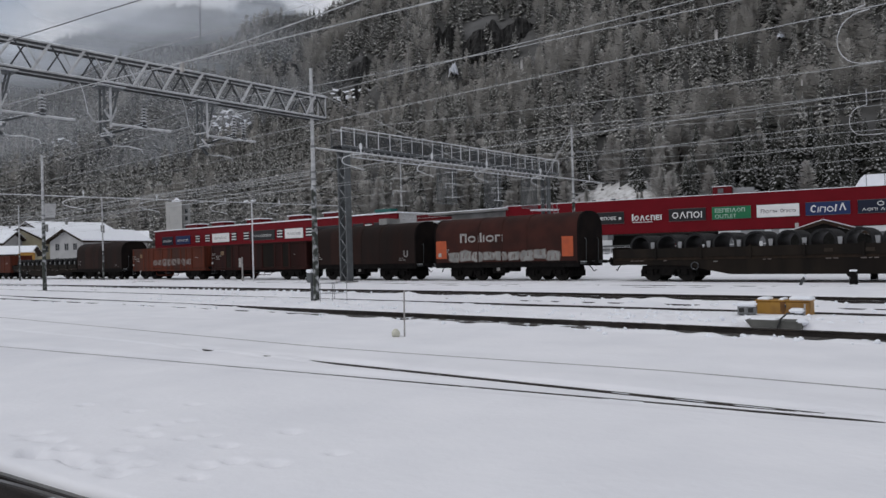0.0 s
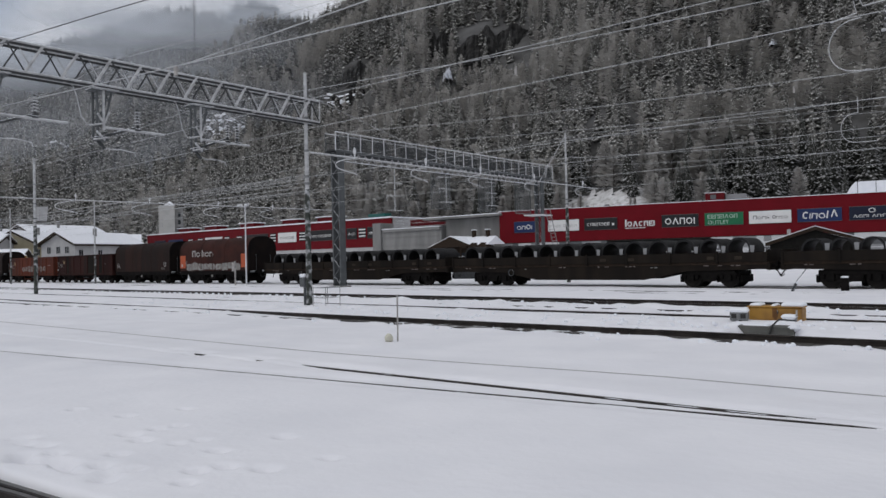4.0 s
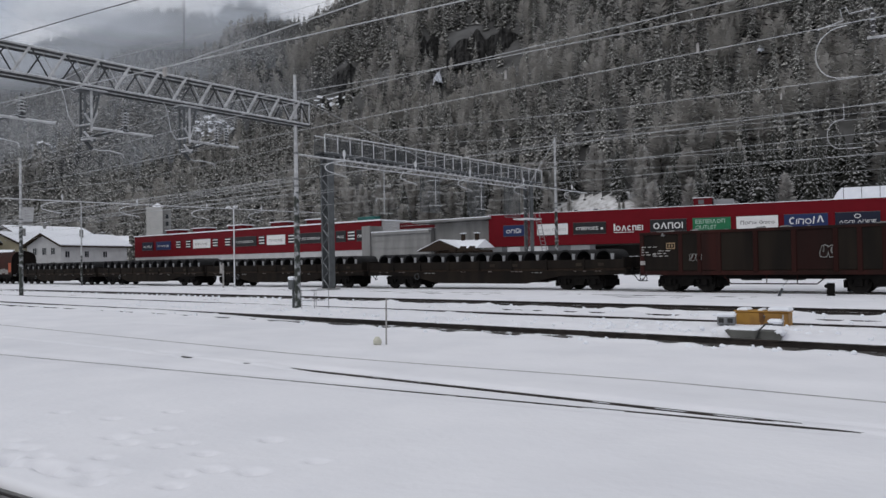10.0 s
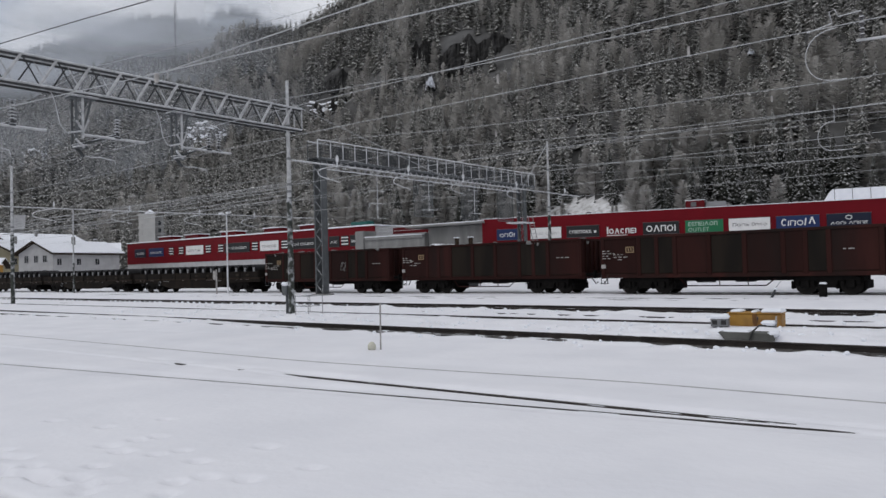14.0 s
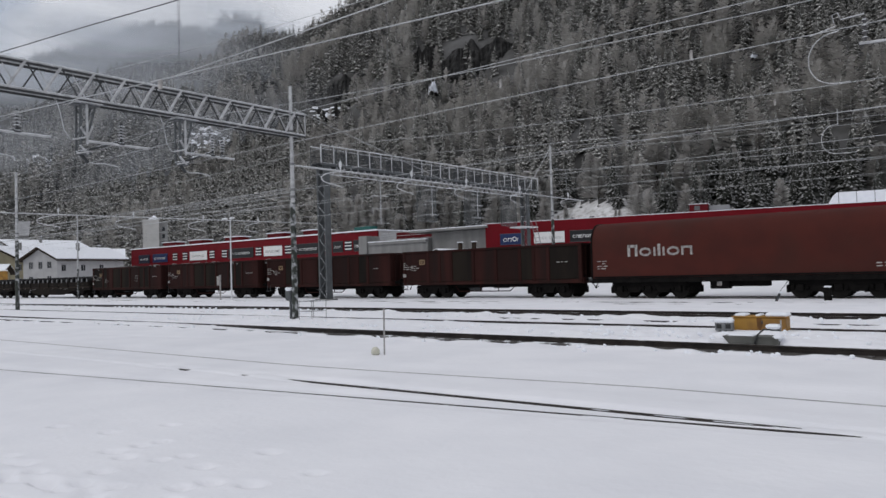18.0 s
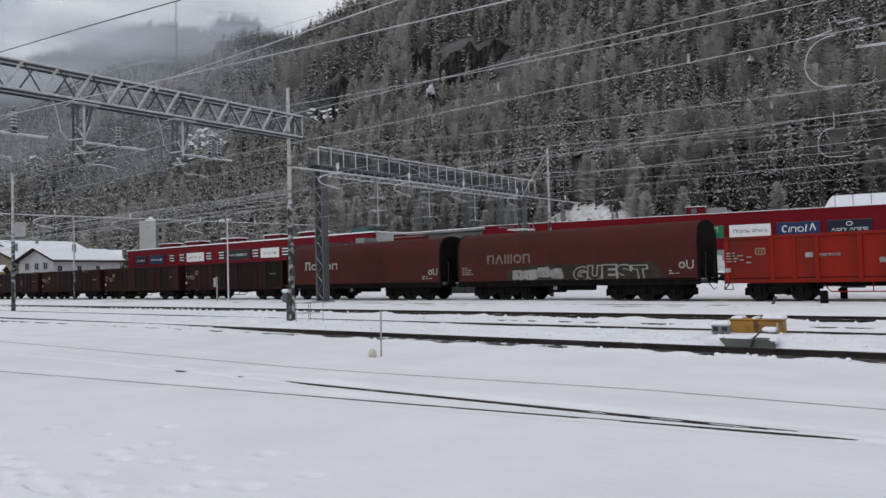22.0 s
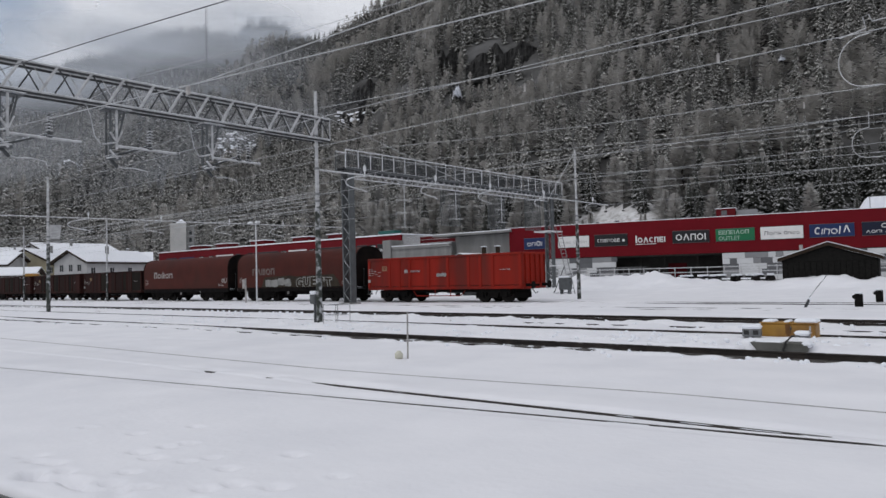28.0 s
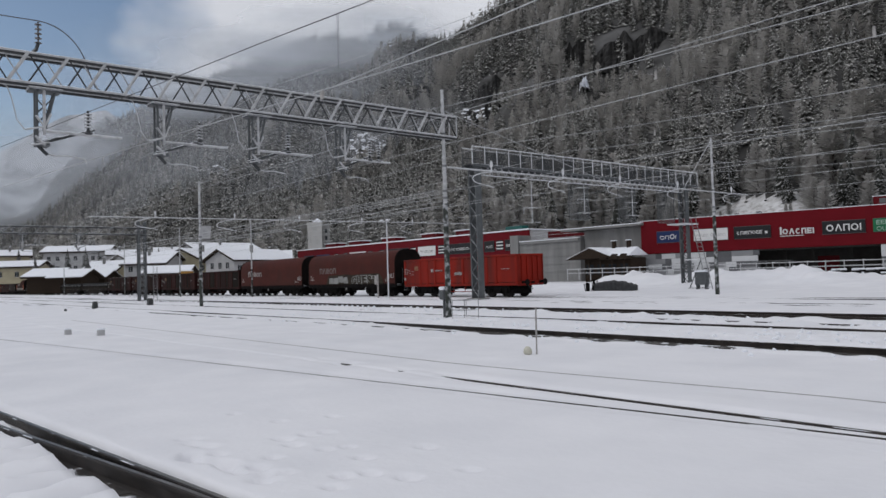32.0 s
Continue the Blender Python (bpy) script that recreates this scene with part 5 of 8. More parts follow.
for y, z in ((41.1, 9.45), (43.3, 9.5)):
    fw = thing("feeder_line", "bare feeder cable strung from mast to mast", "overhead wire", "overhead wires")
    pts = []
    for a, b in zip(SUPPORTS, SUPPORTS[1:]):
        pts += [(a + (b - a) * k / 8, y, hung(a, b, z, 0.8, k / 8)) for k in range(8)]
    part("feeder_wire", Geo().path(pts, 0.010, 5), WIRE, fw)
ct = thing("catenary_cantilever", "rime-covered cantilever arm with an insulator and a swan-necked steady arm", "catenary arm", "overhead line gantries")
pole(ct, 5.2, 16.5, 8.0)
part("bracket_tube", Geo().tube((5.2, 16.5, 5.5), (-1.95, 14.05, 5.36), 0.024, n=8), TRUSS, ct)
part("insulator", insulator((-1.85, 14.0, 5.38), 0.40, 4, 0.06), INSULATOR, ct)
part("clamp_bar", Geo().path([(-1.85, 14.0, 5.84), (-2.2, 14.0, 5.82), (-2.25, 14.0, 5.95), (-2.34, 14.0, 5.93), (-2.30, 14.0, 5.72), (-2.7, 14.0, 5.64)], 0.010, 6), TRUSS, ct)
part("steady_arm", Geo().path([(-2.24 - 0.50 * math.sin(math.pi * k / 14) ** 0.8, 14.0, 5.18 + 0.45 * math.cos(math.pi * k / 14)) for k in range(15)] + [(-2.1, 14.0, 4.73)], 0.008, 6), TRUSS, ct)
c2 = thing("catenary_cantilever", "rime-covered steady arm hanging over a further track", "catenary arm", "overhead line gantries")
part("steady_arm", Geo().path([(-4.2 - 0.48 * math.sin(math.pi * k / 12) ** 0.8, 25.3, 5.45 + 0.46 * math.cos(math.pi * k / 12)) for k in range(13)] + [(-3.7, 25.3, 4.98)], 0.010, 6), TRUSS, c2)
part("hanger", Geo().tube((-4.2, 25.3, 6.4), (-4.2, 25.3, 5.9), 0.012, n=5), WIRE, c2)
sw = thing("stay_wire", "steel stay wire from the gantry mast down to the cross tube", "wire")
part("strand", Geo().tube((MX, MY, 8.1), (RX + 0.4, RY - 10.0, 6.0), 0.012, n=5), WIRE, sw)

# ---- outlet building with the sign band ----
WALL = pose(-63.2, 90.0, 0, 0, 0, 14.376)
hall = thing("outlet_building", "long crimson-clad shopping hall with a band of shop signs", "building", m=WALL)
LEN, TOP, BAND = 78.0, 8.65, 3.85
part("wall", Geo().box((LEN / 2, 0.2, (TOP + BAND) / 2), (LEN, 0.4, TOP - BAND), 0.03).box((0.2, 15.2, (TOP + BAND) / 2), (0.4, 29.6, TOP - BAND), 0.03), FACADE_RED, hall)
part("back_wall", Geo().box((LEN / 2, 30.2, TOP / 2), (LEN, 0.4, TOP)).box((LEN - 0.2, 15.2, TOP / 2), (0.4, 29.6, TOP)), FACADE_RED, hall)
part("roof", Geo().box((LEN / 2, 15.2, TOP - 0.15), (LEN - 0.8, 29.6, 0.2)), SNOW_CAP, hall, "snow-covered flat roof")
part("parapet_cap", Geo().box((LEN / 2, 0.2, TOP + 0.04), (LEN + 0.1, 0.5, 0.08), 0.02), SNOW_CAP, hall)
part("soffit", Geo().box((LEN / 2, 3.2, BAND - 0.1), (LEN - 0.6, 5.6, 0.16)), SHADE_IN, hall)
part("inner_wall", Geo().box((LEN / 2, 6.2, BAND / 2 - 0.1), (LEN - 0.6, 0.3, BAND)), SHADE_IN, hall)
part("ground_slab", Geo().box((LEN / 2, 15.0, -0.02), (LEN, 30.5, 0.3)), CONCRETE, hall)
prng = random.Random(5)
for x0, x1 in ((0.0, 16.2), (30.2, 78.0)):
    for row in range(5):
        x, last = x0, None
        while x < x1 - 0.3:
            w = min(prng.choice((0.9, 1.4, 2.0, 2.8, 3.4)), x1 - x)
            last = prng.choice([m for m in (PANEL_LIGHT, PANEL_LIGHT, PANEL_GREY, PANEL_DARK) if m is not last])
            part("panel", Geo().box((x + w / 2, 0.25 - prng.uniform(0, 0.03), 0.10 + 0.738 * row + 0.369), (w - 0.02, 0.2, 0.722), 0.01), last, hall)
            x += w
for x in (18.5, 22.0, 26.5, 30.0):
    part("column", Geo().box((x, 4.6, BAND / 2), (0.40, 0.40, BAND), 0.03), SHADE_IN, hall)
part("red_door", Geo().box((23.6, 6.0, 1.4), (2.6, 0.1, 2.6), 0.02), FACADE_DARK, hall)
part("roof_hatch", Geo().box((30.8, 1.6, TOP + 0.55), (2.4, 2.2, 1.1), 0.04), FACADE_DARK, hall, "small red roof hut")
part("hatch_glazing", Geo().box((33.4, 1.8, TOP + 0.45), (2.6, 1.6, 0.8), 0.04), PANEL_GREY, hall)
part("hatch_window", Geo().box((30.6, 0.48, TOP + 0.55), (0.7, 0.05, 0.6), 0.01), PANEL_DARK, hall)
part("hatch_roof", Geo().box((30.8, 1.6, TOP + 1.13), (2.6, 2.4, 0.08), 0.02), SNOW_CAP, hall)
part("roof_light", Geo().prism([(0.0, 0.0), (0.9, 1.55), (8.5, 1.55), (8.5, 0.0)], 1, 1.2, 7.0), SNOW_CAP, hall, "snow-covered roof light").location = (46.5, 0, TOP)
for i in range(5):
    part("roof_light_rib", Geo().box((47.6 + i * 2, 1.19, TOP + 0.8), (0.06, 0.04, 1.5)), GREY_STEEL, hall)


def lettering(parent, x0, x1, z0, z1, shapes, material, y=-0.155, name="lettering_shape", bold=0.17, lean=0.0):
    """A row of plain shapes in place of a name: o ring, c open ring, t triangle, n arch, i bar, b block, d dot; capitals stand taller."""
    wide = {"i": 0.32, "d": 0.35, "b": 0.8, "o": 1.0, "c": 0.9, "t": 1.0, "n": 0.85, " ": 0.45}
    total = sum(wide[k.lower()] for k in shapes)
    unit, x = (x1 - x0) / total, x0
    for k in shapes:
        w, h = wide[k.lower()] * unit * 0.86, (z1 - z0) * (1.0 if k.isupper() else 0.74)
        t, cx = min(bold * h, 0.3 * unit), x + wide[k.lower()] * unit / 2
        a, b, k0 = w / 2, h / 2, k.lower()
        g = Geo()

        def bar(px, pz, qx, qz):
            length, ang = math.hypot(qx - px, qz - pz), math.atan2(qx - px, qz - pz)
            g.box((0, 0, 0), (t, 0.02, length), 0.002, pose((px + qx) / 2, 0, (pz + qz) / 2, 0, math.degrees(ang), 0))

        if k0 in "oc":
            ring = [(a * math.cos(2 * math.pi * j / 16) * (1 - t / (2 * a)), b * math.sin(2 * math.pi * j / 16) * (1 - t / (2 * b))) for j in range(17)]
            for p, q in list(zip(ring, ring[1:]))[(2 if k0 == "c" else 0):(14 if k0 == "c" else 16)]:
                bar(*p, *q)
        elif k0 == "t":
            bar(-a + t / 2, -b, 0, b), bar(a - t / 2, -b, 0, b)
        elif k0 == "n":
            bar(-a + t / 2, -b, -a + t / 2, b), bar(a - t / 2, -b, a - t / 2, b), bar(-a + t / 2, b - t / 2, a - t / 2, b - t / 2)
        elif k0 == "i":
            bar(0, -b, 0, b)
        elif k0 == "b":
            bar(-a + t / 2, -b, -a + t / 2, b), bar(-a, b - t / 2, a, b - t / 2), bar(-a, 0, a * 0.8, 0), bar(-a, -b + t / 2, a, -b + t / 2)
        elif k0 == "d":
            g.box((0, 0, -b * 0.2), (w, 0.02, w), 0.004)
        if k0 != " ":
            part(name, g, material, parent).matrix_basis = pose(cx + lean * h * 0.5, y, z0 + b) @ Matrix(((1, 0, lean, 0), (0, 1, 0, 0), (0, 0, 1, 0), (0, 0, 0, 1)))
        x += wide[k0] * unit


def sign_board(wall, x0, x1, z0, z1, tone, bars, label):
    s = thing("sign_board", label, "sign", "signs on the hall", wall)
    pn = part("panel", Geo().box(((x0 + x1) / 2, -0.085, (z0 + z1) / 2), (x1 - x0, 0.11, z1 - z0), 0.015), SIGN[tone], s)
    part("panel_edge", Geo().box(((x0 + x1) / 2, -0.06, z0 - 0.02), (x1 - x0 + 0.06, 0.12, 0.05)).box(((x0 + x1) / 2, -0.06, z1 + 0.02), (x1 - x0 + 0.06, 0.12, 0.05)), GREY_STEEL, pn)
    for a, b, c, d, shapes, t, *lean in bars:
        lettering(s, x0 + a * (x1 - x0), x0 + b * (x1 - x0), z0 + c * (z1 - z0), z0 + d * (z1 - z0), shapes, SIGN[t], lean=lean[0] if lean else 0.0)
    return s


S = [
    (2.4, 5.7, "blue", [(0.1, 0.85, 0.28, 0.72, "onOi", "white", 0.3)], "blue sign with a white emblem"),
    (7.7, 12.3, "white", [(0.08, 0.94, 0.34, 0.62, "ntbc Ocbnn", "pale")], "white sign with faint grey lettering"),
    (13.1, 17.8, "black", [(0.08, 0.78, 0.34, 0.62, "CNIBNOBB", "white"), (0.84, 0.92, 0.36, 0.62, "d", "white")], "black sign with white lettering"),
    (23.9, 28.7, "black", [(0.08, 0.92, 0.2, 0.74, "OTNOI", "white")], "black sign with tall white lettering"),
    (29.5, 34.3, "green", [(0.07, 0.86, 0.54, 0.88, "BBNBITON", "pale_green")], "green outlet sign with pale lettering"),
    (35.0, 40.0, "white", [(0.08, 0.48, 0.34, 0.64, "Nonid", "grey", 0.2), (0.54, 0.92, 0.34, 0.62, "Onico", "grey", 0.2)], "white sign with thin dark script"),
    (40.7, 45.7, "blue", [(0.08, 0.68, 0.22, 0.78, "CinoI", "white", 0.3), (0.74, 0.92, 0.30, 0.86, "T", "white")], "blue sign with white script and emblem"),
    (46.5, 51.4, "navy", [(0.41, 0.59, 0.52, 0.88, "O", "white"), (0.08, 0.92, 0.16, 0.38, "TONI TNINB", "white")], "navy sign with an emblem over lettering"),
]
for x0, x1, tone, bars, label in S:
    sign_board(WALL, x0, x1, 5.38, 6.98, tone, bars, label)
logo = thing("sign_lettering", "white lettering fixed straight to the crimson wall", "sign", "signs on the hall", WALL)
lettering(logo, 18.9, 23.0, 5.62, 6.62, "Iotcnbi", SIGN["white"], bold=0.22)
part("underline", Geo().box((20.3, -0.13, 5.42), (2.8, 0.06, 0.09)), SIGN["white"], logo)


def word(text, size, m, material, parent):
    cu = bpy.data.curves.new("lettering", "FONT")
    cu.body, cu.size, cu.extrude = text, size, 0.01
    tmp = bpy.data.objects.new("tmp", cu)
    me = bpy.data.meshes.new_from_object(tmp)
    bpy.data.objects.remove(tmp)
    me.name = "lettering"
    me.materials.clear()
    ob = part("lettering", me, material, parent)
    ob.matrix_basis = m
    return ob


out = thing("sign_lettering", "white word fixed on the green sign", "sign", "signs on the hall", WALL)
word("OUTLET", 0.72, pose(29.85, -0.16, 5.5, 90), SIGN["pale_green"], out)

# ---- left hall, concrete block and car ramp ----
LW = pose(-189.0, 101.0, 0, 0, 0, 0.4)
lh = thing("outlet_building", "dark crimson hall with shop windows and signs under a snowy roof", "building", m=LW)
part("wall", Geo().box((46, 0.2, 7.25), (92, 0.4, 5.7), 0.03).box((0.2, 14, 5.0), (0.4, 27, 10.2)), FACADE_RED, lh)
part("lower_wall", Geo().box((46, 0.3, 2.2), (92, 0.4, 4.4)).box((46, 28, 5), (92, 0.4, 10)).box((91.8, 14, 5), (0.4, 27, 10)), PLASTER_WHITE, lh)
part("roof", Geo().box((46, 14, 10.1), (92.4, 28.6, 0.25), 0.05), SNOW_CAP, lh, "snow-covered roof")
for i, x in enumerate((17, 29, 44, 60, 72)):
    rh = part("roof_hut", Geo().box((x, 2.5, 10.7), (5.5, 3, 1.0), 0.05), FACADE_DARK, lh)
    part("hut_snow", Geo().box((x, 2.5, 11.28), (6.2, 3.5, 0.18), 0.06), SNOW_CAP, rh)
part("roof_glazing", Geo().box((87, 2.0, 10.65), (4.6, 2.0, 0.8), 0.05), SIGN["teal"], lh, "teal glazed roof light")
for x in (21.5, 26.0, 37.5, 42.5, 55.3, 65.5, 70.5, 78.0, 84.0, 90.0):
    wn_ = part("window", Geo().box((x, -0.03, 7.35), (2.0, 0.08, 2.0), 0.01), GLASS_DARK, lh)
    for z in (6.7, 7.35, 8.0):
        part("glazing_bar", Geo().box((x, -0.09, z), (1.9, 0.04, 0.22)), SIGN["white"], wn_)
for x0, x1, tone, n in ((4.0, 9.5, "navy", 7), (11.0, 18.0, "blue", 8), (28.2, 35.5, "white", 5), (44.0, 53.5, "black", 7), (57.2, 63.5, "white", 6), (66.8, 76.0, "black", 7), (79.5, 82.5, "black", 3), (85.5, 89.0, "black", 8)):
    sign_board(LW, x0, x1, 6.2, 8.35, tone, [(0.12, 0.88, 0.34, 0.66, ("bonticob" * 2)[n % 4:n % 4 + n], "grey" if tone == "white" else "white")], tone + " shop sign on the hall wall")

cb = thing("concrete_building", "bare grey concrete block with a flat snowy roof", "building")
part("wall", Geo().box((-69.0, 103.2, 4.0), (11.6, 24, 8.1), 0.06), CONCRETE, cb)
part("roof_slab", Geo().box((-70.5, 102.6, 8.25), (15.5, 26.5, 0.3), 0.05), CONCRETE, cb)
part("roof_snow", Geo().box((-70.5, 102.6, 8.46), (15.3, 26.3, 0.14), 0.04), SNOW_CAP, cb)
part("ramp_wall", Geo().box((-82.7, 93.0, 3.6), (15.6, 5.5, 7.3), 0.06), CONCRETE, cb)
for z in (1.6, 2.9, 4.2, 5.5):
    part("joint_rib", Geo().box((-82.7, 90.22, z), (15.4, 0.06, 0.07)), CONCRETE, cb)
part("ramp_beam", Geo().box((-81.5, 90.1, 6.75), (13.0, 0.5, 0.45), 0.05), CONCRETE, cb)
part("ramp_snow", Geo().box((-81.5, 90.6, 7.04), (13.2, 1.6, 0.12), 0.04), SNOW_CAP, cb)
part("corner_block", Geo().box((-89.4, 91.6, 4.1), (2.0, 3.4, 8.2), 0.06), CONCRETE, cb)
rl = part("red_parapet", Geo().box((-80.0, 99.0, 8.35), (19.0, 0.3, 1.3), 0.03), FACADE_DARK, cb)
for z in (7.6, 8.2, 8.8):
    part("parapet_rail", Geo().tube((-90.0, 95.5, z), (-73.0, 95.5, z), 0.035, n=6), GALV, rl)

tw = thing("stair_tower", "slim white concrete stair tower with a small pyramid cap", "tower", m=pose(-184.0, 104.0, 0, 0, 0, 60.5))
part("shaft", Geo().box((0, 0, 9.0), (4.1, 4.1, 18.0), 0.08), TOWER_WALL, tw)
part("cap", Geo().add([(-0.6, -2.1, 18), (2.2, -2.1, 18), (2.2, 2.1, 18), (-0.6, 2.1, 18), (0.8, 0, 19.3)],
                      [(0, 1, 4), (1, 2, 4), (2, 3, 4), (3, 0, 4), (3, 2, 1, 0)]), SNOW_CAP, tw)
part("side_block", Geo().box((3.15, 0.6, 8.7), (2.2, 2.8, 17.4), 0.06), CONCRETE, tw)
for z in (11.5, 13.5, 15.5):
    part("slit_window", Geo().box((3.2, -0.82, z), (0.7, 0.06, 1.1), 0.01), GLASS_DARK, tw)
t2 = thing("church_tower", "slender pale tower with a white belfry behind the houses", "tower", m=pose(-233.0, 91.0, 0, 0, 0, 68.7))
part("shaft", Geo().box((0, 0, 8.0), (2.5, 2.5, 16.0), 0.05), CONCRETE, t2)
part("belfry", Geo().prism([(-1.35, 16.0), (1.35, 16.0), (1.7, 20.3), (-1.7, 20.3)], 1, -1.5, 1.5), PLASTER_WHITE, t2)

# ---- chalet and hut ----


def gable_house(name, label, x, y, turn, w, d, h, pitch, wall, roof_over=0.6, windows=(), base=0.0, balcony=False, roof_label="snow-covered gable roof", side=()):
    """A house with its gable towards -y in its own space; windows are x, z, width, height on the gable."""
    ho = thing(name, label, "house", "houses of the village", pose(x, y, base, 0, 0, turn))
    rise = w / 2 * pitch
    part("wall", Geo().prism([(-w / 2, 0), (w / 2, 0), (w / 2, h), (0, h + rise), (-w / 2, h)], 1, 0, d), wall, ho)
    # house roofs get a thicker dark edge that draws the shadowed eaves
    o, th = roof_over, 0.28 if name == "wooden_hut" else 0.42
    for sgn in (-1, 1):
        a, b = 0.0, sgn * (w / 2 + o)
        poly = [(a, h + rise + th), (b, h + rise + th - abs(b) * pitch), (b, h + rise - abs(b) * pitch + 0.02), (a, h + rise + 0.02)]
        rf = part("roof", Geo().prism(poly if sgn > 0 else poly[::-1], 1, -o, d + o), DARK_WOOD, ho)
        top = [(p, q + ((0.06 if name == "wooden_hut" else 0.20) if k < 2 else 0.0)) for k, (p, q) in enumerate([(a, h + rise + th), (b, h + rise + th - abs(b) * pitch), (b, h + rise + th + 0.004 - abs(b) * pitch), (a, h + rise + th + 0.004)])]
        part("roof_snow", Geo().prism(top if sgn > 0 else top[::-1], 1, -o + 0.06, d + o - 0.06), SNOW_CAP, rf, roof_label)
    if name == "house":
        part("chimney", Geo().box((w * 0.18, d * 0.45, h + rise + 0.5), (0.6, 0.6, 1.8), 0.04), CONCRETE, ho)
        part("chimney_snow", Geo().box((w * 0.18, d * 0.45, h + rise + 1.45), (0.7, 0.7, 0.14), 0.05), SNOW_CAP, ho)
    for wx, wz, ww, wh in windows:
        wi = part("window", Geo().box((wx, -0.03, wz), (ww, 0.08, wh), 0.01), GLASS_DARK, ho)
        part("window_frame", Geo().box((wx, -0.055, wz + wh / 2 + 0.05), (ww + 0.2, 0.1, 0.1)).box((wx, -0.055, wz - wh / 2 - 0.05), (ww + 0.2, 0.12, 0.1))
             .box((wx - ww / 2 - 0.05, -0.055, wz), (0.1, 0.1, wh)).box((wx + ww / 2 + 0.05, -0.055, wz), (0.1, 0.1, wh)).box((wx, -0.07, wz), (0.07, 0.06, wh)), PLASTER_WHITE, wi)
    for wy, wz, ww, wh in side:
        wi = part("window", Geo().box((w / 2 + 0.03, wy, wz), (0.08, ww, wh), 0.01), GLASS_DARK, ho)
        part("window_frame", Geo().box((w / 2 + 0.055, wy, wz + wh / 2 + 0.05), (0.1, ww + 0.2, 0.1)).box((w / 2 + 0.055, wy, wz - wh / 2 - 0.05), (0.12, ww + 0.2, 0.1))
             .box((w / 2 + 0.07, wy, wz), (0.06, 0.07, wh)), PLASTER_WHITE, wi)
    if balcony:
        bl = part("balcony", Geo().box((0, -0.75, h * 0.58), (w * 0.7, 1.3, 0.18), 0.02), DARK_WOOD, ho)
        for k in range(9):
            part("baluster", Geo().box((-w * 0.33 + k * w * 0.0825, -1.36, h * 0.58 + 0.55), (0.5, 0.06, 0.95), 0.01), DARK_WOOD, bl)
    return ho


hut = gable_house("wooden_hut", "black-stained wooden yard hut with a low snowy gable roof", -13.45, 62.0, 8, 6.6, 7.0, 2.2, 0.33, HUT_WOOD, 0.30)
part("vent", Geo().tube((-2.2, 3.0, 2.4), (-2.2, 3.0, 3.5), 0.14, n=10), PAINT_WHITE, hut, "small white vent pipe")
for k in range(16):
    part("plank", Geo().box((-3.1 + k * 0.41, -0.03, 1.05), (0.37, 0.05, 2.05), 0.01), HUT_WOOD, hut)

ch = thing("timber_chalet", "dark timber chalet with a zigzag snowy eave and two chimneys", "building", m=pose(-66.5, 84.0, 0, 0, 0, 6))
part("wall", Geo().box((1.0, 3.0, 1.7), (7.6, 4.4, 3.4), 0.04), DARK_WOOD, ch)
part("gable_roof", Geo().prism([(-4.6, 3.3), (-0.6, 4.9), (3.0, 3.5)], 1, -1.6, 5.4), DARK_WOOD, ch)
for poly in ([(-4.6, 3.36), (-0.6, 4.96), (-0.6, 5.06), (-4.7, 3.44)], [(-0.6, 4.96), (3.0, 3.56), (3.1, 3.62), (-0.6, 5.06)]):
    part("gable_snow", Geo().prism(poly, 1, -1.3, 5.3), SNOW_CAP, ch)
part("main_roof", Geo().add([(0.2, -0.6, 3.65), (5.3, -0.6, 3.65), (5.0, 2.6, 4.95), (-0.4, 2.6, 4.95), (0.2, 5.5, 3.75), (5.0, 5.5, 3.75)], [(0, 1, 2, 3), (3, 2, 5, 4), (0, 3, 4), (1, 5, 2), (0, 4, 5, 1)]), SNOW_CAP, ch, "snow on the chalet roof")
for k in range(3):
    part("dormer", Geo().prism([(1.0 + k * 1.5, 3.2), (1.75 + k * 1.5, 3.95), (2.5 + k * 1.5, 3.2)], 1, -1.5, 0.6), DARK_WOOD, ch)
for x in (1.2, 3.6):
    part("chimney", Geo().box((x, 2.6, 5.3), (0.5, 0.5, 1.2), 0.03), DARK_WOOD, ch)
    part("chimney_cap", Geo().box((x, 2.6, 5.95), (0.7, 0.7, 0.12), 0.02), SNOW_CAP, ch)
for x in (-1.9, 0.0, 1.9, 3.8):
    part("window", Geo().box((x, 0.77, 1.8), (1.2, 0.08, 1.5), 0.01), GLASS_DARK, ch)
    part("post", Geo().box((x + 0.95, -0.9, 1.6), (0.16, 0.16, 3.4), 0.01), DARK_WOOD, ch)
# plain made-up box in place of a yellow vehicle
ob = thing("vehicle_stand_in", "plain ochre yellow box standing in for a vehicle behind the sheds", "container", m=pose(-142.5, 51.5, 0, 0, 0, -20))
part("body", Geo().box((0, 0, 2.0), (4.7, 2.6, 4.0), 0.08), YELLOW_BOX, ob)
part("snow_cap", Geo().box((0, 0, 4.1), (4.5, 2.7, 0.22), 0.08), SNOW_CAP, ob)

# ---- village ----
def rows_of(n, pitch, *zs):
    return [(1.6 + pitch * k, z, 1.0, 1.3) for z in zs for k in range(n)]


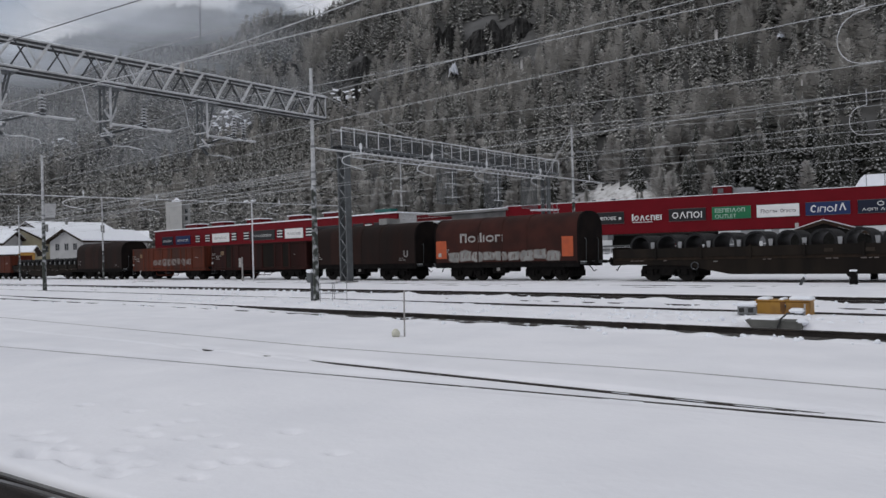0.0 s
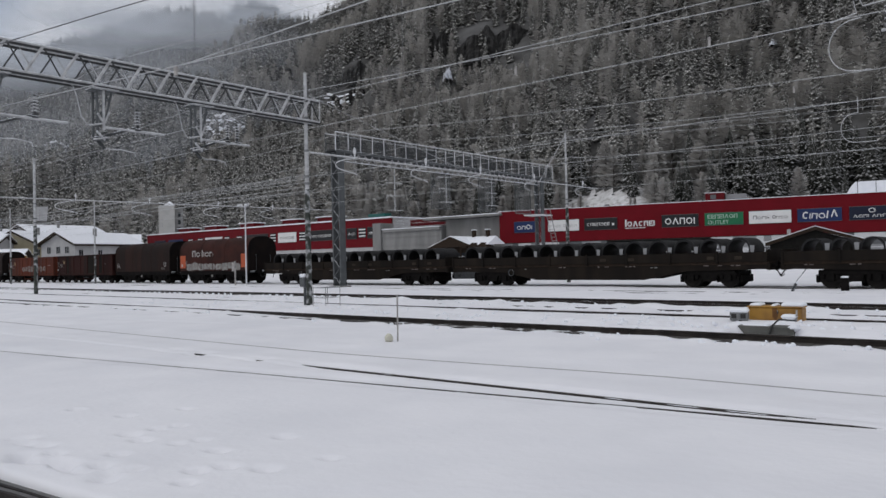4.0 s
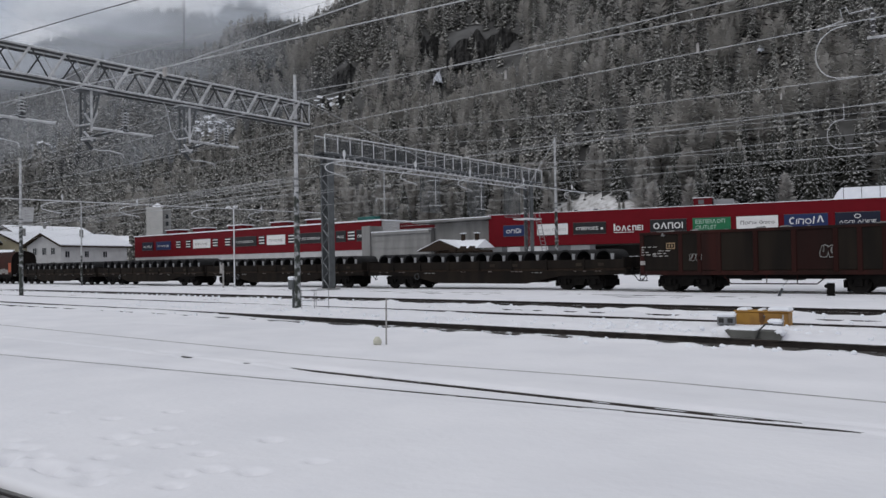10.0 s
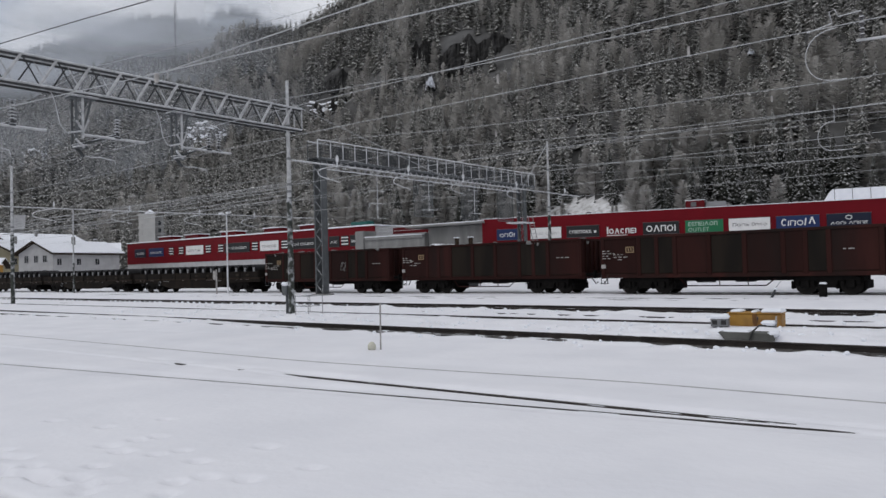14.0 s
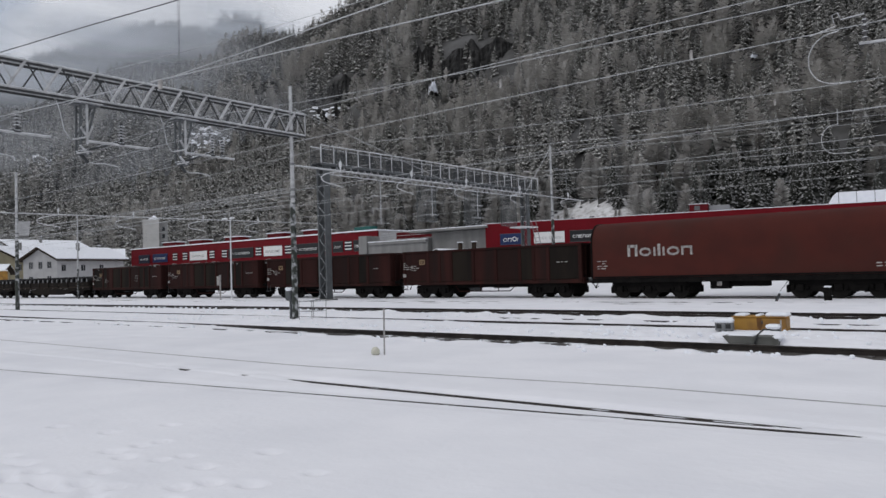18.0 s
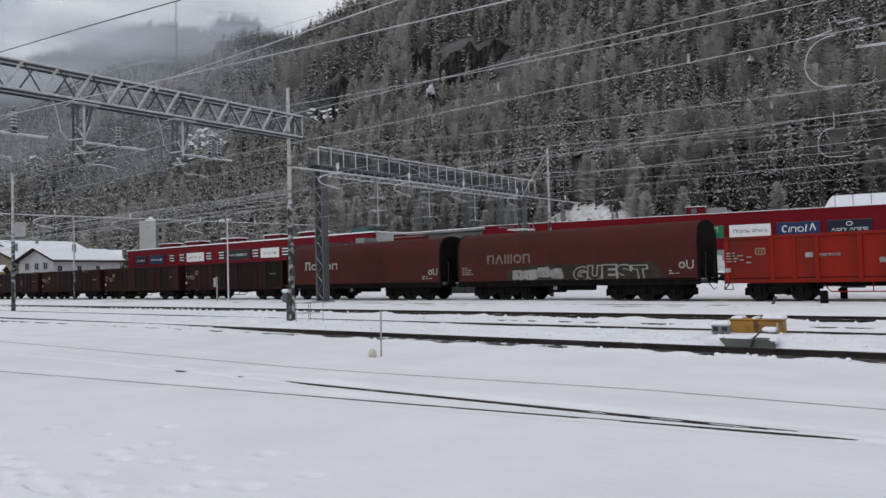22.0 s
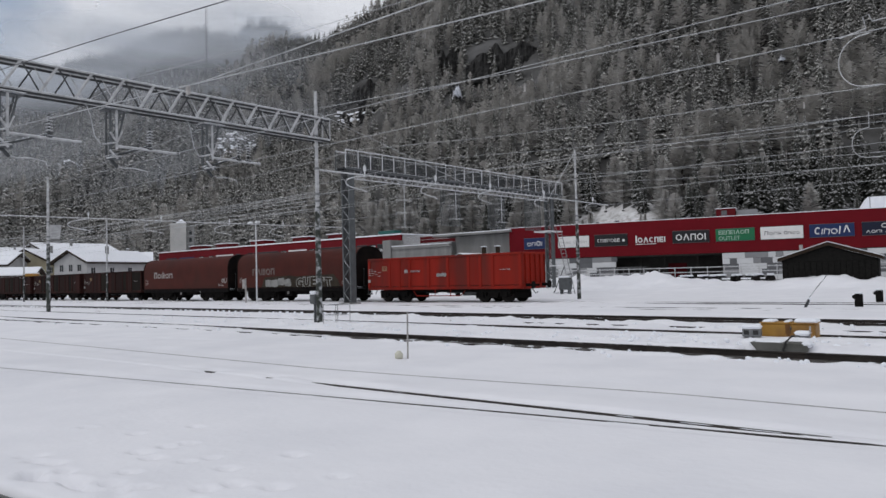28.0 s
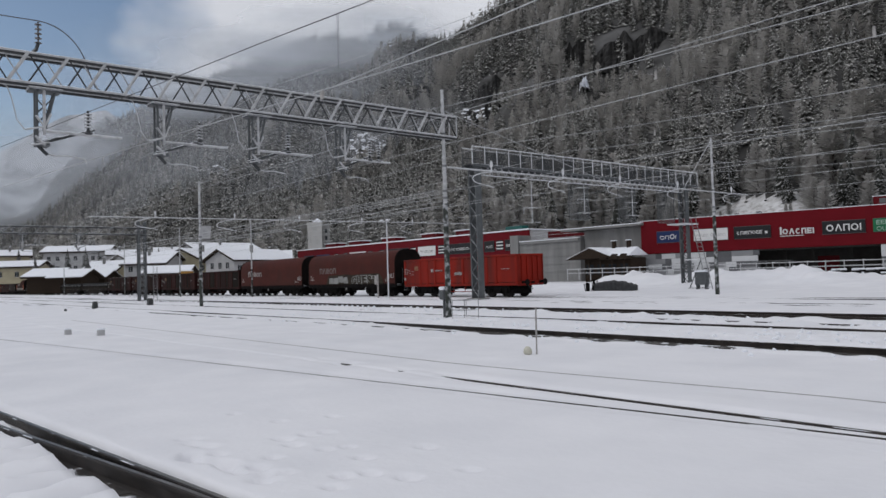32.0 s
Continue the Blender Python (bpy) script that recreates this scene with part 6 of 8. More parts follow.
gable_house("house", "white plastered house with a snowy roof and dark windows", -163.5, 67.0, 17, 10.0, 18, 6.7, 0.46, PLASTER_WHITE, 0.9,
            [(-2.6, 5.5, 1.1, 1.4), (0.2, 5.5, 1.1, 1.4), (2.8, 5.5, 1.1, 1.4), (-2.6, 2.4, 1.1, 1.4), (2.8, 2.4, 1.1, 1.4)], side=rows_of(3, 5.0, 4.8))
gable_house("house", "cream plastered house with a dark timber gable and balcony", -181.0, 64.5, 38, 9.6, 15, 7.6, 0.5, PLASTER_CREAM, 1.1,
            [(x, z, 1.0, 1.3) for z in (2.2, 5.4) for x in (-3.0, 0.0, 3.0)], balcony=True, side=rows_of(3, 4.2, 5.4, 2.2))
VILLAGE = [  # name, label, place, turn, breadth, length, wall height, pitch, wall, base, side windows
    ("house", "broad white house under a wide snowy roof", -214, 78, 4, 14, 20, 8.0, 0.40, PLASTER_WHITE, 2.9, rows_of(5, 4.0, 2.5, 5.6)),
    ("house", "white house with rows of dark windows under a deep snow roof", -185, 54.5, -44, 11, 10, 4.4, 0.52, PLASTER_WHITE, 2.2, rows_of(5, 2.0, 3.2)),
    ("shed", "low plastered shed with a broad snow roof", -160, 49.6, -34, 7.0, 9.0, 3.2, 0.42, PLASTER_CREAM, 0.6, ()),
    ("shed", "timber shed with a slanting snow-laden roof", -183, 32.6, -40, 8, 6.5, 3.6, 0.42, DARK_WOOD, 0.4, ()),
    ("shed", "timber shed with a slanting snow-laden roof", -177, 36.2, -40, 8, 6.5, 3.2, 0.42, DARK_WOOD, 0.4, ()),
    ("shed", "low timber shed with a snow-laden roof", -187, 42.6, -38, 7, 7.0, 3.2, 0.42, DARK_WOOD, 0.4, ()),
    ("house", "pale house almost hidden under a long snowy roof", -203, 49.5, -42, 11, 8.0, 4.6, 0.5, PLASTER_CREAM, 0.7, rows_of(3, 2.6, 2.8)),
    ("house", "wide guest house with rows of windows and a snowy roof", -258, 49.5, -30, 10, 19.0, 7.6, 0.40, PLASTER_WHITE, 5.0, rows_of(7, 2.6, 2.6, 5.6)),
    ("house", "beige house with a snowy roof at the village end", -271, 36.0, -9, 10, 10.0, 6.0, 0.40, PLASTER_CREAM, 6.0, rows_of(3, 2.8, 3.8)),
    ("shed", "long low beige building with a snowy roof", -226, 31.6, -32, 8, 11.0, 4.3, 0.38, PLASTER_CREAM, 3.0, rows_of(4, 4.2, 2.4)),
    ("house", "white house with a shallow snowy roof among others", -244, 63.5, -16, 8, 7.5, 5.5, 0.40, PLASTER_WHITE, 5.6, rows_of(2, 3.0, 4.0)),
    ("house", "white house with a snowy roof above the sheds", -220, 60.5, 14, 8, 9.5, 5.0, 0.38, PLASTER_WHITE, 3.8, rows_of(3, 2.6, 3.6)),
    ("house", "cream house with a snowy roof beside the hall", -184, 85, -27, 9, 9.5, 6.4, 0.45, PLASTER_CREAM, 1.2, rows_of(3, 2.8, 4.6)),
    ("house", "white house with a snowy roof up the slope", -262, 84, -18, 12, 12.0, 6.0, 0.42, PLASTER_WHITE, 6.0, rows_of(3, 3.4, 3.8))]
for name, label, px, py, turn, w, d, h, pitch, wall, b, side in VILLAGE:
    gable_house(name, label, px, py, turn, w, d, h, 0.84 * pitch, wall, 0.9, (), base=b, side=side)
for k, (gx0, gy0, gh) in enumerate(((-187.3, 83.4, 9), (-186.7, 71.7, 11), (-204.5, 66.4, 12), (-187.0, 55.4, 8), (-203.8, 50.8, 11), (-229.9, 48.9, 13), (-211.7, 37.3, 10),
                                (-194.1, 92.6, 12), (-232.0, 72.0, 15), (-240.0, 56.0, 14), (-252.0, 40.0, 14), (-198.0, 39.0, 8))):
    vt = thing("spruce_tree", "snow-dusted dark spruce between the village houses", "tree", "village trees", pose(gx0, gy0, 0.0, 0, 0, 50 * k))
    vt.scale = (gh * 1.15, gh * 1.15, gh)
    part("trunk", stem, BARK, vt)
    part("crown", edge_spruce[k % 5], NEEDLES_EDGE, vt)
garden = thing("spruce_tree", "snow-laden garden spruce between the houses", "tree", "trees at the forest edge", pose(-194.7, 45.8, 1.0))
garden.scale = (10.5, 10.5, 9.4)
part("trunk", stem, BARK, garden)
part("crown", edge_spruce[1], NEEDLES, garden)

shrub_rng = random.Random(33)
for k in range(16):
    a, e = shrub_rng.uniform(23.8, 29.3), shrub_rng.uniform(9, 22)
    q = float(foot(a)) + e
    sh = thing("shrub", "bare frosted shrub on the snowy bank", "shrub", "shrubs on the bank",
               pose(-q * math.sin(radians(a)), q * math.cos(radians(a)), float(slope_z(np.float64(q), np.float64(a))) - 0.1, 0, 0, 40 * k))
    hh = shrub_rng.uniform(0.7, 1.6)
    sh.scale = (hh * 1.9, hh * 1.9, hh)
    part("twigs", edge_larch[k % 3], LARCH_EDGE, sh)

# ---- freight train ----
AXLE_R = 0.46
MESH, WHEELS = {}, []


def shared(key, make, smooth=0):
    if key not in MESH:
        MESH[key] = make().mesh(key.split(":")[0], smooth)
    return MESH[key]


def wheelset_geo():
    r = AXLE_R
    half = [(0.95, 0.05), (0.95, 0.075), (0.86, 0.08), (0.845, 0.14), (0.80, r * 0.75), (0.825, r * 0.86), (0.825, r), (0.70, r + 0.004), (0.685, r + 0.03), (0.66, r + 0.03),
            (0.655, r * 0.85), (0.70, r * 0.75), (0.68, 0.14), (0.62, 0.085)]
    return Geo().lathe([(-y, q) for y, q in half] + half[::-1], 22)


def bogie_geo(axles, base):
    g = Geo()
    half = base * (axles - 1) / 2
    for s in (-1, 1):
        y = s * 1.02
        g.prism([(-half - 0.45, 0.62), (half + 0.45, 0.62), (half + 0.35, 0.78), (0.35, 0.86), (-0.35, 0.86), (-half - 0.35, 0.78)], 1, y - 0.09, y + 0.09)
        for k in range(axles):
            x = -half + k * base
            g.box((x, y + s * 0.02, 0.47), (0.34, 0.24, 0.34), 0.03)
            g.box((x - 0.30, y, 0.50), (0.16, 0.16, 0.22), 0.02).box((x + 0.30, y, 0.50), (0.16, 0.16, 0.22), 0.02)
        for k in range(axles - 1):
            x = -half + (k + 0.5) * base
            g.prism([(x - 0.42, 0.62), (x + 0.42, 0.62), (x + 0.30, 0.30), (x - 0.30, 0.30)], 1, y - 0.06, y + 0.06)
    g.box((0, 0, 0.66), (2 * half + 1.0, 1.9, 0.30), 0.03)
    for k in range(axles):
        x = -half + k * base
        for e in (-0.56, 0.56):
            g.box((x + e, 0, 0.42), (0.12, 1.7, 0.36), 0.02)
    return g


def bogie(wagon, x, axles, base):
    bg = part("bogie", shared(f"bogie:{axles}:{base}", lambda: bogie_geo(axles, base)), BOGIE, wagon)
    bg.location = (x, 0, 0)
    for k in range(axles):
        ws = part("wheelset", shared("wheelset", wheelset_geo, 40), WHEEL, bg)
        ws.location = (-base * (axles - 1) / 2 + k * base, 0, AXLE_R)
        WHEELS.append(ws)


def end_gear(wagon, half, lob):
    """Buffers, draw hook and brake hoses at both ends."""
    for s in (-1, 1):
        for y in (-0.875, 0.875):
            b = part("buffer", shared("buffer", lambda: Geo().tube((0, 0, 0), (0.32, 0, 0), 0.095, n=12).tube((0.30, 0, 0), (0.56, 0, 0), 0.07, n=12)
                                      .tube((0.56, 0, 0), (0.60, 0, 0), 0.225, 0.215, n=16), 40), BOGIE, wagon)
            b.matrix_basis = pose(s * (lob / 2 - 0.60), y, 1.04, 0, 0, 0 if s > 0 else 180)
        hose = [(s * (half - 0.05), -0.35, 0.95), (s * (half + 0.18), -0.35, 0.75), (s * (half + 0.34), -0.3, 0.52), (s * (half + 0.42), -0.2, 0.62)]
        part("brake_hose", Geo().path(hose, 0.028, 6), PAINT_BLACK, wagon)
        part("draw_hook", Geo().box((s * (half + 0.2), 0, 1.02), (0.4, 0.1, 0.14), 0.02), BOGIE, wagon)


def marks(wagon, x0, z0, rng, y, rows=4, material=None):
    """Stencilled data that cannot be read: small plain bars."""
    g = Geo()
    for i in range(rows):
        x = x0
        for k in range(rng.choice((2, 3))):
            w = rng.uniform(0.10, 0.26)
            if rng.random() < 0.85:
                g.box((x + w / 2, y, z0 - 0.13 * i), (w, 0.012, 0.045))
            x += w + 0.09
    tagged(part("stencilled_data", g, material or PAINT_WHITE, wagon), kind="stuff")


def graffiti(wagon, x0, x1, z0, z1, y, rng, n, fill, line):
    """Sprayed tag: overlapping uneven bubbles with an outline, paler fill and dark inner strokes."""
    w = (x1 - x0) / n
    for i in range(n):
        a = x0 + (i + 0.5) * w
        h0, h1 = z0 + rng.uniform(0, 0.16) * (z1 - z0), z1 - rng.uniform(0, 0.22) * (z1 - z0)
        mid, lean = (h0 + h1) / 2, rng.uniform(-0.25, 0.35)
        ring = []
        for k in range(12):
            t = 2 * math.pi * k / 12
            c, s = math.cos(t), math.sin(t)
            pz = (h1 - h0) / 2 * math.copysign(abs(s) ** 0.45, s) * rng.uniform(0.78, 1.06)
            ring.append((a + w * 0.60 * math.copysign(abs(c) ** 0.45, c) * rng.uniform(0.72, 1.08) + lean * pz * 0.4, mid + pz))
        inner = [(a + (px - a) * 0.84, mid + (pz - mid) * 0.87) for px, pz in ring]
        part("graffiti_outline", Geo().prism(ring[::-1], 1, y - 0.004 - 0.0004 * i, y), line, wagon)
        part("graffiti_fill", Geo().prism(inner[::-1], 1, y - 0.008 - 0.0004 * i, y - 0.003), fill, wagon)
        for _ in range(2):
            q, hh = a + rng.uniform(-0.28, 0.28) * w, rng.uniform(0.25, 0.5) * (h1 - h0)
            part("graffiti_stroke", Geo().box((q, y - 0.011, mid + rng.uniform(-0.2, 0.2) * (h1 - h0)), (0.09 * w + 0.02, 0.008, hh), 0.002, pose(0, 0, 0, 0, rng.uniform(-25, 25), 0)), line, wagon)


def blocks(wagon, x0, x1, z0, z1, y, material, shapes="Onitino", bold=0.22):
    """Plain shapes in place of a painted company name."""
    lettering(wagon, x0, x1, z0, z1, shapes, material, y, "painted_shape", bold)


def tag_word(wagon, text, x0, x1, z0, z1, y, fill, line):
    """A sprayed word of fat leaning letters that crowd each other: pale outline, dark filling."""
    w = (x1 - x0) / len(text)
    for i, ch in enumerate(text):
        lift = 0.12 * (z1 - z0) * math.sin(math.pi * (i + 0.5) / len(text))
        for k, (off, m) in enumerate(((0.105, line), (0.04, fill))):
            cu = bpy.data.curves.new("tag", "FONT")
            cu.body, cu.size, cu.extrude, cu.offset, cu.shear = ch, 1.0, 0.003, off, 0.12 - 0.06 * i
            tmp = bpy.data.objects.new("tmp", cu)
            me = bpy.data.meshes.new_from_object(tmp)
            bpy.data.objects.remove(tmp)
            me.materials.clear()
            if not k:
                px, py = [v.co.x for v in me.vertices], [v.co.y for v in me.vertices]
                ax, ay, sx, sy = min(px), min(py), 1.12 * w / (max(px) - min(px)), (z1 - z0 - 0.12 * (z1 - z0) + lift) / (max(py) - min(py))
            part("graffiti_outline" if not k else "graffiti_fill", me, m, wagon).matrix_basis = (
                pose(x0 + i * w - 0.06 * w - ax * sx, y - 0.004 * (k + 1) - 0.0005 * i, z0 - ay * sy, 90) @ Matrix.Diagonal((sx, sy, 1, 1)))


def open_wagon(label, material, x, seed, load=0):
    """A high-sided bogie open wagon: ribbed steel sides with double doors."""
    w = thing("open_wagon", label, "freight wagon", "wagons of the train")
    rg, soot = random.Random(seed), random.Random(seed + 5)
    L2, hw, z0, z1 = 6.43, 1.35, 1.02, 2.93
    floor = part("floor", Geo().box((0, 0, 1.1), (2 * L2, 2.5, 0.12)), DARK_WOOD, w)
    ribs = [-6.35, -4.35, -3.42, -2.5, -0.82, 0.82, 2.5, 3.42, 4.35, 6.35]
    for s in (-1, 1):
        y = s * (hw - 0.09)
        for k, (a, b) in enumerate(zip(ribs, ribs[1:])):
            door = k in (1, 2, 6, 7)
            part("door_leaf" if door else "side_panel", Geo().box(((a + b) / 2, y + s * (0.025 if door else 0), (z0 + z1) / 2), (b - a - 0.02, 0.05, z1 - z0 - 0.1), 0.008),
                 WAGON_DARK if material is WAGON_BROWN and soot.random() < (0.5 if door else 0.3) else material, w)
        for a in ribs:
            part("side_post", Geo().prism([(-0.12, 0), (0.12, 0), (0.085, -0.06), (-0.085, -0.06)] if s > 0 else [(-0.085, -0.06), (0.085, -0.06), (0.12, 0), (-0.12, 0)], 2, z0 - 0.06, z1 - 0.02)
                 , material, w).matrix_basis = Matrix.Translation((a, s * (hw - 0.065), 0)) @ (Matrix.Rotation(math.pi, 4, "Z") if s > 0 else Matrix.Identity(4))
        part("top_rim", Geo().box((0, s * (hw - 0.06), z1), (2 * L2 + 0.06, 0.14, 0.14), 0.02), material, w)
        part("solebar", Geo().box((0, s * (hw - 0.10), 0.93), (2 * L2, 0.12, 0.20), 0.015), material, w)
    for s in (-1, 1):
        part("end_wall", Geo().box((s * (L2 - 0.06), 0, (z0 + z1) / 2), (0.06, 2 * hw - 0.24, z1 - z0), 0.01), material, w)
        part("end_rim", Geo().box((s * (L2 - 0.02), 0, z1), (0.14, 2 * hw - 0.24, 0.14), 0.02), material, w)
        for y in (-0.8, -0.27, 0.27, 0.8):
            part("end_post", Geo().box((s * (L2 + 0.01), y, (z0 + z1) / 2), (0.10, 0.10, z1 - z0), 0.015), material, w)
        part("headstock", Geo().box((s * (L2 + 0.0), 0, 0.98), (0.16, 2.5, 0.34), 0.02), material, w)
    for x0 in (-4.2, 4.2):
        bogie(w, x0, 2, 1.8)
    rod = [(-2.3, -1.15, 0.75), (-2.0, -1.18, 0.42), (1.7, -1.18, 0.42), (2.1, -1.15, 0.75)]
    part("brake_frame", Geo().path(rod, 0.03, 6).tube((-0.4, -1.18, 0.42), (-0.4, -1.15, 0.85), 0.025, n=6).tube((0.9, -1.18, 0.42), (0.9, -1.15, 0.85), 0.025, n=6), material, w)
    part("brake_cylinder", Geo().tube((-1.7, -0.5, 0.72), (-0.8, -0.5, 0.72), 0.17, n=12), DARK_STEEL, w)
    part("air_reservoir", Geo().box((0.6, -0.4, 0.72), (0.9, 0.5, 0.3), 0.04), DARK_STEEL, w)
    part("step", Geo().box((-6.3, -1.3, 0.55), (0.4, 0.2, 0.04)).tube((-6.48, -1.3, 0.55), (-6.48, -1.3, 1.0), 0.02, n=5).tube((-6.12, -1.3, 0.55), (-6.12, -1.3, 1.0), 0.02, n=5), DARK_STEEL, w)
    part("centre_sill", Geo().box((0, 0, 0.80), (6.4, 1.5, 0.34), 0.03), BOGIE, w)
    end_gear(w, L2, 14.04)
    marks(w, -6.35, 2.25, rg, -hw - 0.006, 4)
    marks(w, -5.75, 2.05, rg, -hw + 0.052, 3)
    part("data_plate", Geo().box((-6.3, -hw - 0.004, 1.45), (0.24, 0.014, 0.2)), PAINT_WHITE, w)
    marks(w, 4.9, 2.0, rg, -hw + 0.052, 1)
    part("emblem", Geo().box((-4.85, -hw + 0.052, 2.42), (0.44, 0.012, 0.05)).box((-4.85, -hw + 0.052, 2.16), (0.44, 0.012, 0.05)).box((-5.05, -hw + 0.052, 2.29), (0.05, 0.012, 0.22))
         .box((-4.65, -hw + 0.052, 2.29), (0.05, 0.012, 0.22)).box((-4.92, -hw + 0.052, 2.29), (0.06, 0.012, 0.14)).box((-4.78, -hw + 0.052, 2.29), (0.06, 0.012, 0.14)), EMBLEM, w)
    if load:
        lg = Geo()
        for k in range(46):
            a = rg.uniform(-6.2, 6.2)
            lg.box((a, rg.uniform(-1.1, 1.0), 2.84 + rg.uniform(-0.1, 0.12)), (rg.uniform(0.3, 0.9), rg.uniform(0.2, 0.6), rg.uniform(0.15, 0.3)), 0.05,
                   pose(0, 0, 0, rg.uniform(-20, 20), rg.uniform(-15, 15), rg.uniform(0, 90)))
        part("load", lg, CONCRETE, w, "heaped load just above the rim")
    return w, x


def hood_profile(hw, z0, zs, zt, n=9):
    """Half-rounded section of a covered wagon, in y and z."""
    pts = [(-hw, z0), (-hw, zs)]
    for k in range(1, 2 * n):
        t = math.pi * k / (2 * n)
        pts.append((-hw * math.copysign(abs(math.cos(t)) ** 0.75, math.cos(t)), zs + (zt - zs) * math.sin(t) ** 0.85))
    pts += [(hw, zs), (hw, z0)]
    return pts


def hood_wagon(label, material, x, L2, lob, axles, base, seed, zt=3.98, tarp=True, letter=True):
    """A coil wagon under a round hood with dark end walls."""
    w = thing("covered_wagon", label, "freight wagon", "wagons of the train")
    rg = random.Random(seed)
    hw = 1.36
    prof = hood_profile(hw, 1.05, 2.75, zt)
    part("hood", Geo().prism(prof[::-1], 0, -L2 + 0.08, L2 - 0.08), material, w, smooth=35)
    big = [(a * 1.02, b + (0.025 if b > 1.2 else 0)) for a, b in prof]
    for s in (-1, 1):
        e = 0.045
        part("end_wall", Geo().prism(big[::-1], 0, s * (L2 - e + 0.01) - e, s * (L2 - e + 0.01) + e), HOOD_END, w, smooth=35)
        part("end_platform", Geo().box((s * (L2 + 0.05), 0, 1.02), (0.4, 2.5, 0.16), 0.02), DARK_STEEL, w)
        for y in (-0.7, 0.7):
            part("end_handrail", Geo().path([(s * (L2 + 0.08), y, 1.1), (s * (L2 + 0.12), y, 2.3), (s * (L2 + 0.04), y, 2.4)], 0.02, 5), DARK_STEEL, w)
    if not tarp:
        for k in (-1, 0, 1):
            part("hood_seam", Geo().prism([(a * 1.012, b + (0.02 if b > 1.2 else 0)) for a, b in prof][::-1], 0, k * L2 * 0.34 - 0.06, k * L2 * 0.34 + 0.06), material, w, smooth=35)
    for s in (-1, 1):
        part("solebar", Geo().box((0, s * (hw - 0.07), 0.93), (2 * L2, 0.12, 0.26), 0.02), BOGIE, w)
        part("hood_rail", Geo().box((0, s * (hw + 0.01), 1.1), (2 * L2 - 0.3, 0.06, 0.08), 0.01), BOGIE, w)
    half_b = base * (axles - 1) / 2
    for sx in (-1, 1):
        bogie(w, sx * (L2 - half_b - 1.45), axles, base)
    gap = L2 - 2 * half_b - 2.4
    part("underframe_box", Geo().box((-gap * 0.4, -0.9, 0.66), (0.9, 0.5, 0.42), 0.03), BOGIE, w)
    part("brake_gear", Geo().box((gap * 0.3, -0.7, 0.70), (max(gap, 0.6), 0.4, 0.3), 0.03), BOGIE, w)
    part("rating_plate", Geo().box((-gap * 0.4, -1.16, 0.7), (0.22, 0.02, 0.2)), PAINT_WHITE, w)
    end_gear(w, L2, lob)
    y = -hw - 0.006
    marks(w, -L2 + 0.35, 1.95, rg, y, 4)
    marks(w, L2 - 1.5, 1.5, rg, y, 2)
    if letter:
        word("U", 0.62, pose(L2 - 0.66 if tarp else L2 - 1.12, y - 0.002, 1.58, 90), PAINT_WHITE, w).name = "painted_letter"
    if tarp:
        part("painted_disc", Geo().ring((L2 - 0.84, y, 1.77), 0.17, 0.09, 0.012, 1, 14), PAINT_WHITE, w)
    return w, x


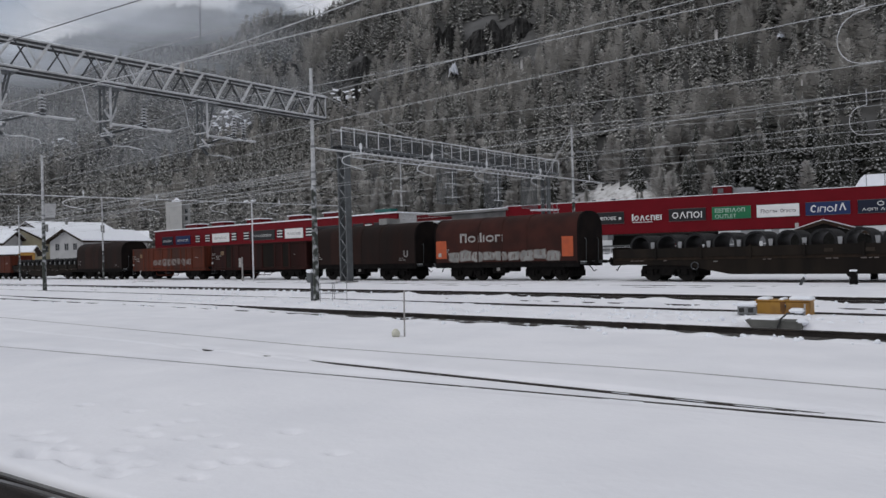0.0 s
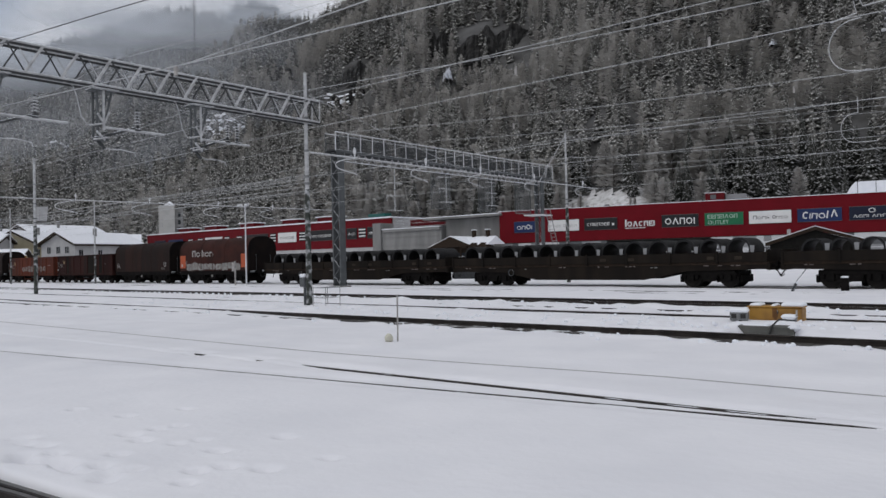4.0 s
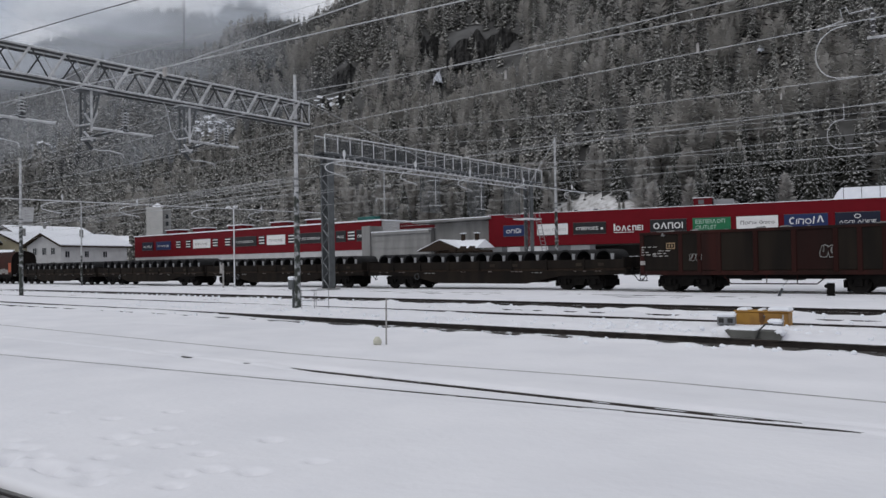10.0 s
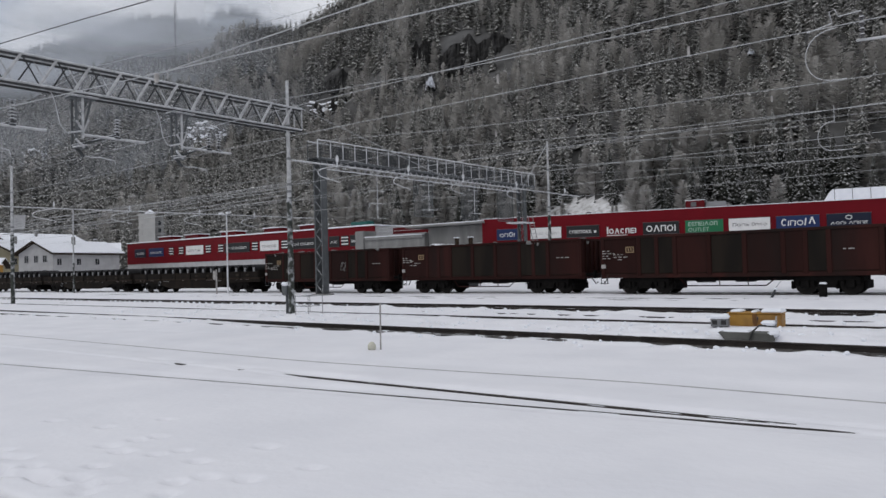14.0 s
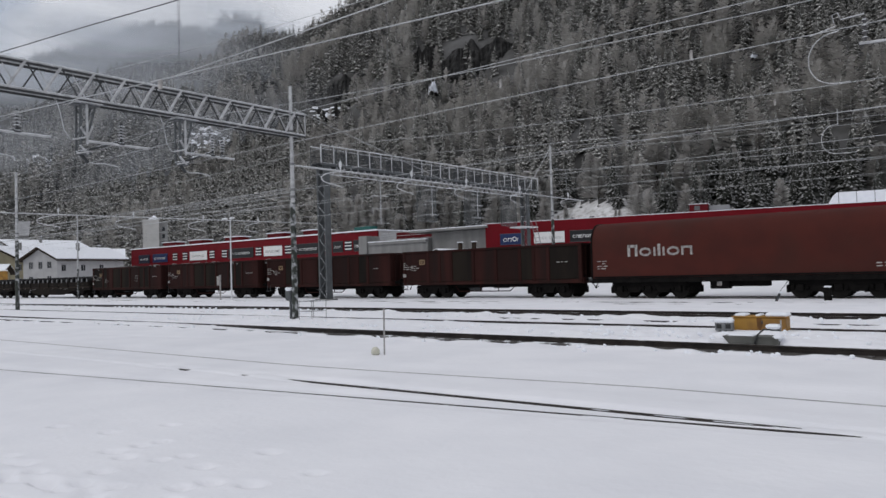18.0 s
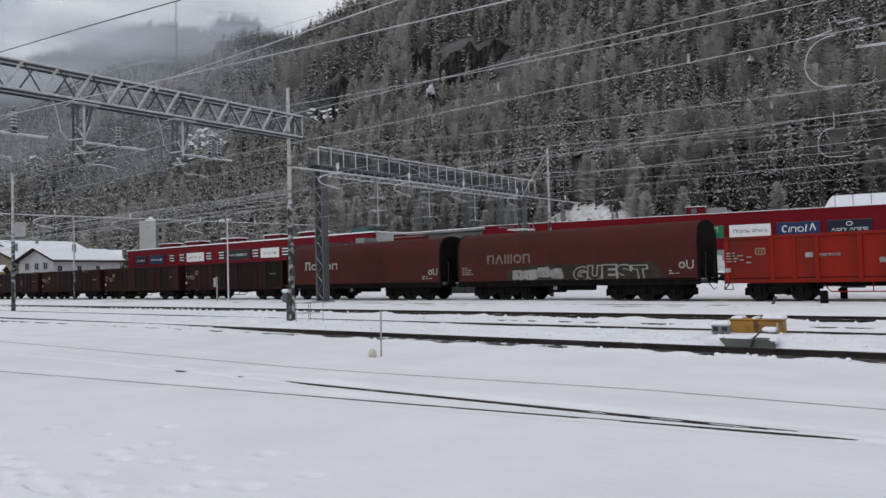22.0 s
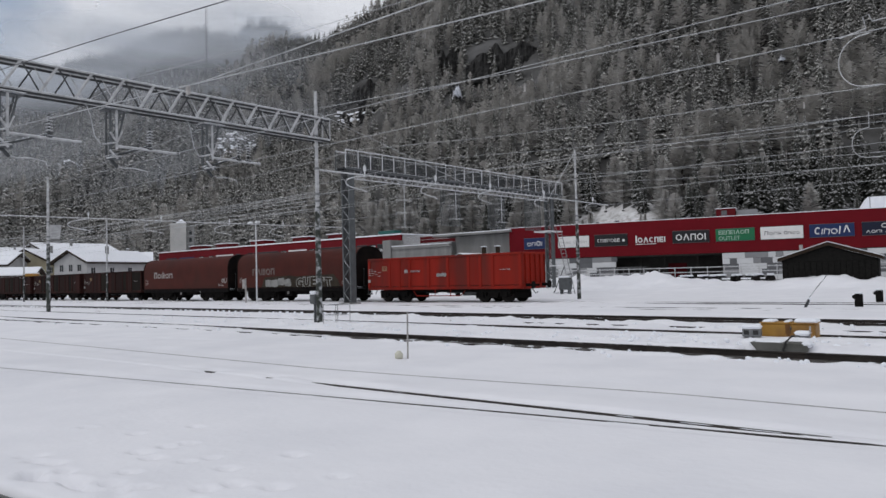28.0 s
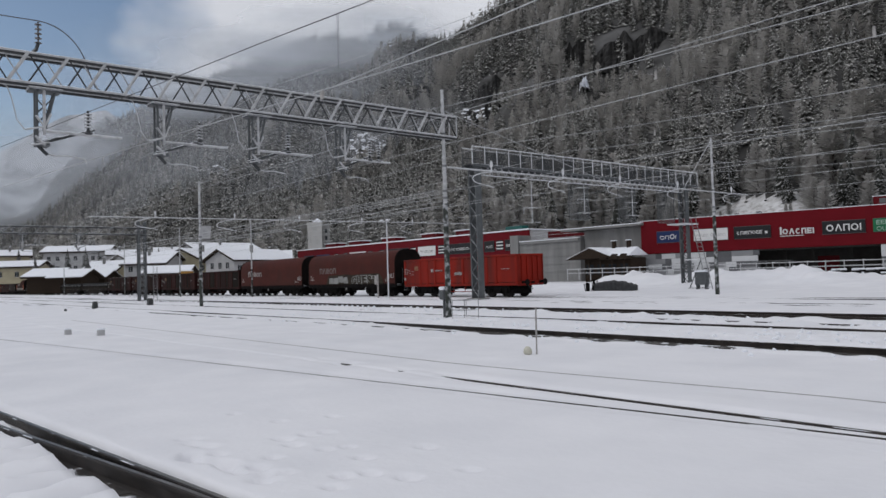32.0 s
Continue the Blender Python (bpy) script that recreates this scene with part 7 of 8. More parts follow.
def coil_wagon(label, x, count, seed):
    """A low-sided bogie wagon with a row of black pipe lengths lying across it."""
    w = thing("stake_wagon", label, "freight wagon", "wagons of the train")
    rg = random.Random(seed)
    L2, hw = 9.3, 1.36
    part("deck", Geo().box((0, 0, 1.16), (2 * L2, 2.5, 0.14), 0.01), DARK_WOOD, w)
    for s in (-1, 1):
        part("solebar", Geo().prism([(-9.25, 1.18), (-9.25, 0.88), (-5.5, 0.80), (-3.3, 0.36), (3.2, 0.36), (5.4, 0.80), (9.25, 0.88), (9.25, 1.18)], 1, s * 1.14 - 0.07, s * 1.14 + 0.07), WAGON_DARK, w)
        n = 8
        for k in range(n):
            a = -L2 + (k + 0.5) * 2 * L2 / n
            part("drop_side", Geo().box((a, s * (hw - 0.05), 1.45), (2 * L2 / n - 0.05, 0.06, 0.46), 0.01), WAGON_DARK, w)
            part("side_hinge", Geo().box((a - L2 / n + 0.02, s * (hw - 0.02), 1.45), (0.10, 0.12, 0.62), 0.015), WAGON_DARK, w)
    for s in (-1, 1):
        part("end_board", Geo().box((s * (L2 - 0.05), 0, 1.5), (0.08, 2.5, 0.6), 0.01), WAGON_DARK, w)
        part("headstock", Geo().box((s * L2, 0, 1.0), (0.16, 2.5, 0.34), 0.02), WAGON_DARK, w)
        bogie(w, s * 6.5, 2, 1.8)
    pitch = (2 * L2 - 1.4) / count
    r = min(0.58, pitch * 0.44)
    for k in range(count):
        a = -L2 + 0.7 + (k + 0.5) * pitch
        part("steel_pipe", shared(f"steel_pipe:{r:.2f}", lambda: Geo().ring((0, 0, 0), r, r * 0.82, 2.2, 1, 22), 40), COIL, w).location = (a, rg.uniform(-0.05, 0.05), 1.23 + r)
        part("pipe_stake", shared("pipe_stake", lambda: Geo().prism([(-0.04, -0.40), (0.04, -0.40), (0.10, 0.34), (-0.10, 0.34)], 1, -0.03, 0.03)), PANEL_GREY, w).location = (a + pitch / 2, -hw + 0.16, 1.66)
    end_gear(w, L2, 19.2)
    part("hand_wheel", Geo().ring((-5.0, -1.25, 0.78), 0.2, 0.16, 0.04, 1, 14), DARK_STEEL, w)
    marks(w, -4.4, 1.12, rg, -1.216, 2, PAINT_GREY)
    marks(w, 3.6, 1.12, rg, -1.216, 2, PAINT_GREY)
    for a in (-8.4, -6.6, -1.8, 0.6, 2.2, 6.3, 7.6):
        marks(w, a, 1.06, rg, -1.216, 1, PAINT_FADED)
        if a > 0:
            part("chalk_patch", Geo().box((a + 0.4, -1.386, 1.42), (0.34, 0.006, 0.16)), OVERPAINT, w)
    return w, x


YS = -1.366
CARS = []
CARS.append(open_wagon("bright red steel open wagon with ribbed sides at the train's end", WAGON_RED, -9.49, 1))
wr = CARS[-1][0]
graffiti(wr, -0.1, 0.85, 1.62, 1.92, -1.326, random.Random(3), 4, PAINT_GREY, PAINT_WHITE)
part("painted_bar", Geo().box((-2.8, -1.326, 2.06), (0.3, 0.014, 0.22), 0.004), PAINT_WHITE, wr)
blocks(wr, -2.55, -1.55, 1.98, 2.14, -1.326, PAINT_WHITE, "onbnnob")
CARS.append(hood_wagon("rounded dark red covered coil wagon with silver and black graffiti", HOOD_RED, -24.47, 7.33, 15.95, 3, 1.55, 2))
wr = CARS[-1][0]
blocks(wr, -5.15, -2.15, 2.13, 2.66, YS, PAINT_FADED, "NTIIION", 0.20)
part("overpaint", Geo().prism([(-4.0, 1.07), (5.7, 1.07), (5.4, 1.6), (4.9, 2.05), (0.5, 1.95), (-0.3, 2.05), (-3.5, 1.95)], 1, YS - 0.002, YS + 0.004), OVERPAINT, wr)
graffiti(wr, -3.43, -0.08, 1.12, 1.95, YS - 0.003, random.Random(8), 4, PAINT_GREY, PAINT_GREY)
tag_word(wr, "GUEST", 0.57, 4.72, 1.08, 1.92, YS - 0.003, OVERPAINT, PAINT_GREY)
CARS.append(hood_wagon("rounded dark red covered coil wagon with a white name", HOOD_RED, -40.47, 7.33, 15.95, 3, 1.55, 3))
wr = CARS[-1][0]
blocks(wr, -5.30, -1.86, 2.14, 2.74, YS, PAINT_WHITE, "NoiIion", 0.24)
for k, (lab, load) in enumerate((("weathered oxide-brown open wagon with stained ribbed sides", 0), ("weathered oxide-brown open wagon with dusty ribs", 0),
                                 ("weathered oxide-brown open wagon with dark sooty panels", 1), ("weathered oxide-brown open wagon with a scrap load and small graffiti", 1))):
    CARS.append(open_wagon(lab, WAGON_BROWN, -54.85 - 14.04 * k, 20 + k, load))
wr = CARS[-1][0]
graffiti(wr, -3.9, -3.3, 1.5, 1.95, -1.33, random.Random(14), 2, WAGON_BROWN, PAINT_GREY)
graffiti(wr, 1.9, 2.5, 1.45, 2.15, -1.33, random.Random(15), 2, WAGON_BROWN, PAINT_GREY)
for k, n in enumerate((15, 15, 13, 12)):
    CARS.append(coil_wagon("dark low-sided wagon loaded with a row of black steel pipes", -113.6 - 19.22 * k, n, 30 + k))
CARS.append(hood_wagon("red-brown covered wagon with orange patches and graffiti", HOOD_BROWN, -187.83, 5.2, 12.04, 2, 1.8, 41, 3.9, False, False))
wr = CARS[-1][0]
blocks(wr, -3.17, 0.13, 2.36, 2.92, YS, PAINT_WHITE, "NoiIion", 0.24)
graffiti(wr, -4.07, 4.03, 1.1, 1.95, YS, random.Random(18), 9, PAINT_GREY, PAINT_FADED)
for a, b in ((-4.68, 0.86), (4.50, 0.72)):
    part("orange_patch", Geo().box((a, YS - 0.004, 1.95), (b, 0.012, 1.12), 0.004), ORANGE_PATCH, wr)
part("data_plate", Geo().box((-4.80, YS - 0.012, 1.62), (0.26, 0.01, 0.24)), PAINT_WHITE, wr)
CARS.append(hood_wagon("sooty dark brown covered wagon", HOOD_DARK, -199.93, 5.2, 12.04, 2, 1.8, 42, 3.9, False))
CARS.append(open_wagon("oxide-brown open wagon with worn ribbed sides", WAGON_BROWN, -212.4, 43))
CARS.append(open_wagon("rusty orange open wagon with pale graffiti", WAGON_ORANGE, -226.5, 44))
wr = CARS[-1][0]
graffiti(wr, -2.5, 4.5, 1.2, 2.1, -1.33, random.Random(19), 8, PAINT_FADED, WAGON_ORANGE)
CARS.append(hood_wagon("grimy brown covered wagon", HOOD_DARK, -240.43, 5.2, 12.04, 2, 1.8, 45, 3.9, False, False))
CARS.append(coil_wagon("dark low-sided wagon loaded with a row of black steel pipes", -255.3, 13, 46))
CARS.append(open_wagon("oxide-brown open wagon far up the train", WAGON_ORANGE, -272.0, 47))
CARS.append(open_wagon("oxide-brown open wagon far up the train", WAGON_BROWN, -286.1, 48))

# ---- small things of the yard ----
yb = thing("point_heater_cabinet", "ochre steel cabinet capped with snow between the tracks", "cabinet", m=pose(-5.05, 19.0, 0.0, 0, 0, 2))
part("body", Geo().box((0, 0, 0.08), (1.24, 0.5, 0.46), 0.025), YELLOW_BOX, yb)
part("lid", Geo().box((0, 0, 0.325), (1.28, 0.56, 0.03), 0.012), YELLOW_BOX, yb)
part("rust_stain", Geo().add([(-0.05, -0.2515, 0.30), (0.07, -0.2515, 0.30), (0.09, -0.2515, 0.12), (0.03, -0.2515, -0.02), (-0.04, -0.2515, 0.08)], [(4, 3, 2, 1, 0)]), RUST, yb)
part("latch", Geo().box((0.08, -0.262, 0.20), (0.03, 0.02, 0.08), 0.005), DARK_STEEL, yb)
part("foot", Geo().box((-0.5, 0, -0.17), (0.16, 0.4, 0.12), 0.02), DARK_STEEL, yb)
part("foot", Geo().box((0.5, 0, -0.17), (0.16, 0.4, 0.12), 0.02), DARK_STEEL, yb)
for a, b, c in ((-0.44, 0.28, 0.05), (-0.02, 0.12, 0.04), (0.40, 0.50, 0.08)):
    part("snow_cap", Geo().box((a, 0, 0.335 + c / 2), (b, 0.50, c + 0.03), 0.04), SNOW_CAP, yb)
jb = thing("junction_box", "small grey cast junction box with two square cable ports", "junction box", m=pose(-5.74, 18.35, 0.06, 0, 0, 8))
part("body", Geo().box((0, 0, 0.06), (0.42, 0.26, 0.22), 0.02), GALV, jb)
part("bracket", Geo().box((0, 0, -0.12), (0.12, 0.12, 0.20), 0.01), DARK_STEEL, jb)
for a in (-0.11, 0.10):
    part("port", Geo().box((a, -0.132, 0.06), (0.12, 0.02, 0.11), 0.006), PAINT_BLACK, jb)
part("snow_cap", Geo().box((0, 0, 0.195), (0.44, 0.28, 0.09), 0.035), SNOW_CAP, jb)
cc = thing("cable_trough", "grey concrete cable trough half buried in snow", "concrete trough", m=pose(-4.42, 16.15, 0.0, 0, 0, 1))
part("trough", Geo().prism([(-0.62, 0.11), (0.50, 0.11), (0.50, -0.28), (-0.30, -0.28)], 1, -0.22, 0.3), TROUGH, cc)
part("cable", Geo().path([(0.16, 0.6, 0.20), (0.14, 0.1, 0.24), (0.10, -0.24, 0.15), (0.05, -0.26, 0.0), (0.0, -0.26, -0.22)], 0.02, 6), PAINT_BLACK, cc)
part("snow_cover", Geo().box((-0.30, 0.12, 0.10), (0.55, 0.36, 0.07), 0.04), SNOW_CAP, cc)
part("snow_clump", Geo().box((0.48, -0.1, 0.10), (0.22, 0.26, 0.14), 0.06), SNOW_CAP, cc)
lb = thing("point_machine", "small white-capped point motor housing", "point machine", m=pose(-4.45, 17.75, 0, 0, 0, 0))
part("housing", Geo().box((0, 0, 0.08), (0.28, 0.24, 0.18), 0.04), GREY_STEEL, lb)
part("snow_cap", Geo().box((0, 0, 0.185), (0.32, 0.28, 0.10), 0.045), SNOW_CAP, lb)
part("lever", Geo().tube((0.15, 0, 0.1), (0.16, 0, 0.34), 0.022, n=6), PAINT_WHITE, lb)
rk = random.Random(21)
for k in range(26):
    x = rk.uniform(-9.5, -2.6)
    ck = thing("snow_clod", "chunk of broken snow thrown up beside the cleared rail", "snow clod", "snow clods", pose(x, rk.choice((13.5, 16.2, 16.5, 17.2)) + rk.uniform(-0.25, 0.3), 0.03, rk.uniform(0, 40), rk.uniform(0, 40), rk.uniform(0, 90)))
    e = rk.uniform(0.05, 0.11)
    part("clod", Geo().box((0, 0, 0), (e * 1.4, e, e * 0.8), e * 0.28), SNOW_CAP, ck)
chips = Geo()
for k in range(120):
    x = -78.0 + 0.6 * k
    if rk.random() < 0.8 and x < -24:
        e = rk.uniform(0.07, 0.13)
        chips.box((x, 23.84 + rk.uniform(-0.02, 0.02), -0.02), (e * 1.5, e, 0.09), 0.03, None)
    if rk.random() < 0.45:
        chips.box((x + 0.2, 13.86 + rk.uniform(-0.03, 0.03), -0.06), (rk.uniform(0.1, 0.3), 0.09, 0.08), 0.03, None)
tagged(part("snow_chips", chips, SNOW_CAP), "lumps of snow left on the rail fastenings", "snow", kind="stuff")
st = thing("marker_stake", "thin white marker stake with a yellowed stone at its foot", "stake", m=pose(-10.2, 10.8, 0))
part("rod", Geo().tube((0, 0, -0.2), (0.02, 0, 0.98), 0.018, n=7), PAINT_WHITE, st)
sb = thing("marker_stone", "rounded pale marker stone with a yellow-green tint", "stone", m=pose(-10.33, 10.68, -0.02))
part("stone", Geo().box((0, 0, 0.1), (0.20, 0.18, 0.20), 0.07), surface("lichen_stone", (0.55, 0.54, 0.46), (0.44, 0.43, 0.36), 8.0, 0.9), sb)
lp = thing("yard_lamp", "slim grey lamp post with two lamp heads", "lamp post", m=pose(-46.8, 32.9, 0))
part("post", Geo().tube((0, 0, -0.2), (0, 0, 6.05), 0.06, 0.045, 10), RIMED, lp, smooth=40)
for s in (-1, 1):
    part("lamp_head", Geo().tube((0, 0, 6.0), (0.4 * s, -0.15, 6.15), 0.025, n=6).box((0.45 * s, -0.17, 6.15), (0.42, 0.26, 0.16), 0.05), RIMED, lp)
sp = thing("dwarf_signal", "white post with small signal boxes", "signal post", m=pose(-48.1, 32.8, 0))
part("post", Geo().tube((0, 0, -0.2), (0, 0, 1.9), 0.06, n=8), PAINT_WHITE, sp)
part("signal_box", Geo().box((-0.12, -0.05, 1.45), (0.28, 0.2, 0.7), 0.03), PAINT_WHITE, sp)
for k, (x, y) in enumerate(((-74.6, 34.2), (-87.8, 31.0), (-163.3, 34.0), (-122.0, 34.2))):
    mp = thing("catenary_mast", "slender grey catenary mast beside the tracks", "mast", "slender masts", pose(x, y, 0))
    part("pole", Geo().tube((0, 0, -0.2), (0, 0, 3.0), 0.10, 0.085, 10), MAST_GREEN, mp, smooth=40)
    part("upper_pole", Geo().tube((0, 0, 3.0), (0, 0, 8.4), 0.083, 0.06, 10), TRUSS, mp, smooth=40)
    part("cantilever", Geo().tube((0, 0, 6.3), (0, 2.6, 6.6), 0.03, n=6).tube((0, 0, 7.4), (0, 2.6, 6.6), 0.02, n=6), GALV, mp)
mm = thing("catenary_mast", "slim mast standing close behind the main gantry mast", "mast", "slender masts", pose(-25.5, 21.2, 0))
part("pole", Geo().tube((0, 0, -0.2), (0, 0, 5.7), 0.085, 0.06, 10), MAST_GREEN, mm, smooth=40)
fan = thing("anchor_wire", "several thin wires running from the slim mast along the tracks", "overhead wire", "overhead wires")
for k, (za, yb, zb) in enumerate(((5.62, 22.0, 5.5), (5.45, 23.5, 5.45), (5.3, 25.3, 5.6), (5.1, 25.5, 5.0), (4.9, 27.5, 5.2))):
    part("strand", Geo().tube((-25.5, 21.2, za), (-120.0, yb, zb), 0.011, n=5), WIRE, fan)
cg = thing("mast_cage", "low wire guard round the mast foot", "guard rail", m=pose(MX + 0.75, MY + 0.2, 0))
gd = Geo()
for a, b in ((-0.35, -0.35), (0.35, -0.35), (0.35, 0.35), (-0.35, 0.35)):
    gd.tube((a, b, -0.1), (a, b, 0.75), 0.012, n=5)
for z in (0.35, 0.72):
    gd.path([(-0.35, -0.35, z), (0.35, -0.35, z), (0.35, 0.35, z), (-0.35, 0.35, z), (-0.35, -0.35, z)], 0.012, 5)
part("wire_frame", gd, GALV, cg)
mbx = thing("mast_cabinet", "snow-capped control box at the mast foot", "cabinet", m=pose(MX - 0.32, MY + 0.05, 0))
part("body", Geo().box((0, 0, 0.95), (0.34, 0.3, 0.42), 0.05).tube((0, 0, -0.1), (0, 0, 0.8), 0.05, n=8), GREY_STEEL, mbx)
part("snow_cap", Geo().box((0, 0, 1.18), (0.36, 0.32, 0.12), 0.05), SNOW_CAP, mbx)
ul = thing("leaning_marker", "dark signal lever stub leaning out of the snow", "lever", m=pose(-8.0, 32.3, 0))
part("stub", Geo().tube((0, 0, -0.1), (0.20, 0, 0.34), 0.06, 0.05, 9), DARK_STEEL, ul)
part("snow_cap", Geo().box((0.21, 0, 0.38), (0.14, 0.13, 0.07), 0.03), SNOW_CAP, ul)
sp2 = thing("snow_pole", "thin leaning pole stuck in the snow bank", "pole", m=pose(-9.98, 40.0, 0))
part("rod", Geo().tube((0, 0, -0.3), (0.91, 1.5, 1.28), 0.022, n=6), DARK_STEEL, sp2)
for k, (x, y) in enumerate(((-6.2, 33.4), (-6.2, 37.9))):
    bp = thing("buffer_post", "short dark cast post with a snow cap beside the track", "post", "short posts", pose(x, y, 0))
    part("post", Geo().box((0, 0, 0.22), (0.28, 0.26, 0.64), 0.04).tube((-0.18, 0, 0.4), (-0.02, -0.18, 0.4), 0.08, n=9), BOGIE, bp)
    part("snow_cap", Geo().box((0, 0, 0.56), (0.28, 0.26, 0.08), 0.04), SNOW_CAP, bp)
eb = thing("relay_cabinet", "grey relay cabinet on legs beside the portal leg", "cabinet", m=pose(-29.8, 50.0, 0))
part("body", Geo().box((0, 0, 0.85), (0.9, 0.6, 1.0), 0.04), GREY_STEEL, eb)
for s in (-0.35, 0.35):
    part("leg", Geo().box((s, 0, 0.1), (0.1, 0.4, 0.6)), GREY_STEEL, eb)
part("snow_cap", Geo().box((0, 0, 1.39), (0.94, 0.64, 0.12), 0.05), SNOW_CAP, eb)
ld = thing("ladder", "aluminium ladder leaning on the portal", "ladder", m=pose(-29.3, 49.9, 0))
for dx in (0.0, 0.42):
    part("stile", Geo().tube((dx, 0, -0.05), (dx - 1.32, 0.2, 5.5), 0.03, n=6), GALV, ld)
for k in range(17):
    q = (k + 0.6) / 18
    part("rung", Geo().tube((-1.32 * q, 0.2 * q, 5.5 * q), (0.42 - 1.32 * q, 0.2 * q, 5.5 * q), 0.02, n=5), GALV, ld)
part("foot_bar", Geo().tube((-1.6, 0, 0.12), (0.1, 0, 0.12), 0.03, n=6), DARK_STEEL, ld)
part("brace", Geo().tube((-1.5, 0, 0.12), (-0.55, 0.1, 2.2), 0.035, n=6), DARK_STEEL, ld)
part("stay_bar", Geo().box((-1.2, 0.1, 2.28), (1.3, 0.08, 0.08), 0.01), RIMED, ld)
tp = thing("covered_trailer", "dark tarpaulin-covered bundle lying in the snow", "bundle", m=pose(-36.9, 48.2, 0.0, 0, 0, 28))
lump, brg = Geo(), random.Random(12)
for k in range(11):
    q = k / 10
    lump.box((0, 0, 0), (0.75, 1.1 - 0.3 * q, 0.35 + 0.45 * math.sin(1.2 + 1.3 * q)), 0.12, pose(-0.9 + 2.6 * q, brg.uniform(-0.1, 0.1), 0.28 + 0.12 * math.sin(4 * q), brg.uniform(-8, 8), brg.uniform(-14, 14), brg.uniform(-10, 10)))
part("tarpaulin", lump, TRUSS_DARK, tp)
for k in range(3):
    part("tarpaulin_snow", Geo().box((0, 0, 0), (brg.uniform(0.3, 0.8), brg.uniform(0.4, 0.8), 0.10), 0.045, pose(-0.5 + 0.4 * k, brg.uniform(-0.2, 0.2), 0.66 + 0.05 * math.sin(k), brg.uniform(-8, 8), brg.uniform(-10, 10), brg.uniform(0, 60))), SNOW_CAP, tp)
for k in range(12):
    part("scrap_bar", Geo().tube((-2.0 + 0.13 * k, -0.55 + 0.1 * k, -0.05), (-2.1 + 0.16 * k + brg.uniform(-0.3, 0.3), -0.5 + 0.1 * k, 0.35 + brg.uniform(0, 0.55)), brg.uniform(0.03, 0.06), n=6), BOGIE, tp)
part("rack", Geo().box((-1.85, -0.4, 0.30), (0.3, 0.3, 0.8), 0.03).box((-1.45, 0.3, 0.45), (0.2, 0.2, 1.0), 0.03), BOGIE, tp)
wsr = random.Random(6)
for k, (u, v) in enumerate(((0, 0), (1.5, 0.9), (2.1, -0.4), (3.2, 0.3), (4.0, 1.2), (5.1, -0.2), (6.3, 0.5), (7.0, -0.6), (8.3, 0.4))):
    wp = thing("stored_wheelset", "snow-capped spare wheelset stored on the bank", "wheelset", "stored wheelsets", pose(-28.7 + u, 69.2 + v, 0.62, 0, 0, 60 + wsr.uniform(-30, 30)))
    part("wheelset", shared("wheelset", wheelset_geo, 40), WHEEL, wp)
    part("snow_cap", Geo().box((0, 0.76, 0.46), (0.66, 0.3, 0.2), 0.08).box((0, -0.76, 0.46), (0.7, 0.28, 0.2), 0.08).box((0, 0, 0.12), (0.34, 1.2, 0.14), 0.05), SNOW_CAP, wp)
# crumbs of broken snow along the cleared tracks
crumb, rcb = Geo(), random.Random(77)
for _ in range(900):
    x, y = rcb.uniform(-34, -1.5), rcb.choice((13.45, 16.3, 16.9, 17.6, 18.4, 20.7, 21.6, 22.6)) + rcb.gauss(0, 0.25)
    e = 0.025 + 0.075 * rcb.random() ** 2.5
    crumb.box((0, 0, 0), (1.3 * e, e, 0.85 * e), 0.26 * e, pose(x, y, float(ground_z(np.float64(x), np.float64(y))) + 0.2 * e, rcb.uniform(0, 50), rcb.uniform(0, 50), rcb.uniform(0, 180)))
tagged(part("snow_crumbs", crumb, SNOW_CAP), "crumbs of broken snow thrown up along the cleared rails", "snow crumbs", kind="stuff")
tr = thing("trestle", "low steel trestle half buried in the snow bank", "trestle", m=pose(-35.6, 65.2, 0.2, 0, 0, 20))
part("top_bar", Geo().box((0, 0, 0.75), (2.2, 0.14, 0.1), 0.02), GREY_STEEL, tr)
for a in (-0.95, 0.95):
    for e in (-0.35, 0.35):
        part("leg", Geo().tube((a, 0, 0.75), (a + e, e * 0.6, -0.3), 0.035, n=6), GREY_STEEL, tr)
part("snow_cap", Geo().box((0, 0, 0.83), (2.1, 0.16, 0.09), 0.03), SNOW_CAP, tr)
fn = thing("yard_fence", "low steel post-and-rail fence before the hall", "fence", m=pose(-62, 72, 0.65, 0, 0, 8))
for k in range(38):
    part("post", shared("fence_post", lambda: Geo().box((0, 0, 0.6), (0.09, 0.09, 1.5), 0.01)), TRUSS, fn).location = (1.7 * k, 0, 0)
for z in (0.75, 1.25):
    part("rail", Geo().box((31.5, 0, z), (63, 0.06, 0.09), 0.01), TRUSS, fn)
crt = thing("trolley_cage", "galvanised cage trolleys parked by the hall", "cage", m=pose(-45.5, 88.5, 0, 0, 0, 14))
cgm = Geo()
for k in range(7):
    cgm.box((k * 0.75, 0, 1.1), (0.06, 0.06, 2.2))
for z in (0.3, 1.2, 2.2):
    cgm.box((2.25, 0, z), (4.5, 0.06, 0.06))
part("cage_frame", cgm, GALV, crt)
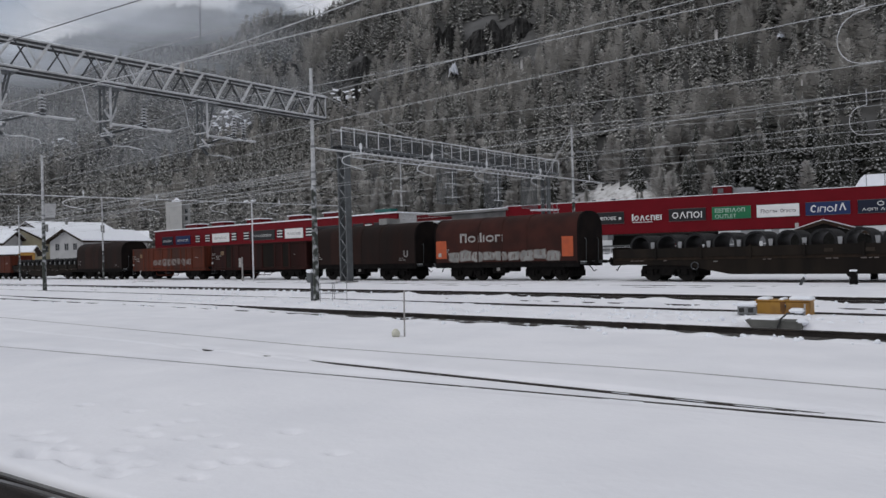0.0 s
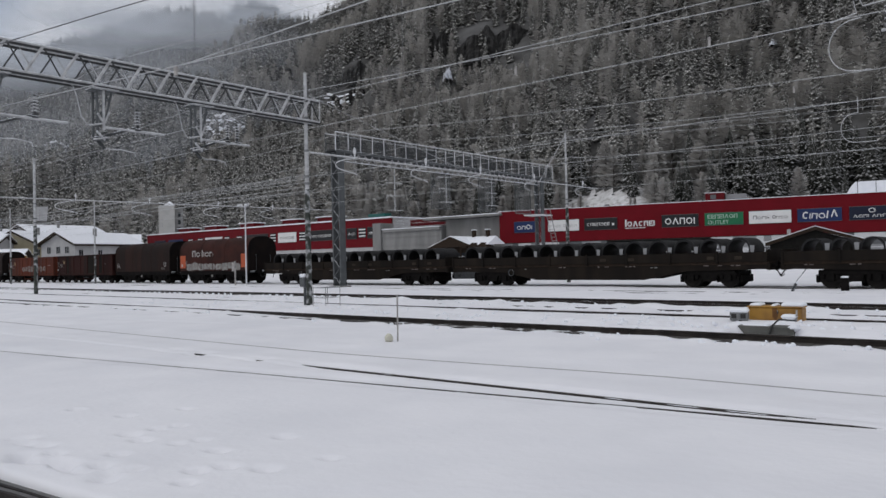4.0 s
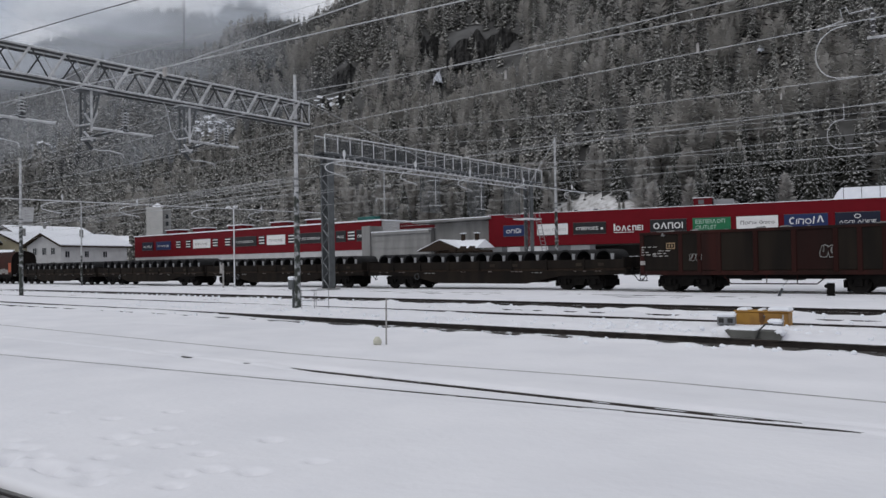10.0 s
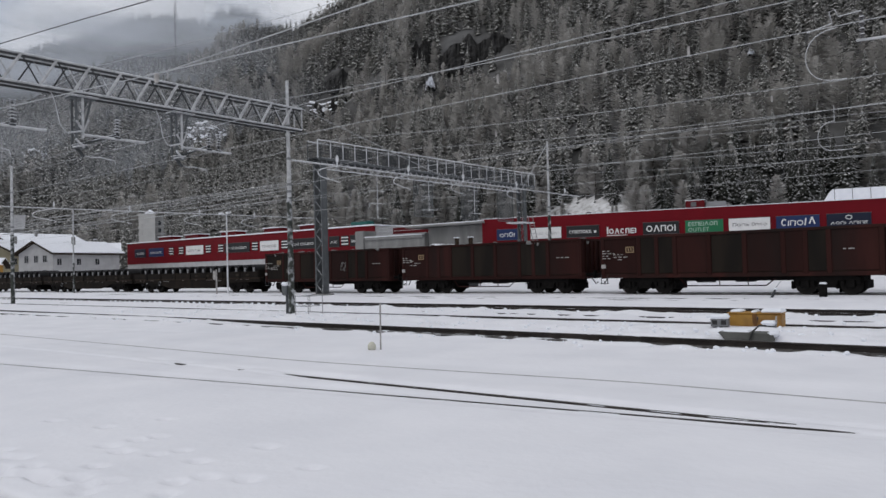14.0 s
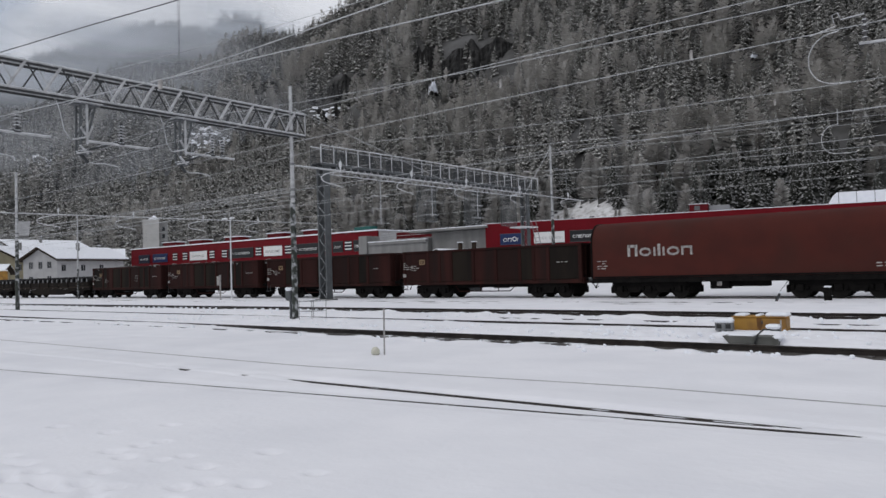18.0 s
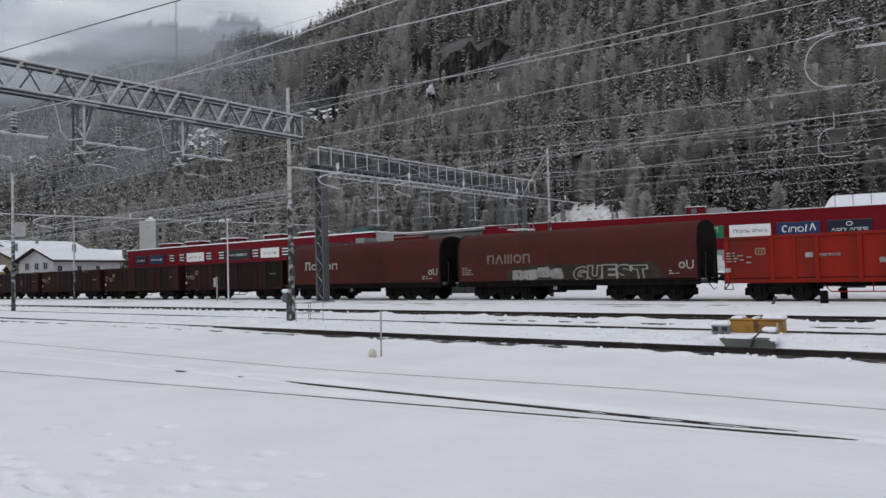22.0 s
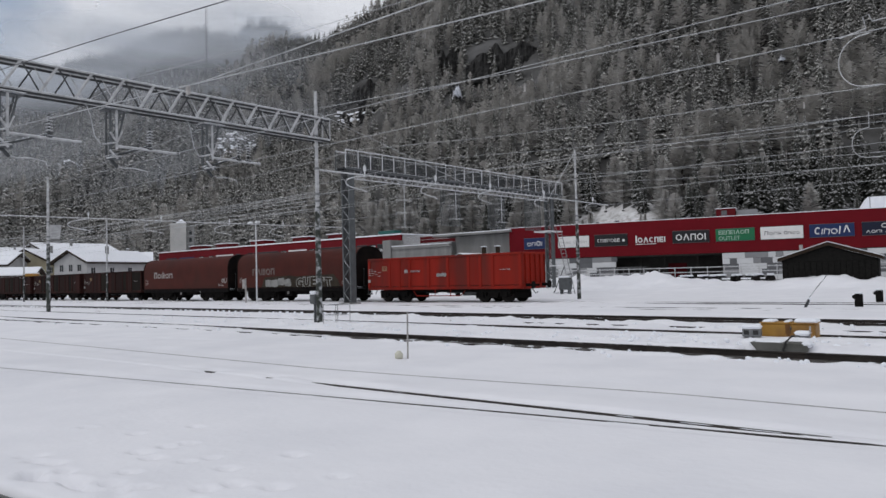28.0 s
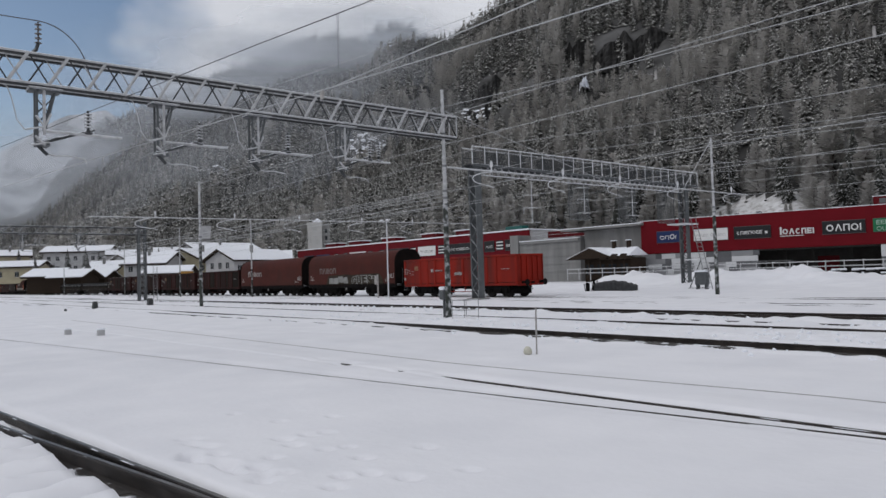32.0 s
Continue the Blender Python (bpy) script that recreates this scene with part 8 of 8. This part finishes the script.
for k, (x, y, s) in enumerate(((-25.9, 6.48, 0.22), (-27.75, 5.88, 0.2))):
    mk = thing("marker_block", "small pale concrete marker block in the snow", "block", "marker blocks", pose(x, y, -0.03))
    part("block", Geo().box((0, 0, s / 2), (s, s, s * 1.4), 0.03), PLASTER_WHITE, mk)
    part("snow_cap", Geo().box((0, 0, s * 1.25), (s * 1.08, s * 1.08, 0.07), 0.03), SNOW_CAP, mk)
for k, (x, y, s) in enumerate(((-59.0, 14.36, 0.52), (-59.3, 18.5, 0.58), (-54.5, 11.4, 0.22))):
    mk = thing("ground_signal", "small dark ground signal standing in the snow", "signal", "ground signals", pose(x, y, -0.05))
    part("housing", Geo().prism([(-0.5 * s, 0), (0.6 * s, 0), (0.55 * s, 0.8 * s), (0.1 * s, 1.1 * s), (-0.4 * s, 0.5 * s)], 1, -0.3 * s, 0.3 * s), TRUSS_DARK, mk)

# ---- motion of the train, metres along the track by time ----
RUN = [(0, 162.81), (2, 147.86), (4, 133.08), (6, 118.25), (8, 103.32), (10, 88.18), (12, 73.08), (14, 58.3), (16, 43.89), (18, 30.01), (19, 23.31),
       (20, 16.9), (21, 10.88), (22, 5.24), (23, 0.0), (24, -4.83), (25, -9.3), (26, -13.45), (27, -17.3), (28, -20.85), (29, -24.0), (30, -26.85), (31, -29.4), (32, -31.7)]


def run(t):
    """Where the train is at t, gliding through RUN."""
    ts, ss = [q[0] for q in RUN], [q[1] for q in RUN]
    k = min(max(sum(1 for q in ts if q <= t) - 1, 0), len(ts) - 2)

    def pace(i):
        a, b = max(i - 1, 0), min(i + 1, len(ts) - 1)
        return (ss[b] - ss[a]) / (ts[b] - ts[a])

    h = ts[k + 1] - ts[k]
    u = (t - ts[k]) / h
    return ((2 * u ** 3 - 3 * u ** 2 + 1) * ss[k] + (u ** 3 - 2 * u ** 2 + u) * h * pace(k)
            + (3 * u ** 2 - 2 * u ** 3) * ss[k + 1] + (u ** 3 - u ** 2) * h * pace(k + 1))


def motions():
    for w, x in CARS:
        walk(w, [(t, pose(x + s, TRAIN_Y, 0)) for t, s in RUN])
    turns = [(k / 15, math.degrees(run(k / 15) / AXLE_R)) for k in range(481)]
    for ws in WHEELS:
        p = ws.location.copy()
        walk(ws, [(t, pose(p.x, p.y, p.z, 0, a, 0)) for t, a in turns])


motions()
